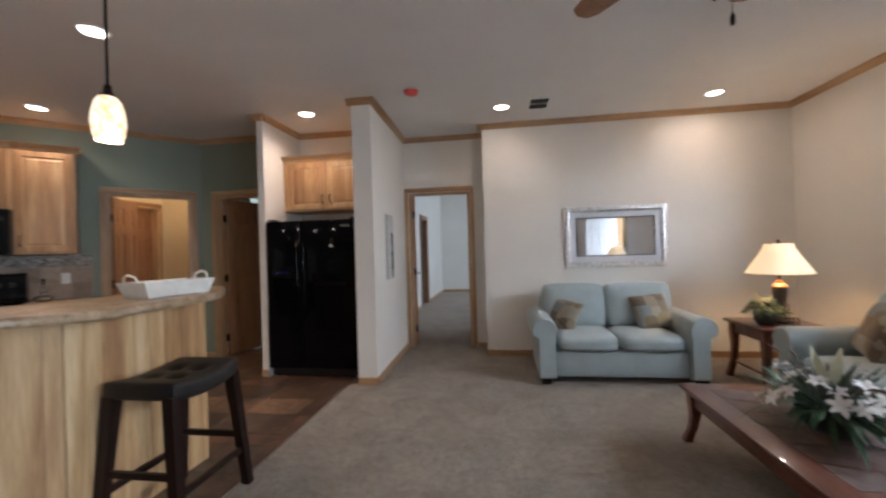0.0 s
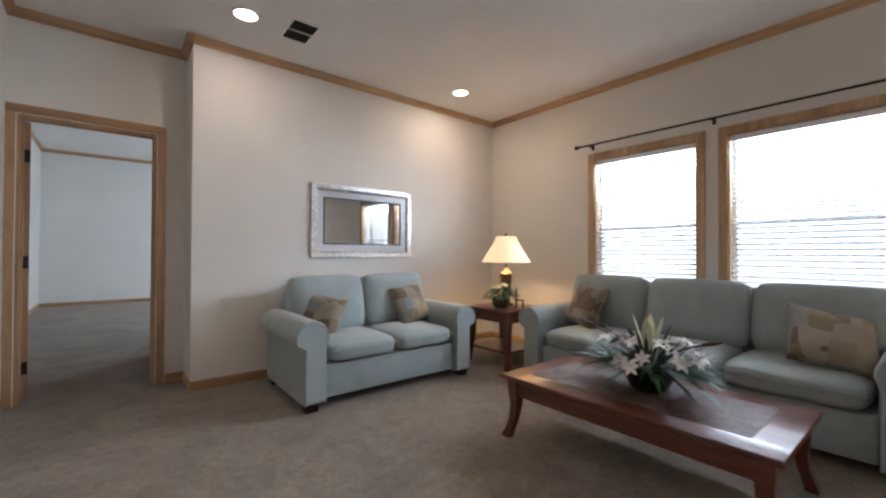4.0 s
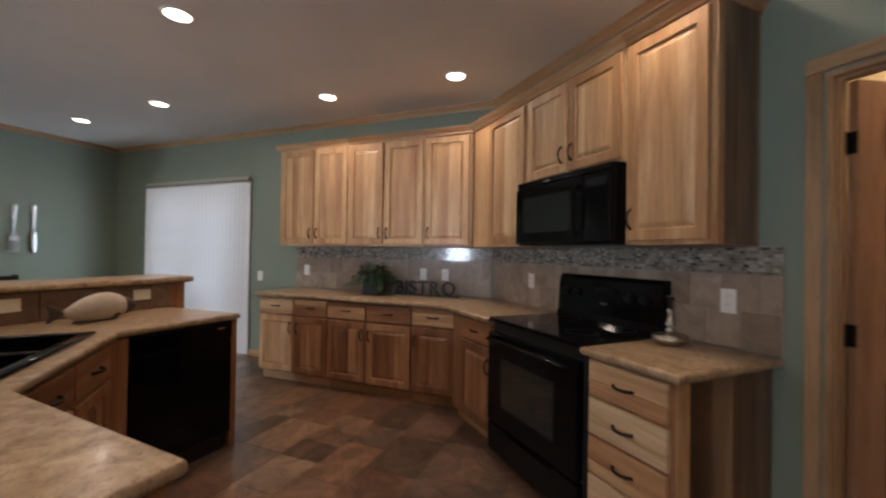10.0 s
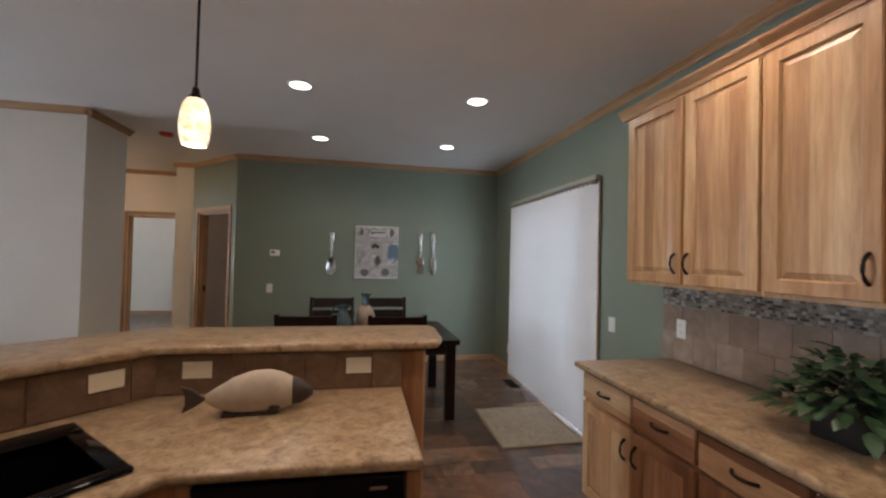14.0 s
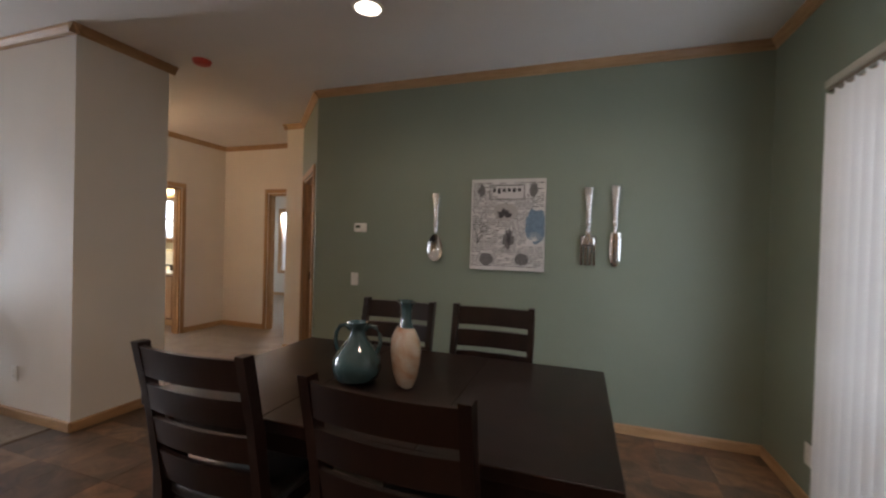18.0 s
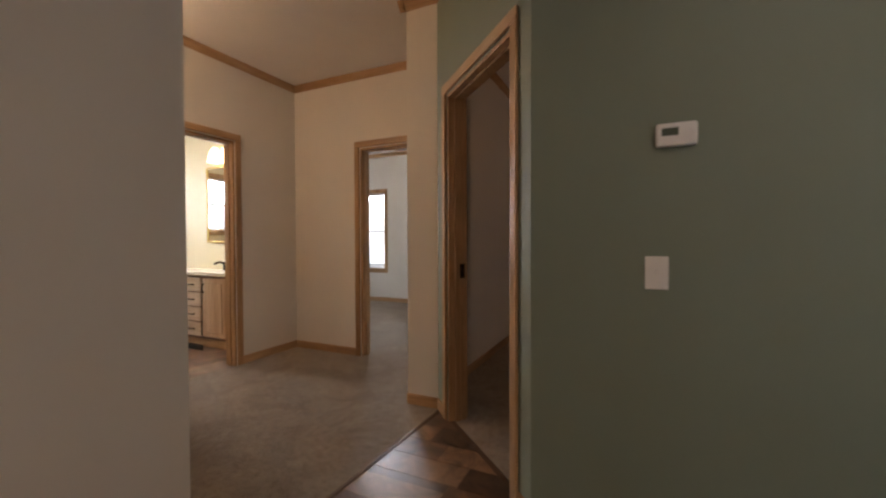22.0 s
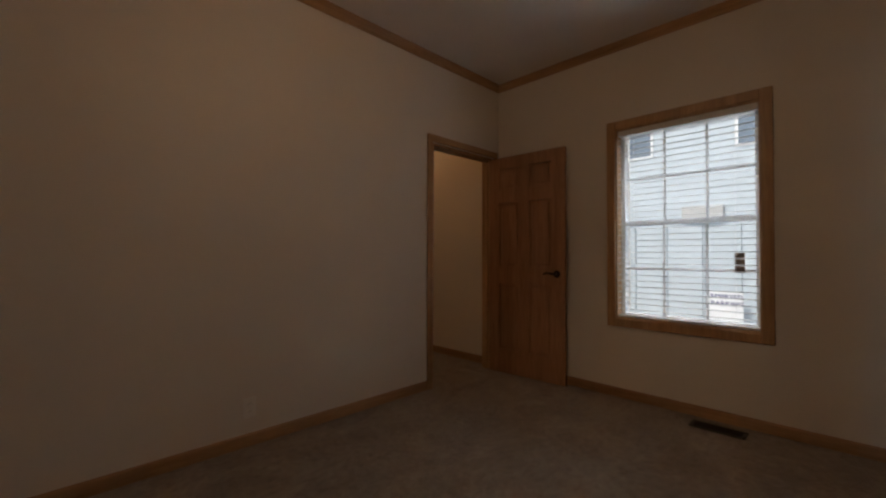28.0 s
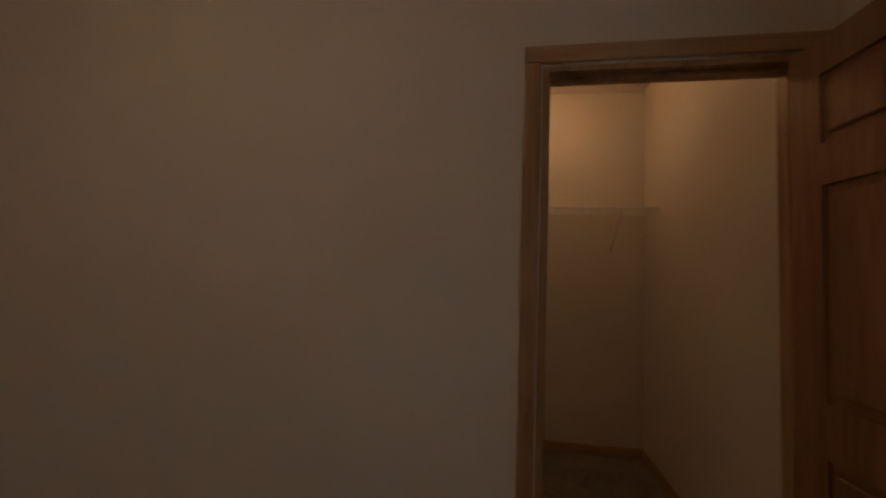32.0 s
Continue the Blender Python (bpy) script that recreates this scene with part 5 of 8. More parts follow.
def settee(m, w, seats, name, label, depth=0.92):
    """A rolled-arm sofa: x along its width, y from front to back."""
    root = thing(name, m, label, "sofa")
    aw = 0.23
    part("base", boxed(aw - 0.02, w - aw + 0.02, 0.055, depth - 0.06, 0.07, 0.30, 0.015, 2), SEAFOAM, root, "", 40)
    for side in (0, 1):
        bm = bmesh.new()
        prof = [(0.055, 0.06), (0.205, 0.06), (0.205, 0.44)]
        for k in range(15):
            a = radians(-22 + 224 * k / 14)
            prof.append((0.105 + 0.118 * math.cos(a), 0.515 + 0.105 * math.sin(a)))
        prof += [(0.055, 0.44)]
        if side:
            prof = [(w - x, z) for x, z in prof]
        ring = []
        for y, k in ((0.012, 0.965), (0.0, 0.93), (0.02, 1.0), (depth * 0.55, 1.0), (depth - 0.10, 0.995), (depth - 0.05, 0.96)):
            cx = 0.12 if not side else w - 0.12
            ring.append([bm.verts.new((cx + (x - cx) * k, y if k != 0.965 else 0.0, 0.32 + (z - 0.32) * k)) for x, z in prof])
        ring = ring[1:]
        n = len(prof)
        for a, b in zip(ring, ring[1:]):
            for k in range(n):
                bm.faces.new([a[k], a[(k + 1) % n], b[(k + 1) % n], b[k]])
        bm.faces.new(ring[0])
        bm.faces.new(ring[-1][::-1])
        arm = part("arm", bm, SEAFOAM, root, "rolled arm", 45)
        bm = bmesh.new()
        cx = 0.105 if not side else w - 0.105
        tube(bm, [(cx + 0.105 * math.cos(radians(a)) * (1 if not side else -1), -0.002, 0.515 + 0.093 * math.sin(radians(a))) for a in range(-20, 205, 15)], 0.006, 6)
        part("piping", bm, SEAFOAM, arm, "", 50)
    bm = bmesh.new()
    cushion(bm, (w / 2, depth - 0.13, 0.46), (w / 2 - 0.12, 0.10, 0.38), 0.08, 0, pose(0, 0, 0, -8), 7)
    part("back_frame", bm, SEAFOAM, root, "", 50)
    inner = w - 2 * aw
    for k in range(seats):
        x0 = aw + inner * k / seats
        x1 = aw + inner * (k + 1) / seats
        bm = bmesh.new()
        cushion(bm, ((x0 + x1) / 2, 0.345, 0.375), ((x1 - x0) / 2 - 0.004, 0.335, 0.085), 0.22, 0, None, 9)
        sc = part("seat_cushion", bm, SEAFOAM, root, "", 60)
        bm = bmesh.new()
        tube(bm, [(x0 + 0.03, 0.013, 0.395), (x0 + 0.012, 0.02, 0.395), ((x0 + x1) / 2, 0.008, 0.395), (x1 - 0.012, 0.02, 0.395), (x1 - 0.03, 0.013, 0.395)], 0.005, 6)
        part("seam", bm, SEAFOAM, sc, "", 50)
    for k in range(seats):
        x0 = aw - 0.09 + (inner + 0.18) * k / seats
        x1 = aw - 0.09 + (inner + 0.18) * (k + 1) / seats
        bm = bmesh.new()
        cushion(bm, ((x0 + x1) / 2, 0.63, 0.655), ((x1 - x0) / 2 - 0.003, 0.12, 0.235), 0.30, 0, pose(0, 0, 0, -13), 9)
        part("back_cushion", bm, SEAFOAM, root, "", 60)
    for x in (0.07, w - 0.15):
        for y in (0.03, depth - 0.14):
            part("foot", boxed(x, x + 0.09, y, y + 0.09, 0.0, 0.062, 0.006), ESPRESSO, root, "dark block foot")
    return root


LS = pose(0.42, 5.99, 0)
settee(LS, 1.58, 2, "loveseat", "seafoam green rolled-arm loveseat against the wall")
SF = pose(2.26, 5.70, 0, 0, 0, -90)
settee(SF, 2.36, 3, "sofa", "seafoam green rolled-arm sofa under the windows")


def throw_pillow(m, c, rot, w=0.21, label="patchwork throw pillow in browns and sand"):
    p = thing("throw_pillow", m @ Matrix.Translation(c) @ rot, label, "pillow", "throw pillows")
    bm = bmesh.new()
    cushion(bm, (0, 0, 0), (w, 0.075, w), 0.62, 0.08, None, 9, 0.75)
    cover = part("cover", bm, PATCH, p, "", 60)
    bm = bmesh.new()
    e = w * 0.965
    tube(bm, [(-e, 0, -e), (0, 0, -e * 0.93), (e, 0, -e), (e * 0.93, 0, 0), (e, 0, e), (0, 0, e * 0.93), (-e, 0, e), (-e * 0.93, 0, 0), (-e, 0, -e)], 0.005, 6)
    part("welt", bm, PATCH, cover, "", 60)


throw_pillow(LS, (0.35, 0.47, 0.575), pose(0, 0, 0, -24, 10, -50), 0.175)
throw_pillow(LS, (1.20, 0.46, 0.61), pose(0, 0, 0, -24, -6, 12), 0.185)
throw_pillow(SF, (0.40, 0.42, 0.63), pose(0, 0, 0, -22, 6, -22), 0.19)
throw_pillow(SF, (1.95, 0.36, 0.60), pose(0, 0, 0, -48, 12, 20), 0.20)

SLATE = plain("slate_inlay", (0.125, 0.078, 0.062), 0.62, 0, 0.0, 0.4, 14.0)


def leg_curve(bm, x, y, z1, sx, sy, r=0.032, flare=0.03):
    """A square cabriole leg from the floor to z1, kicked out towards sx, sy at the foot."""
    rings = []
    for u, k, f in ((0.0, 0.75, 1.0), (0.04, 0.78, 1.0), (0.12, 0.70, 0.75), (0.3, 0.66, 0.2), (0.55, 0.8, -0.12), (0.8, 1.0, -0.05), (1.0, 1.0, 0.0)):
        cx, cy, q = x + sx * flare * f, y + sy * flare * f, r * k
        rings.append([bm.verts.new((cx + a * q, cy + b * q, u * z1)) for a, b in ((-1, -1), (1, -1), (1, 1), (-1, 1))])
    for a, b in zip(rings, rings[1:]):
        for k in range(4):
            bm.faces.new([a[k], a[(k + 1) % 4], b[(k + 1) % 4], b[k]])
    bm.faces.new(rings[0][::-1])
    bm.faces.new(rings[-1])


def low_table(name, m, w, d, h, label, inlay=False, shelf=None):
    root = thing(name, m, label, "table")
    top = part("tabletop", boxed(0, w, 0, d, h - 0.028, h, 0.006, 2), CHERRY, root, "", 40)
    if inlay:
        for k in range(3):
            a = 0.12 + (w - 0.24) * k / 3
            b = 0.12 + (w - 0.24) * (k + 1) / 3
            cx, cy = (a + b) / 2, d / 2
            hx, hy = (b - a) / 2 - 0.004, d / 2 - 0.13
            for poly in (((-1, -1), (0.1, -1), (-0.25, 0.2), (-1, 0.35)), ((0.13, -1), (1, -1), (1, -0.1), (-0.2, 0.2)), ((-1, 0.4), (-0.24, 0.25), (0.1, 1), (-1, 1)), ((-0.17, 0.25), (1, -0.05), (1, 1), (0.14, 1))):
                bm = bmesh.new()
                prism(bm, [(cx + x * hx, cy + y * hy) for x, y in poly], h - 0.004, h + 0.002)
                part("inlay_tile", bm, SLATE, top, "brown slate inlay piece")
    for y0, y1, x0, x1 in ((0.05, 0.072, 0.06, w - 0.06), (d - 0.072, d - 0.05, 0.06, w - 0.06), (0.06, d - 0.06, 0.05, 0.072), (0.06, d - 0.06, w - 0.072, w - 0.05)):
        part("apron", boxed(x0, x1, y0, y1, h - 0.125, h - 0.029, 0.003), CHERRY, root)
    for x, sx in ((0.062, -1), (w - 0.062, 1)):
        for y, sy in ((0.062, -1), (d - 0.062, 1)):
            bm = bmesh.new()
            leg_curve(bm, x, y, h - 0.029, sx, sy)
            part("leg", bm, CHERRY, root, "", 40)
    if shelf:
        part("shelf", boxed(0.05, w - 0.05, 0.05, d - 0.05, shelf - 0.02, shelf, 0.004), CHERRY, root)
    return root


low_table("coffee_table", pose(2.0, 3.70, 0, 0, 0, 90) , 1.31, 0.72, 0.365, "cherry coffee table with slate inlay and curved legs", True)
low_table("end_table", pose(2.26, 5.83, 0), 0.58, 0.60, 0.55, "cherry end table between loveseat and sofa", False, 0.16)
low_table("end_table", pose(2.25, 2.55, 0), 0.60, 0.58, 0.55, "cherry end table at the window end of the sofa", False, 0.16)


def shade_mat():
    m, t, b = nodes_of("linen_shade", 0.9)
    b.inputs["Base Color"].default_value = (0.85, 0.72, 0.52, 1)
    b.inputs["Emission Color"].default_value = (1.0, 0.66, 0.34, 1)
    v = coords(t)
    t.links.new(ramp(t, noise_fac(t, v, 5.0), [(0.2, (0.75, 0.62, 0.43)), (0.8, (0.9, 0.78, 0.58))]), b.inputs["Base Color"])
    b.inputs["Emission Strength"].default_value = 0.75
    return m


SHADE = shade_mat()
URN = plain("bronzed_urn", (0.045, 0.024, 0.016), 0.4, 0.0, 0.1, 0.3, 12.0)
COPPER = plain("copper_collar", (0.45, 0.20, 0.09), 0.3, 0.9, 0.0, 0.1, 30.0)


def table_lamp(x, y, z, power=16):
    root = thing("table_lamp", pose(x, y, z), "lit table lamp with a cream bell shade and dark tapered base", "lamp")
    bm = bmesh.new()
    lathe(bm, [(0.0, 0.0), (0.080, 0.0), (0.080, 0.018), (0.050, 0.03), (0.042, 0.06), (0.046, 0.14), (0.058, 0.28), (0.060, 0.315), (0.0, 0.316)], 24)
    part("base", bm, URN, root, "dark brown tapered base", 50)
    bm = bmesh.new()
    lathe(bm, [(0.060, 0.316), (0.062, 0.325), (0.044, 0.345), (0.030, 0.352), (0.034, 0.365), (0.018, 0.375), (0.0, 0.376)], 24)
    part("collar", bm, COPPER, root, "copper collar", 50)
    bm = bmesh.new()
    tube(bm, [(0, 0, 0.36), (0, 0, 0.72)], 0.006, 8)
    part("stem", bm, BRONZE, root)
    bm = bmesh.new()
    n = 96
    prof = [(0.245, 0.44), (0.235, 0.455), (0.19, 0.53), (0.145, 0.60), (0.11, 0.665), (0.098, 0.70)]
    rings = [[bm.verts.new(((r + (0.004 if k % 2 else -0.003)) * math.cos(2 * math.pi * k / n), (r + (0.004 if k % 2 else -0.003)) * math.sin(2 * math.pi * k / n), z)) for k in range(n)] for r, z in prof]
    for a, b in zip(rings, rings[1:]):
        for k in range(n):
            bm.faces.new([a[k], a[(k + 1) % n], b[(k + 1) % n], b[k]])
    part("shade", bm, SHADE, root, "pleated cream shade", 60)
    bm = bmesh.new()
    lathe(bm, [(0.0, 0.70), (0.012, 0.705), (0.016, 0.72), (0.006, 0.735), (0.0, 0.745)], 12)
    part("finial", bm, BRONZE, root, "", 50)
    bm = bmesh.new()
    bmesh.ops.create_uvsphere(bm, u_segments=14, v_segments=8, radius=0.03, matrix=Matrix.Translation((0, 0, 0.52)))
    part("bulb", bm, MATS.get("bulb_glow") or glow("bulb_glow", (1.0, 0.72, 0.42), 6.0), root, "", 60)
    lamp("lamp_light", "POINT", pose(x, y, z + 0.57), power, (1.0, 0.62, 0.30), soft=0.06)


table_lamp(2.60, 6.16, 0.55)
table_lamp(2.60, 2.74, 0.55, 1.5)

LEAF = plain("dark_leaf", (0.035, 0.075, 0.03), 0.45, 0, 0.1, 0.4, 30.0)
LEAF2 = plain("grey_leaf", (0.055, 0.07, 0.05), 0.55, 0, 0, 0.4, 30.0)
REED = plain("dried_reed", (0.075, 0.05, 0.035), 0.8, 0, 0, 0.3, 40.0)
PETAL = plain("white_petal", (0.78, 0.76, 0.74), 0.6, 0, 0, 0.08, 30.0)
CREAMP = plain("cream_petal", (0.72, 0.70, 0.50), 0.6, 0, 0, 0.1, 30.0)


def leaf_quad(bm, base, d, ln, w, droop, rr):
    """A pointed leaf of six faces from base along d."""
    d = Vector(d).normalized()
    s = d.cross(Vector((0, 0, 1)))
    s = s.normalized() if s.length > 0.05 else Vector((1, 0, 0))
    rows = []
    for u, k in ((0.0, 0.12), (0.3, 0.85), (0.65, 0.8), (1.0, 0.03)):
        p = Vector(base) + d * ln * u + Vector((0, 0, -droop * ln * u * u))
        fold = Vector((0, 0, 0.12 * w * k))
        rows.append([bm.verts.new(p - s * w * k / 2 + fold), bm.verts.new(p), bm.verts.new(p + s * w * k / 2 + fold)])
    for a, b in zip(rows, rows[1:]):
        bm.faces.new([a[0], a[1], b[1], b[0]])
        bm.faces.new([a[1], a[2], b[2], b[1]])


def potted_plant(x, y, z, label, pot, spread, height, n, seed, lsize=0.06, leafmat=None):
    root = thing("potted_plant", pose(x, y, z), label, "plant")
    pot(root)
    rr = random.Random(seed)
    bm = bmesh.new()
    for k in range(n):
        a, e = rr.uniform(0, 2 * math.pi), rr.uniform(0.1, 1.0)
        r = spread * rr.uniform(0.15, 1.0)
        p = Vector((math.cos(a) * r, math.sin(a) * r, 0.10 + height * (1 - (r / spread) ** 1.6) * rr.uniform(0.25, 1.0)))
        d = (math.cos(a) + rr.uniform(-0.5, 0.5), math.sin(a) + rr.uniform(-0.5, 0.5), rr.uniform(-0.3, 0.8))
        leaf_quad(bm, p, d, lsize * rr.uniform(0.7, 1.4), lsize * 0.55 * rr.uniform(0.7, 1.2), rr.uniform(0.1, 0.6), rr)
    part("foliage", bm, leafmat or LEAF, root, "dense dark green leaves", 60)
    bm = bmesh.new()
    for k in range(12):
        a = rr.uniform(0, 2 * math.pi)
        r = spread * rr.uniform(0.3, 0.9)
        tube(bm, [(0, 0, 0.06), (math.cos(a) * r * 0.5, math.sin(a) * r * 0.5, 0.10 + height * 0.5), (math.cos(a) * r, math.sin(a) * r, 0.10 + height * 0.55)], 0.0025, 5)
    part("stems", bm, LEAF2, root)


def square_pot(root):
    bm = bmesh.new()
    prism(bm, [(-0.085, -0.085), (0.085, -0.085), (0.085, 0.085), (-0.085, 0.085)], 0.0, 0.14, 0.004, 1)
    part("pot", bm, BLACKM, root, "square black pot")


def round_pot(root):
    bm = bmesh.new()
    lathe(bm, [(0.0, 0.0), (0.06, 0.0), (0.085, 0.04), (0.09, 0.09), (0.08, 0.11), (0.07, 0.105), (0.0, 0.10)], 20)
    part("pot", bm, URN, root, "dark glazed pot", 50)


potted_plant(2.42, 6.06, 0.55, "leafy green plant in a dark pot beside the lamp", round_pot, 0.15, 0.15, 330, 4, 0.05)


def small_chair(x, y, z):
    """A palm-sized metal chair that stands on the end table."""
    root = thing("chair_ornament", pose(x, y, z, 0, 0, 35), "small dark metal chair ornament on the end table", "ornament")
    part("seat", boxed(-0.04, 0.04, -0.035, 0.035, 0.075, 0.082, 0.002), BRONZE, root)
    for sx in (-1, 1):
        for sy, top in ((-1, 0.075), (1, 0.19)):
            bm = bmesh.new()
            tube(bm, [(sx * 0.036, sy * 0.032, 0.0), (sx * 0.036, sy * 0.032, top)], 0.004, 6)
            part("leg", bm, BRONZE, root)
    for zz in (0.12, 0.15, 0.185):
        bm = bmesh.new()
        tube(bm, [(-0.036, 0.032, zz), (0, 0.036, zz + 0.006), (0.036, 0.032, zz)], 0.004, 6)
        part("back_rail", bm, BRONZE, root)


small_chair(2.54, 5.93, 0.55)
potted_plant(-5.75, 3.19, ZC, "leafy dark green plant in a square black pot", square_pot, 0.21, 0.23, 260, 8, 0.085)


def flowers(x, y, z):
    root = thing("flower_arrangement", pose(x, y, z), "white lily arrangement in a black bowl on the coffee table", "flowers")
    bm = bmesh.new()
    lathe(bm, [(0.0, 0.0), (0.07, 0.0), (0.10, 0.03), (0.13, 0.10), (0.135, 0.13), (0.12, 0.125), (0.0, 0.11)], 24)
    part("bowl", bm, BLACKM, root, "black bowl", 50)
    rr = random.Random(12)
    bm = bmesh.new()
    for k in range(190):
        a = rr.uniform(0, 2 * math.pi)
        e = rr.uniform(0.0, 1.1)
        r = rr.uniform(0.03, 0.13)
        leaf_quad(bm, (math.cos(a) * r, math.sin(a) * r * 1.4, 0.12), (math.cos(a) * math.cos(e), 1.8 * math.sin(a) * math.cos(e), math.sin(e)), rr.uniform(0.12, 0.30), rr.uniform(0.018, 0.04), rr.uniform(0.1, 0.5), rr)
    part("leaves", bm, LEAF, root, "dark green strap leaves", 60)
    bm = bmesh.new()
    for k in range(26):
        a = rr.uniform(0, 2 * math.pi)
        e = rr.uniform(0.5, 1.4)
        leaf_quad(bm, (math.cos(a) * 0.05, math.sin(a) * 0.05, 0.13), (math.cos(a) * math.cos(e), math.sin(a) * math.cos(e), math.sin(e)), rr.uniform(0.18, 0.32), 0.02, 0.15, rr)
    part("grass_tuft", bm, LEAF2, root, "grey-green blades", 60)
    mesh = None
    for k in range(26):
        a = 2 * math.pi * k * 0.382 + rr.uniform(-0.2, 0.2)
        e = rr.uniform(0.1, 1.15)
        r = rr.uniform(0.15, 0.27)
        p = (math.cos(a) * math.cos(e) * r, math.sin(a) * math.cos(e) * r * 1.45, 0.13 + math.sin(e) * r * 0.62)
        if mesh is None:
            bm = bmesh.new()
            for q in range(6):
                b = q * math.pi / 3
                leaf_quad(bm, (0, 0, 0), (math.cos(b), math.sin(b), 0.75), 0.075, 0.034, 0.35 if q % 2 else 0.55, rr)
            first = part("flower", bm, PETAL, root, "white lily bloom", 60)
            mesh = first.data
            ob = first
        else:
            ob = new("flower", mesh)
            ob.parent = root
            ob["label"] = "white lily bloom"
        way = Vector((math.cos(a) * math.cos(e), math.sin(a) * math.cos(e), math.sin(e) + 0.25))
        ob.matrix_local = Matrix.Translation(p) @ way.to_track_quat("Z", "Y").to_matrix().to_4x4() @ Matrix.Rotation(rr.uniform(0, 6), 4, "Z") @ Matrix.Scale(rr.uniform(0.7, 1.05), 4)
    bm = bmesh.new()
    for b in (0.3, 1.9, 3.4, 4.6):
        leaf_quad(bm, (0.02 * math.cos(b), 0.02 * math.sin(b), 0.2), (0.3 * math.cos(b), 0.3 * math.sin(b), 1), 0.20, 0.06, 0.0, rr)
    for b, ln in ((1.3, 0.36), (1.75, 0.40), (4.4, 0.37), (4.9, 0.33), (0.6, 0.30), (3.6, 0.30)):
        stalk = bmesh.new()
        tx, ty = math.cos(b) * 0.5, math.sin(b)
        tube(stalk, [(0, 0.03 * ty, 0.13), (tx * ln * 0.5, ty * ln * 0.5, 0.13 + ln * 0.32), (tx * ln * 0.8, ty * ln * 0.85, 0.13 + ln * 0.45)], [0.003, 0.003, 0.002], 5)
        tube(stalk, [(tx * ln * 0.72, ty * ln * 0.76, 0.13 + ln * 0.42), (tx * ln * 0.8, ty * ln * 0.85, 0.13 + ln * 0.45), (tx * ln * 0.95, ty * ln, 0.13 + ln * 0.49)], [0.006, 0.009, 0.003], 6)
        part("stalk", stalk, REED, root, "dark brown seed stalk", 50)
    part("tall_bloom", bm, CREAMP, root, "tall cream bloom", 60)


flowers(1.68, 4.33, 0.367)


def silver_mirror():
    m = frame_of(*PLAN["proud"]) @ Matrix.Translation((0.89 + 0.045, 0, 1.035))
    root = thing("wall_mirror", m, "landscape mirror with a pale border in a worn silver frame", "mirror")
    w, h = 1.11, 0.695
    bm = bmesh.new()
    slope_frame(bm, 0, w, 0, h, -0.032, 0.062, 0.03, 0.02)
    part("frame", bm, plain("silver_leaf", (0.62, 0.60, 0.58), 0.3, 0.85, 0.0, 0.35, 26.0), root, "distressed silver-leaf frame")
    bm = bmesh.new()
    slope_frame(bm, 0.05, w - 0.05, 0.05, h - 0.05, -0.012, 0.076, 0.008, 0.003)
    part("border", bm, plain("frosted_border", (0.62, 0.63, 0.67), 0.3, 0.0, 0.9, 0.03), root, "pale glossy border")
    bm = bmesh.new()
    slope_frame(bm, 0.125, w - 0.125, 0.125, h - 0.125, -0.015, 0.012, 0.005, 0.003)
    part("liner", bm, BLACKM, root, "thin dark liner")
    mg, t, b = nodes_of("aged_mirror", 0.03, 1.0)
    t.links.new(ramp(t, noise_fac(t, coords(t), 4.0, 3.0), [(0.3, (0.60, 0.61, 0.62)), (0.7, (0.66, 0.67, 0.68))]), b.inputs["Base Color"])
    part("mirror_glass", boxed(0.132, w - 0.132, -0.0105, -0.0045, 0.132, h - 0.132), mg, root)


silver_mirror()


def passage_art():
    m = frame_of(*PLAN["column_side"]) @ Matrix.Translation((0.43, 0, 0.985))
    root = thing("wall_art", m, "narrow grey canvas with a dark metal branch", "wall art")
    part("canvas", boxed(0, 0.25, -0.03, -0.001, 0, 0.70, 0.003), plain("grey_canvas", (0.50, 0.49, 0.46), 0.8, 0, 0, 0.15, 10.0), root, "pale grey canvas")
    bm = bmesh.new()
    rr = random.Random(6)
    tube(bm, [(0.16, -0.032, 0.02), (0.15, -0.033, 0.15), (0.17, -0.034, 0.28), (0.15, -0.033, 0.40), (0.16, -0.032, 0.50)], [0.007, 0.006, 0.005, 0.004, 0.003], 6)
    for k in range(26):
        z = rr.uniform(0.06, 0.48)
        leaf_quad(bm, (0.16 + rr.uniform(-0.01, 0.01), -0.0325, z), (rr.choice((-1, 1)), rr.uniform(-0.05, 0), rr.uniform(0.3, 1.2)), 0.055, 0.018, 0.05, rr)
    part("branch", bm, BRONZE, root, "dark metal branch")


passage_art()


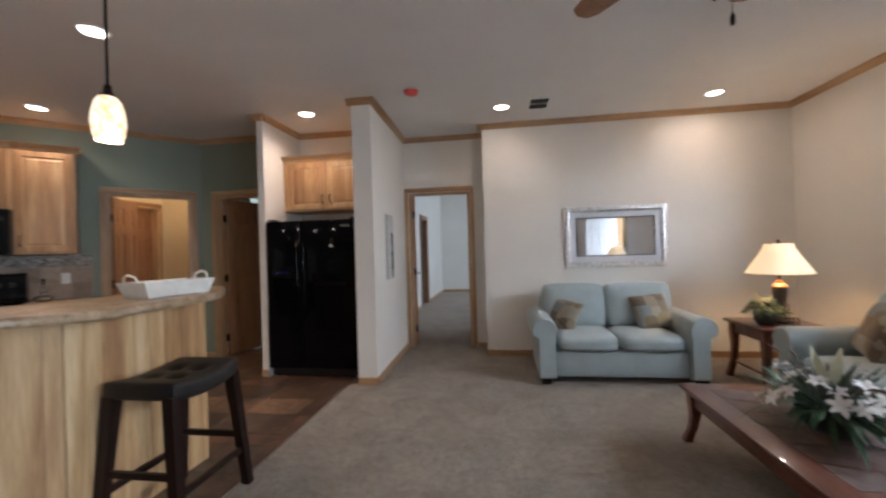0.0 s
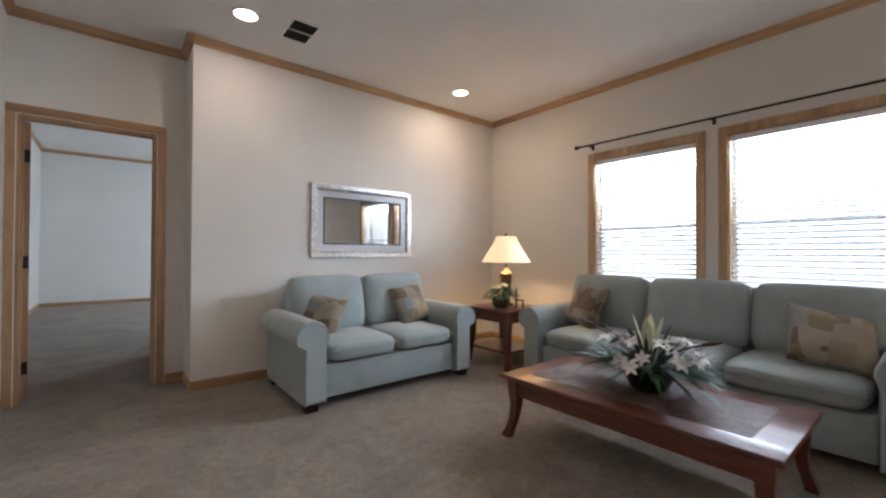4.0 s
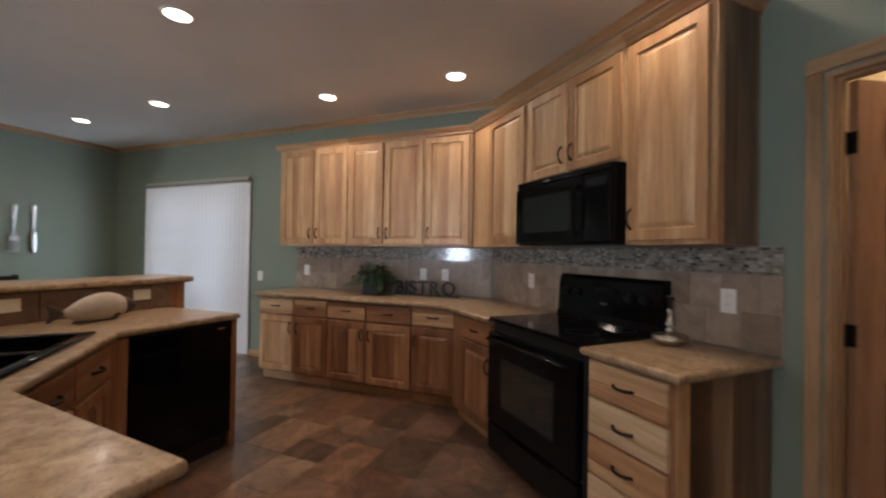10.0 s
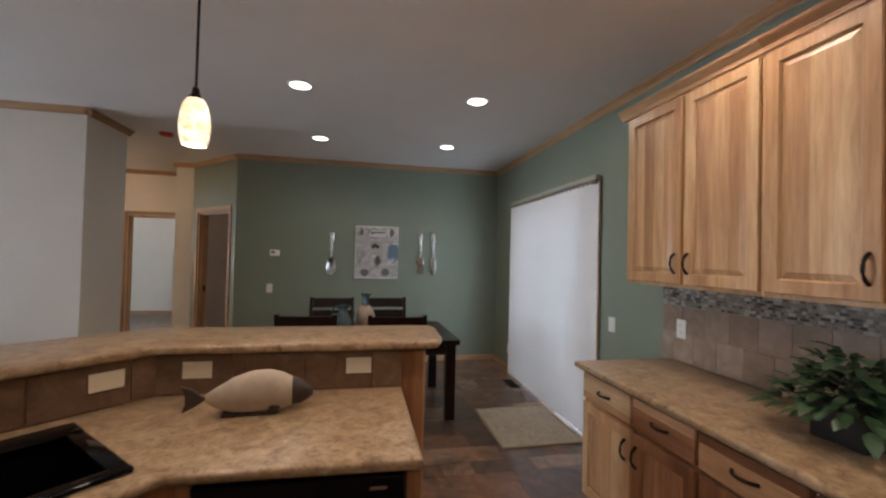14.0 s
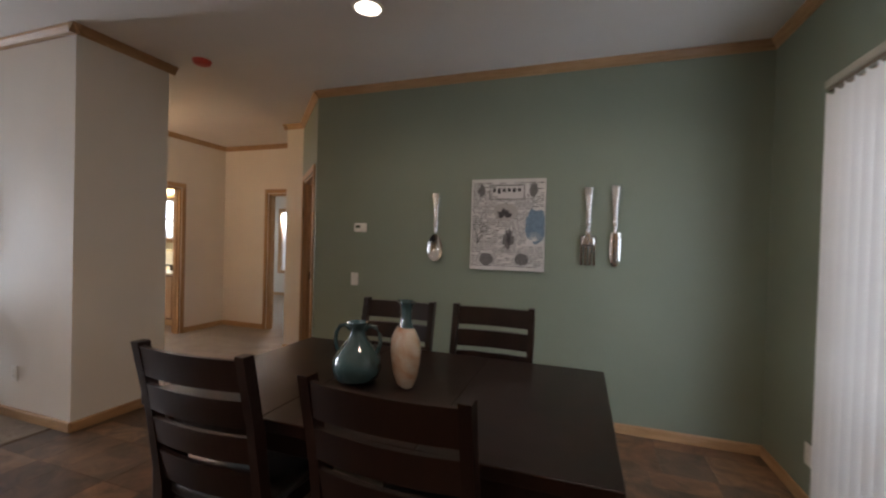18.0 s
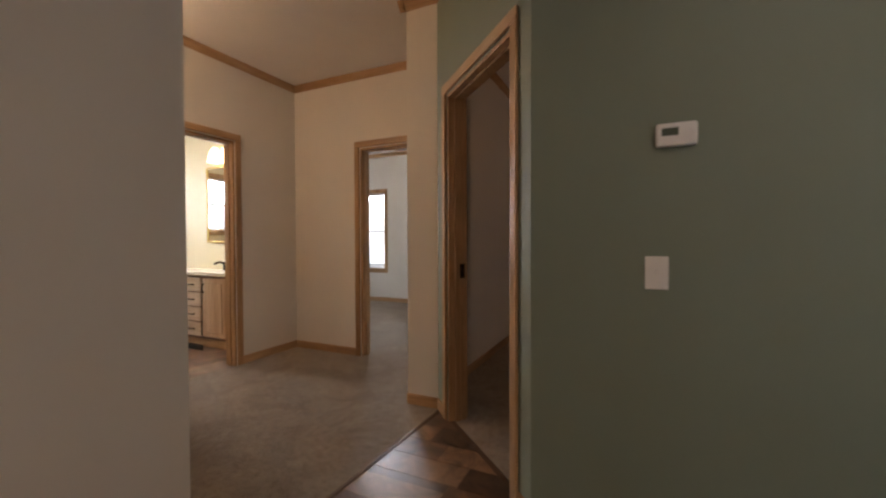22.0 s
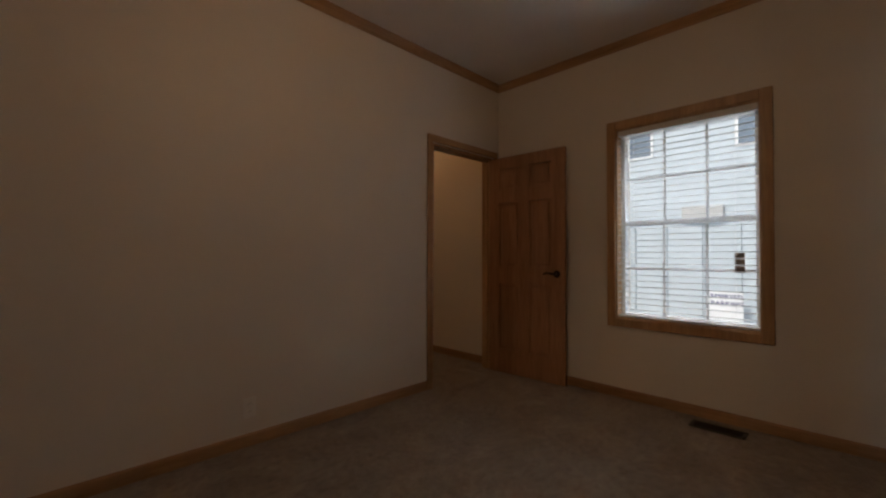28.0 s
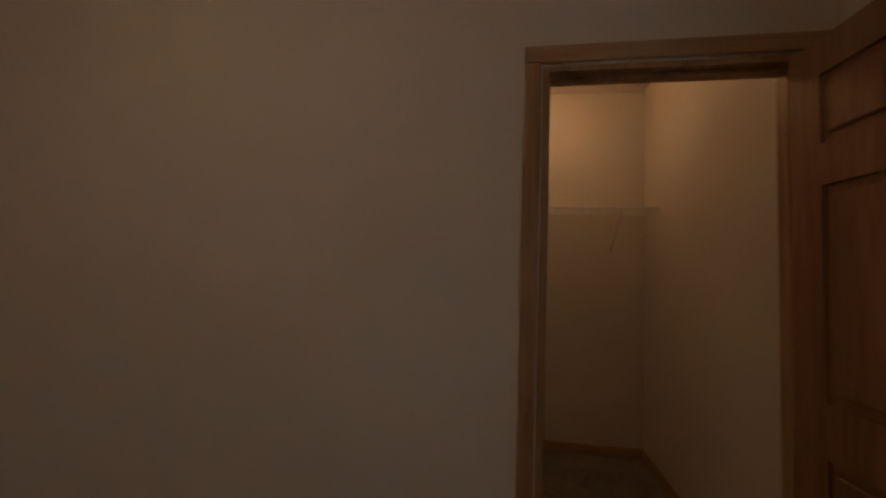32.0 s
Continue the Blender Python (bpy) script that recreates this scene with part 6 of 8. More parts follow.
def stool():
    root = thing("bar_stool", pose(-1.515, 4.02, 0), "backless black leather saddle stool with espresso legs", "stool")
    bm = bmesh.new()
    cushion(bm, (0, 0, 0.655), (0.195, 0.24, 0.05), 0.12, 0, None, 22, 0.5)
    for v in bm.verts:
        v.co.z += 0.03 * (v.co.y / 0.24) ** 2 - 0.008
        if v.co.z > 0.66:
            for bx in (-0.065, 0.065):
                for by in (-0.075, 0.075):
                    q = math.hypot(v.co.x - bx, v.co.y - by)
                    v.co.z -= 0.03 * math.exp(-(q / 0.036) ** 2)
    seat = part("seat", bm, plain("black_leather", (0.008, 0.0065, 0.006), 0.5, 0, 0.0, 0.3, 60.0), root, "tufted black leather saddle seat", 60)
    for bx in (-0.065, 0.065):
        for by in (-0.075, 0.075):
            bm = bmesh.new()
            lathe(bm, [(0.0, 0.676), (0.010, 0.674), (0.013, 0.668)], 10, bx, by)
            part("tuft_button", bm, MATS["black_leather"], seat)
    for sx in (-1, 1):
        for sy in (-1, 1):
            bm = bmesh.new()
            a = [bm.verts.new((sx * (0.175 + o) + p * 0.022, sy * (0.205 + o * 1.2) + q * 0.022, z)) for z, o in ((0.0, 0.035),) for p, q in ((-1, -1), (1, -1), (1, 1), (-1, 1))]
            b = [bm.verts.new((sx * 0.155 + p * 0.028, sy * 0.205 + q * 0.028, 0.648)) for p, q in ((-1, -1), (1, -1), (1, 1), (-1, 1))]
            for k in range(4):
                bm.faces.new([a[k], a[(k + 1) % 4], b[(k + 1) % 4], b[k]])
            bm.faces.new(a[::-1])
            bm.faces.new(b)
            part("leg", bm, ESPRESSO, root)
    for z, x, y0, y1 in ((0.20, -0.19, -0.225, 0.225), (0.20, 0.19, -0.225, 0.225)):
        part("stretcher", boxed(x - 0.012, x + 0.012, y0, y1, z - 0.016, z + 0.016, 0.003), ESPRESSO, root)
    for y in (-0.222, 0.222):
        part("stretcher", boxed(-0.17, 0.17, y - 0.012, y + 0.012, 0.27, 0.302, 0.003), ESPRESSO, root)


stool()


def bread_basket():
    root = thing("serving_tray", pose(-1.53, 4.0, ZB + 0.001, 0, 0, 78), "white wooden tray with two handles on the bar", "tray")
    m = plain("white_wash", (0.72, 0.69, 0.62), 0.6, 0, 0, 0.12, 25.0)
    bm = bmesh.new()
    lo = [bm.verts.new((x * 0.155, y * 0.085, 0.0)) for x, y in ((-1, -1), (1, -1), (1, 1), (-1, 1))]
    hi = [bm.verts.new((x * 0.185, y * 0.105, 0.075)) for x, y in ((-1, -1), (1, -1), (1, 1), (-1, 1))]
    h2 = [bm.verts.new((x * 0.175, y * 0.095, 0.075)) for x, y in ((-1, -1), (1, -1), (1, 1), (-1, 1))]
    l2 = [bm.verts.new((x * 0.147, y * 0.077, 0.008)) for x, y in ((-1, -1), (1, -1), (1, 1), (-1, 1))]
    for a, b in ((lo, hi), (hi, h2), (h2, l2)):
        for k in range(4):
            bm.faces.new([a[k], a[(k + 1) % 4], b[(k + 1) % 4], b[k]])
    bm.faces.new(lo[::-1])
    bm.faces.new(l2)
    part("tray_body", bm, m, root, "white-washed flared tray")
    for s in (-1, 1):
        bm = bmesh.new()
        tube(bm, [(s * 0.178, -0.05, 0.07), (s * 0.185, -0.04, 0.10), (s * 0.188, 0.0, 0.112), (s * 0.185, 0.04, 0.10), (s * 0.178, 0.05, 0.07)], 0.006, 8)
        part("handle", bm, m, root, "", 50)


bread_basket()

# ---- counter things ----


def letters(text, size, depth, material, parent, m, name="letter", gap=None):
    """Raised letters, one mesh each, standing on the local x axis and facing local -y."""
    x = 0.0
    for ch in text:
        if ch == " ":
            x += size * 0.35
            continue
        cu = bpy.data.curves.new(name, "FONT")
        cu.body, cu.size, cu.extrude, cu.offset = ch, size, depth / 2, size * 0.018
        tmp = new("tmp", cu)
        bpy.context.view_layer.update()
        me = bpy.data.meshes.new_from_object(tmp.evaluated_get(bpy.context.evaluated_depsgraph_get()))
        bpy.data.objects.remove(tmp)
        w = max((v.co.x for v in me.vertices), default=0) - min((v.co.x for v in me.vertices), default=0)
        x0 = min((v.co.x for v in me.vertices), default=0)
        me.materials.clear()
        me.materials.append(material)
        ob = new(name, me)
        ob.parent = parent
        ob.matrix_local = m @ Matrix.Translation((x - x0, 0, 0)) @ Matrix.Rotation(radians(90), 4, "X")
        x += w + (gap if gap is not None else size * 0.12)
    return x


def bistro():
    root = thing("word_sign", KW @ Matrix.Translation((3.36 + W0, -0.155, ZC)), "dark freestanding word sign reading BISTRO", "sign")
    part("base", boxed(0, 0.70, -0.03, 0.03, 0.0005, 0.016, 0.003), BLACKM, root)
    letters("BISTRO", 0.185, 0.022, BLACKM, root, Matrix.Translation((0.02, 0, 0.016)), gap=0.017)


bistro()


def decanter():
    root = thing("oil_bottle", KD @ Matrix.Translation((2.00, -0.215, ZC)), "squat silver bottle with a tall neck and dark stopper", "bottle")
    bm = bmesh.new()
    lathe(bm, [(0.0, 0.0), (0.055, 0.0), (0.078, 0.014), (0.084, 0.032), (0.074, 0.050), (0.040, 0.060), (0.022, 0.066), (0.0, 0.067)], 28)
    part("bottle_body", bm, plain("antique_silver", (0.50, 0.45, 0.37), 0.22, 0.95), root, "round silver body", 50)
    bm = bmesh.new()
    lathe(bm, [(0.022, 0.066), (0.016, 0.080), (0.023, 0.096), (0.014, 0.112), (0.013, 0.150), (0.019, 0.160), (0.013, 0.170), (0.0, 0.171)], 20)
    part("neck", bm, plain("bright_neck", (0.72, 0.70, 0.66), 0.12, 0.9), root, "bright ringed neck", 50)
    bm = bmesh.new()
    lathe(bm, [(0.012, 0.170), (0.013, 0.205), (0.020, 0.222), (0.018, 0.232), (0.0, 0.234)], 16)
    part("stopper", bm, BRONZE, root, "dark stopper", 50)


decanter()


def fish_figure():
    root = thing("fish_figure", pose(-3.64, 2.63, ZC, 0, 0, 186), "carved wooden fish with dark head and tail", "figurine")
    pale = plain("limed_wood", (0.40, 0.33, 0.25), 0.55, 0, 0, 0.15, 16.0)
    dark = plain("burnt_wood", (0.035, 0.024, 0.019), 0.45, 0, 0.1, 0.2, 20.0)

    def shell(stations, n=20):
        """A closed skin through stations (x, bottom, top, half width)."""
        bm = bmesh.new()
        rings = []
        for x, lo, hi, w in stations:
            rings.append([bm.verts.new((x, w * math.cos(2 * math.pi * k / n), (lo + hi) / 2 + (hi - lo) / 2 * math.sin(2 * math.pi * k / n))) for k in range(n)])
        for a, b in zip(rings, rings[1:]):
            for k in range(n):
                bm.faces.new([a[k], a[(k + 1) % n], b[(k + 1) % n], b[k]])
        bm.faces.new(rings[0][::-1])
        bm.faces.new(rings[-1])
        return bm

    part("body", shell([(-0.155, 0.055, 0.085, 0.014), (-0.12, 0.03, 0.108, 0.026), (-0.06, 0.010, 0.143, 0.042), (0.0, 0.004, 0.163, 0.05), (0.06, 0.004, 0.166, 0.052), (0.11, 0.010, 0.152, 0.049), (0.145, 0.022, 0.132, 0.043)]), pale, root, "pale limed wood body", 60)
    part("head", shell([(0.146, 0.022, 0.132, 0.043), (0.175, 0.026, 0.122, 0.039), (0.205, 0.040, 0.103, 0.028), (0.224, 0.056, 0.084, 0.013)]), dark, root, "dark burnt wood head", 60)
    bm = bmesh.new()
    prism(bm, [(-0.153, 0.066), (-0.20, 0.105), (-0.235, 0.118), (-0.222, 0.078), (-0.222, 0.055), (-0.232, 0.022), (-0.19, 0.042)], -0.009, 0.009, 0.004, 2)
    tail = part("tail", bm, dark, root, "dark forked tail", 50)
    tail.matrix_local = pose(0, 0, 0, 90)
    for s in (-1, 1):
        for x, z, ln in ((0.085, 0.032, 0.042), (0.075, 0.0125, 0.05)):
            bm = bmesh.new()
            lathe(bm, [(0.0, -0.006), (0.6, -0.004), (1.0, 0.0), (0.6, 0.004), (0.0, 0.006)], 16, 0, 0, ln / 2, 0.012)
            fin = part("fin", bm, dark, root, "small dark fin", 60)
            fin.matrix_local = pose(x, s * (0.05 if z > 0.02 else 0.038), z, 70 * s, 0, 0)
    part("stand", boxed(-0.10, 0.07, -0.03, 0.03, 0.0, 0.012, 0.003), dark, root, "thin dark stand")


fish_figure()

# ---- dining ----
def dining_table():
    root = thing("dining_table", pose(-4.945, -0.375, 0), "large espresso dining table with square legs", "table")
    w, d, h = 1.77, 1.08, 0.735
    for k in range(3):
        part("tabletop_board", boxed(k * w / 3 + 0.0008, (k + 1) * w / 3 - 0.0008, 0, d, h - 0.045, h, 0.004, 2), ESPRESSO, root)
    for x0, x1, y0, y1 in ((0.08, w - 0.08, 0.05, 0.075), (0.08, w - 0.08, d - 0.075, d - 0.05), (0.05, 0.075, 0.08, d - 0.08), (w - 0.075, w - 0.05, 0.08, d - 0.08)):
        part("apron", boxed(x0, x1, y0, y1, h - 0.14, h - 0.046, 0.003), ESPRESSO, root)
    for x in (0.03, w - 0.12):
        for y in (0.03, d - 0.12):
            part("leg", boxed(x, x + 0.09, y, y + 0.09, 0.0, h - 0.046, 0.006, 2), ESPRESSO, root)


dining_table()
SEATP = plain("black_vinyl_seat", (0.02, 0.018, 0.017), 0.35, 0, 0.1, 0.2, 40.0)


def dining_chair():
    """A ladder-back chair: x across, y towards the back."""
    root = thing("dining_chair", pose(0, 0, 0), "espresso ladder-back dining chair with a black seat", "chair", "chairs round the dining table")
    w, d = 0.43, 0.43
    bm = bmesh.new()
    cushion(bm, (0, 0, 0.44), (w / 2, d / 2, 0.03), 0.15, 0, None, 7, 0.5)
    part("seat", bm, SEATP, root, "padded black vinyl seat", 60)
    for x0, x1, y0, y1 in ((-w / 2 + 0.03, w / 2 - 0.03, -d / 2 + 0.01, -d / 2 + 0.03), (-w / 2 + 0.03, w / 2 - 0.03, d / 2 - 0.03, d / 2 - 0.01), (-w / 2 + 0.01, -w / 2 + 0.03, -d / 2 + 0.02, d / 2 - 0.02), (w / 2 - 0.03, w / 2 - 0.01, -d / 2 + 0.02, d / 2 - 0.02)):
        part("seat_rail", boxed(x0, x1, y0, y1, 0.355, 0.412, 0.003), ESPRESSO, root)
    for s in (-1, 1):
        part("front_leg", boxed(s * (w / 2 - 0.021) - 0.02, s * (w / 2 - 0.021) + 0.02, -d / 2, -d / 2 + 0.04, 0.0, 0.41, 0.003), ESPRESSO, root)
        bm = bmesh.new()
        prof = [(d / 2 + 0.03, 0.0), (d / 2 - 0.005, 0.30), (d / 2 - 0.005, 0.46), (d / 2 + 0.035, 0.74), (d / 2 + 0.09, 1.0)]
        rings = [[bm.verts.new((s * (w / 2 + 0.012) + a * 0.017, y + b * 0.022, z)) for a, b in ((-1, -1), (1, -1), (1, 1), (-1, 1))] for y, z in prof]
        for a, b in zip(rings, rings[1:]):
            for k in range(4):
                bm.faces.new([a[k], a[(k + 1) % 4], b[(k + 1) % 4], b[k]])
        bm.faces.new(rings[0][::-1])
        bm.faces.new(rings[-1])
        part("back_post", bm, ESPRESSO, root, "", 50)
        part("stretcher", boxed(s * (w / 2 - 0.02) - 0.01, s * (w / 2 - 0.02) + 0.01, -d / 2 + 0.03, d / 2 + 0.005, 0.14, 0.17, 0.002), ESPRESSO, root)
    for z0, z1 in ((0.49, 0.60), (0.63, 0.725), (0.755, 0.85), (0.88, 0.985)):
        bm = bmesh.new()
        n = 8
        cols = []
        for k in range(n + 1):
            u = k / n * 2 - 1
            x = u * w / 2
            col = []
            for z in (z0, z1):
                yb = d / 2 - 0.005 + max(0, (z - 0.46)) * 0.19 + 0.022 * (1 - u * u)
                col += [bm.verts.new((x, yb - 0.009, z)), bm.verts.new((x, yb + 0.009, z))]
            cols.append(col)
        for a, b in zip(cols, cols[1:]):
            for q in ((0, 1), (1, 3), (3, 2), (2, 0)):
                bm.faces.new([a[q[0]], a[q[1]], b[q[1]], b[q[0]]])
        for c, r in ((cols[0], 1), (cols[-1], -1)):
            bm.faces.new([c[0], c[1], c[3], c[2]][::r])
        part("back_slat", bm, ESPRESSO, root, "", 40)
    return root


ch = dining_chair()
ch.matrix_basis = pose(-3.615, 0.55, 0)
copy_thing(ch, pose(-4.36, 0.62, 0, 0, 0, -2))
copy_thing(ch, pose(-3.727, -0.215, 0, 0, 0, 180))
copy_thing(ch, pose(-4.335, -0.245, 0, 0, 0, 181))


def glaze(name, a, b2, c):
    m, t, b = nodes_of(name, 0.12, 0.0, 0.6)
    v = coords(t, (1, 1, 1))
    f = noise_fac(t, v, 7.0, 5.0, 0.6, 0.8)
    g = t.nodes.new("ShaderNodeTexCoord")
    t.links.new(ramp(t, f, [(0.3, a), (0.55, b2), (0.75, c)]), b.inputs["Base Color"])
    return m


TEAL = glaze("teal_glaze", (0.018, 0.038, 0.043), (0.042, 0.085, 0.092), (0.15, 0.20, 0.20))
SAND = glaze("sand_glaze", (0.34, 0.16, 0.07), (0.43, 0.355, 0.27), (0.50, 0.46, 0.40))


def vases():
    root = thing("vase", pose(-3.88, 0.245, 0.736, 0, 0, 12), "teal glazed jug with two looped handles", "vase")
    bm = bmesh.new()
    lathe(bm, [(0.0, 0.0), (0.062, 0.0), (0.096, 0.022), (0.110, 0.065), (0.103, 0.11), (0.075, 0.155), (0.046, 0.19), (0.034, 0.22), (0.033, 0.242), (0.046, 0.262), (0.044, 0.268), (0.034, 0.262), (0.026, 0.235), (0.0, 0.215)], 36)
    part("body", bm, TEAL, root, "round teal body", 60)
    for s in (-1, 1):
        bm = bmesh.new()
        tube(bm, [(s * 0.032, 0, 0.232), (s * 0.055, 0, 0.252), (s * 0.082, 0, 0.246), (s * 0.101, 0, 0.215), (s * 0.104, 0, 0.175), (s * 0.092, 0, 0.135)], [0.011, 0.0105, 0.010, 0.0095, 0.0095, 0.011], 10)
        part("handle", bm, TEAL, root, "looped handle", 60)
    root = thing("vase", pose(-4.095, 0.205, 0.736, 0, 0, -43.6), "tall flattened vase, sand glaze below a teal neck", "vase")
    bm = bmesh.new()
    lathe(bm, [(0.0, 0.0), (0.050, 0.0), (0.060, 0.01), (0.080, 0.06), (0.092, 0.12), (0.094, 0.165), (0.086, 0.205), (0.066, 0.238), (0.047, 0.258)], 36, 0, 0, 1.2, 0.62)
    part("body", bm, SAND, root, "sand-coloured flattened body", 60)
    bm = bmesh.new()
    lathe(bm, [(0.047, 0.258), (0.037, 0.278), (0.033, 0.305), (0.035, 0.335), (0.042, 0.355), (0.056, 0.366), (0.055, 0.370), (0.036, 0.360), (0.025, 0.33), (0.0, 0.30)], 36, 0, 0, 1.1, 0.66)
    part("neck", bm, TEAL, root, "teal neck", 60)


vases()
GW = frame_of(*PLAN["green"])


def gx(x):
    return -2.42 - x


def thermostat():
    root = thing("thermostat", GW @ Matrix.Translation((gx(-2.915), 0, 1.49)), "white thermostat with a grey display", "thermostat")
    part("housing", boxed(-0.062, 0.062, -0.028, 0.0, -0.04, 0.04, 0.010, 3), WHITE, root, "", 40)
    part("display", boxed(-0.044, 0.006, -0.0295, -0.0278, -0.004, 0.022), plain("lcd_grey", (0.10, 0.12, 0.09), 0.2), root, "grey display")
    for k in (0, 1):
        part("button", boxed(0.022 + k * 0.017, 0.033 + k * 0.017, -0.030, -0.0278, 0.004, 0.015, 0.001), WHITE, root)


thermostat()
plate(GW, gx(-2.86), 1.02, "toggle", "white light switch on the sage wall", 0.074, 0.0005)
plate(GW, gx(-3.57), 0.31, "outlet", "white outlet plate low on the sage wall", 0.072, 0.0005)


def ridge(bm, outline, depth):
    """A long piece with a raised spine down its middle; outline is (left, right, z)."""
    rings = []
    for x0, x1, z in outline:
        c, w = (x0 + x1) / 2, (x1 - x0) / 2
        rings.append([bm.verts.new((c + w * u, -0.004 - depth * v * min(1.0, w / 0.02), z)) for u, v in ((-1, 0), (-0.55, 0.85), (0, 1), (0.55, 0.85), (1, 0), (0, -0.5))])
    for a, b in zip(rings, rings[1:]):
        for k in range(6):
            bm.faces.new([a[k], a[(k + 1) % 6], b[(k + 1) % 6], b[k]])
    bm.faces.new(rings[0][::-1])
    bm.faces.new(rings[-1])
    bmesh.ops.recalc_face_normals(bm, faces=bm.faces[:])


def cutlery(kind, x, z0, z1, label):
    root = thing("wall_" + kind, GW @ Matrix.Translation((gx(x), -0.03, z0)), label, "wall decor", "giant wall cutlery")
    h = z1 - z0
    bm = bmesh.new()
    hz = 0.42 * h
    prof = [(0.014, hz), (0.012, hz + 0.05), (0.022, hz + 0.07), (0.016, hz + 0.10), (0.020, hz + 0.2), (0.034, h - 0.03), (0.030, h - 0.005), (0.0, h)]
    ridge(bm, [(-w, w, z) for w, z in prof], 0.011)
    part("handle", bm, CUTLERY, root, "ornate silver handle", 40)
    for zz in (hz + 0.06, h - 0.06, h - 0.10):
        part("ornament", boxed(-0.02, 0.02, -0.012, -0.007, zz - 0.006, zz + 0.006, 0.002), CUTLERY, root)
    bm = bmesh.new()
    if kind == "spoon":
        n, rows = 24, 6
        pts = []
        for r in range(rows + 1):
            q = r / rows
            pts.append([bm.verts.new((0.068 * q * math.cos(2 * math.pi * k / n) * (1 - 0.12 * math.sin(2 * math.pi * k / n)), 0.022 - 0.03 * q * q, 0.115 + 0.115 * q * math.sin(2 * math.pi * k / n))) for k in range(n)] if r else [bm.verts.new((0, 0.022, 0.115))])
        for a2, b2 in zip(pts, pts[1:]):
            for k in range(n):
                if len(a2) == 1:
                    bm.faces.new([a2[0], b2[k], b2[(k + 1) % n]])
                else:
                    bm.faces.new([a2[k], a2[(k + 1) % n], b2[(k + 1) % n], b2[k]])
        part("bowl", bm, CUTLERY, root, "hammered silver bowl", 60)
    elif kind == "fork":
        box(bm, -0.055, 0.055, -0.006, 0.004, 0.14, 0.225, 0.018, 3)
        box(bm, -0.02, 0.02, -0.006, 0.004, 0.2, hz + 0.02, 0.004)
        part("fork_head", bm, CUTLERY, root, "silver fork head")
        for k in range(4):
            x0 = -0.055 + k * 0.0305
            part("tine", boxed(x0, x0 + 0.0185, -0.005, 0.003, 0.0, 0.15, 0.003), CUTLERY, root)
    else:
        ridge(bm, [(-0.030, 0.036, hz), (-0.036, 0.038, 0.20), (-0.038, 0.038, 0.09), (-0.030, 0.030, 0.03), (-0.012, 0.014, 0.004), (0.0, 0.002, 0.0)], 0.007)
        part("blade", bm, CUTLERY, root, "silver knife blade")
    part("wall_pin", boxed(-0.006, 0.006, 0.0, 0.03, h * 0.6, h * 0.6 + 0.012), BRONZE, root)


cutlery("spoon", -3.645, 1.215, 1.79, "giant polished silver spoon hung on the wall")
cutlery("fork", -4.863, 1.23, 1.82, "giant polished silver fork hung on the wall")
cutlery("knife", -5.05, 1.225, 1.83, "giant polished silver knife hung on the wall")


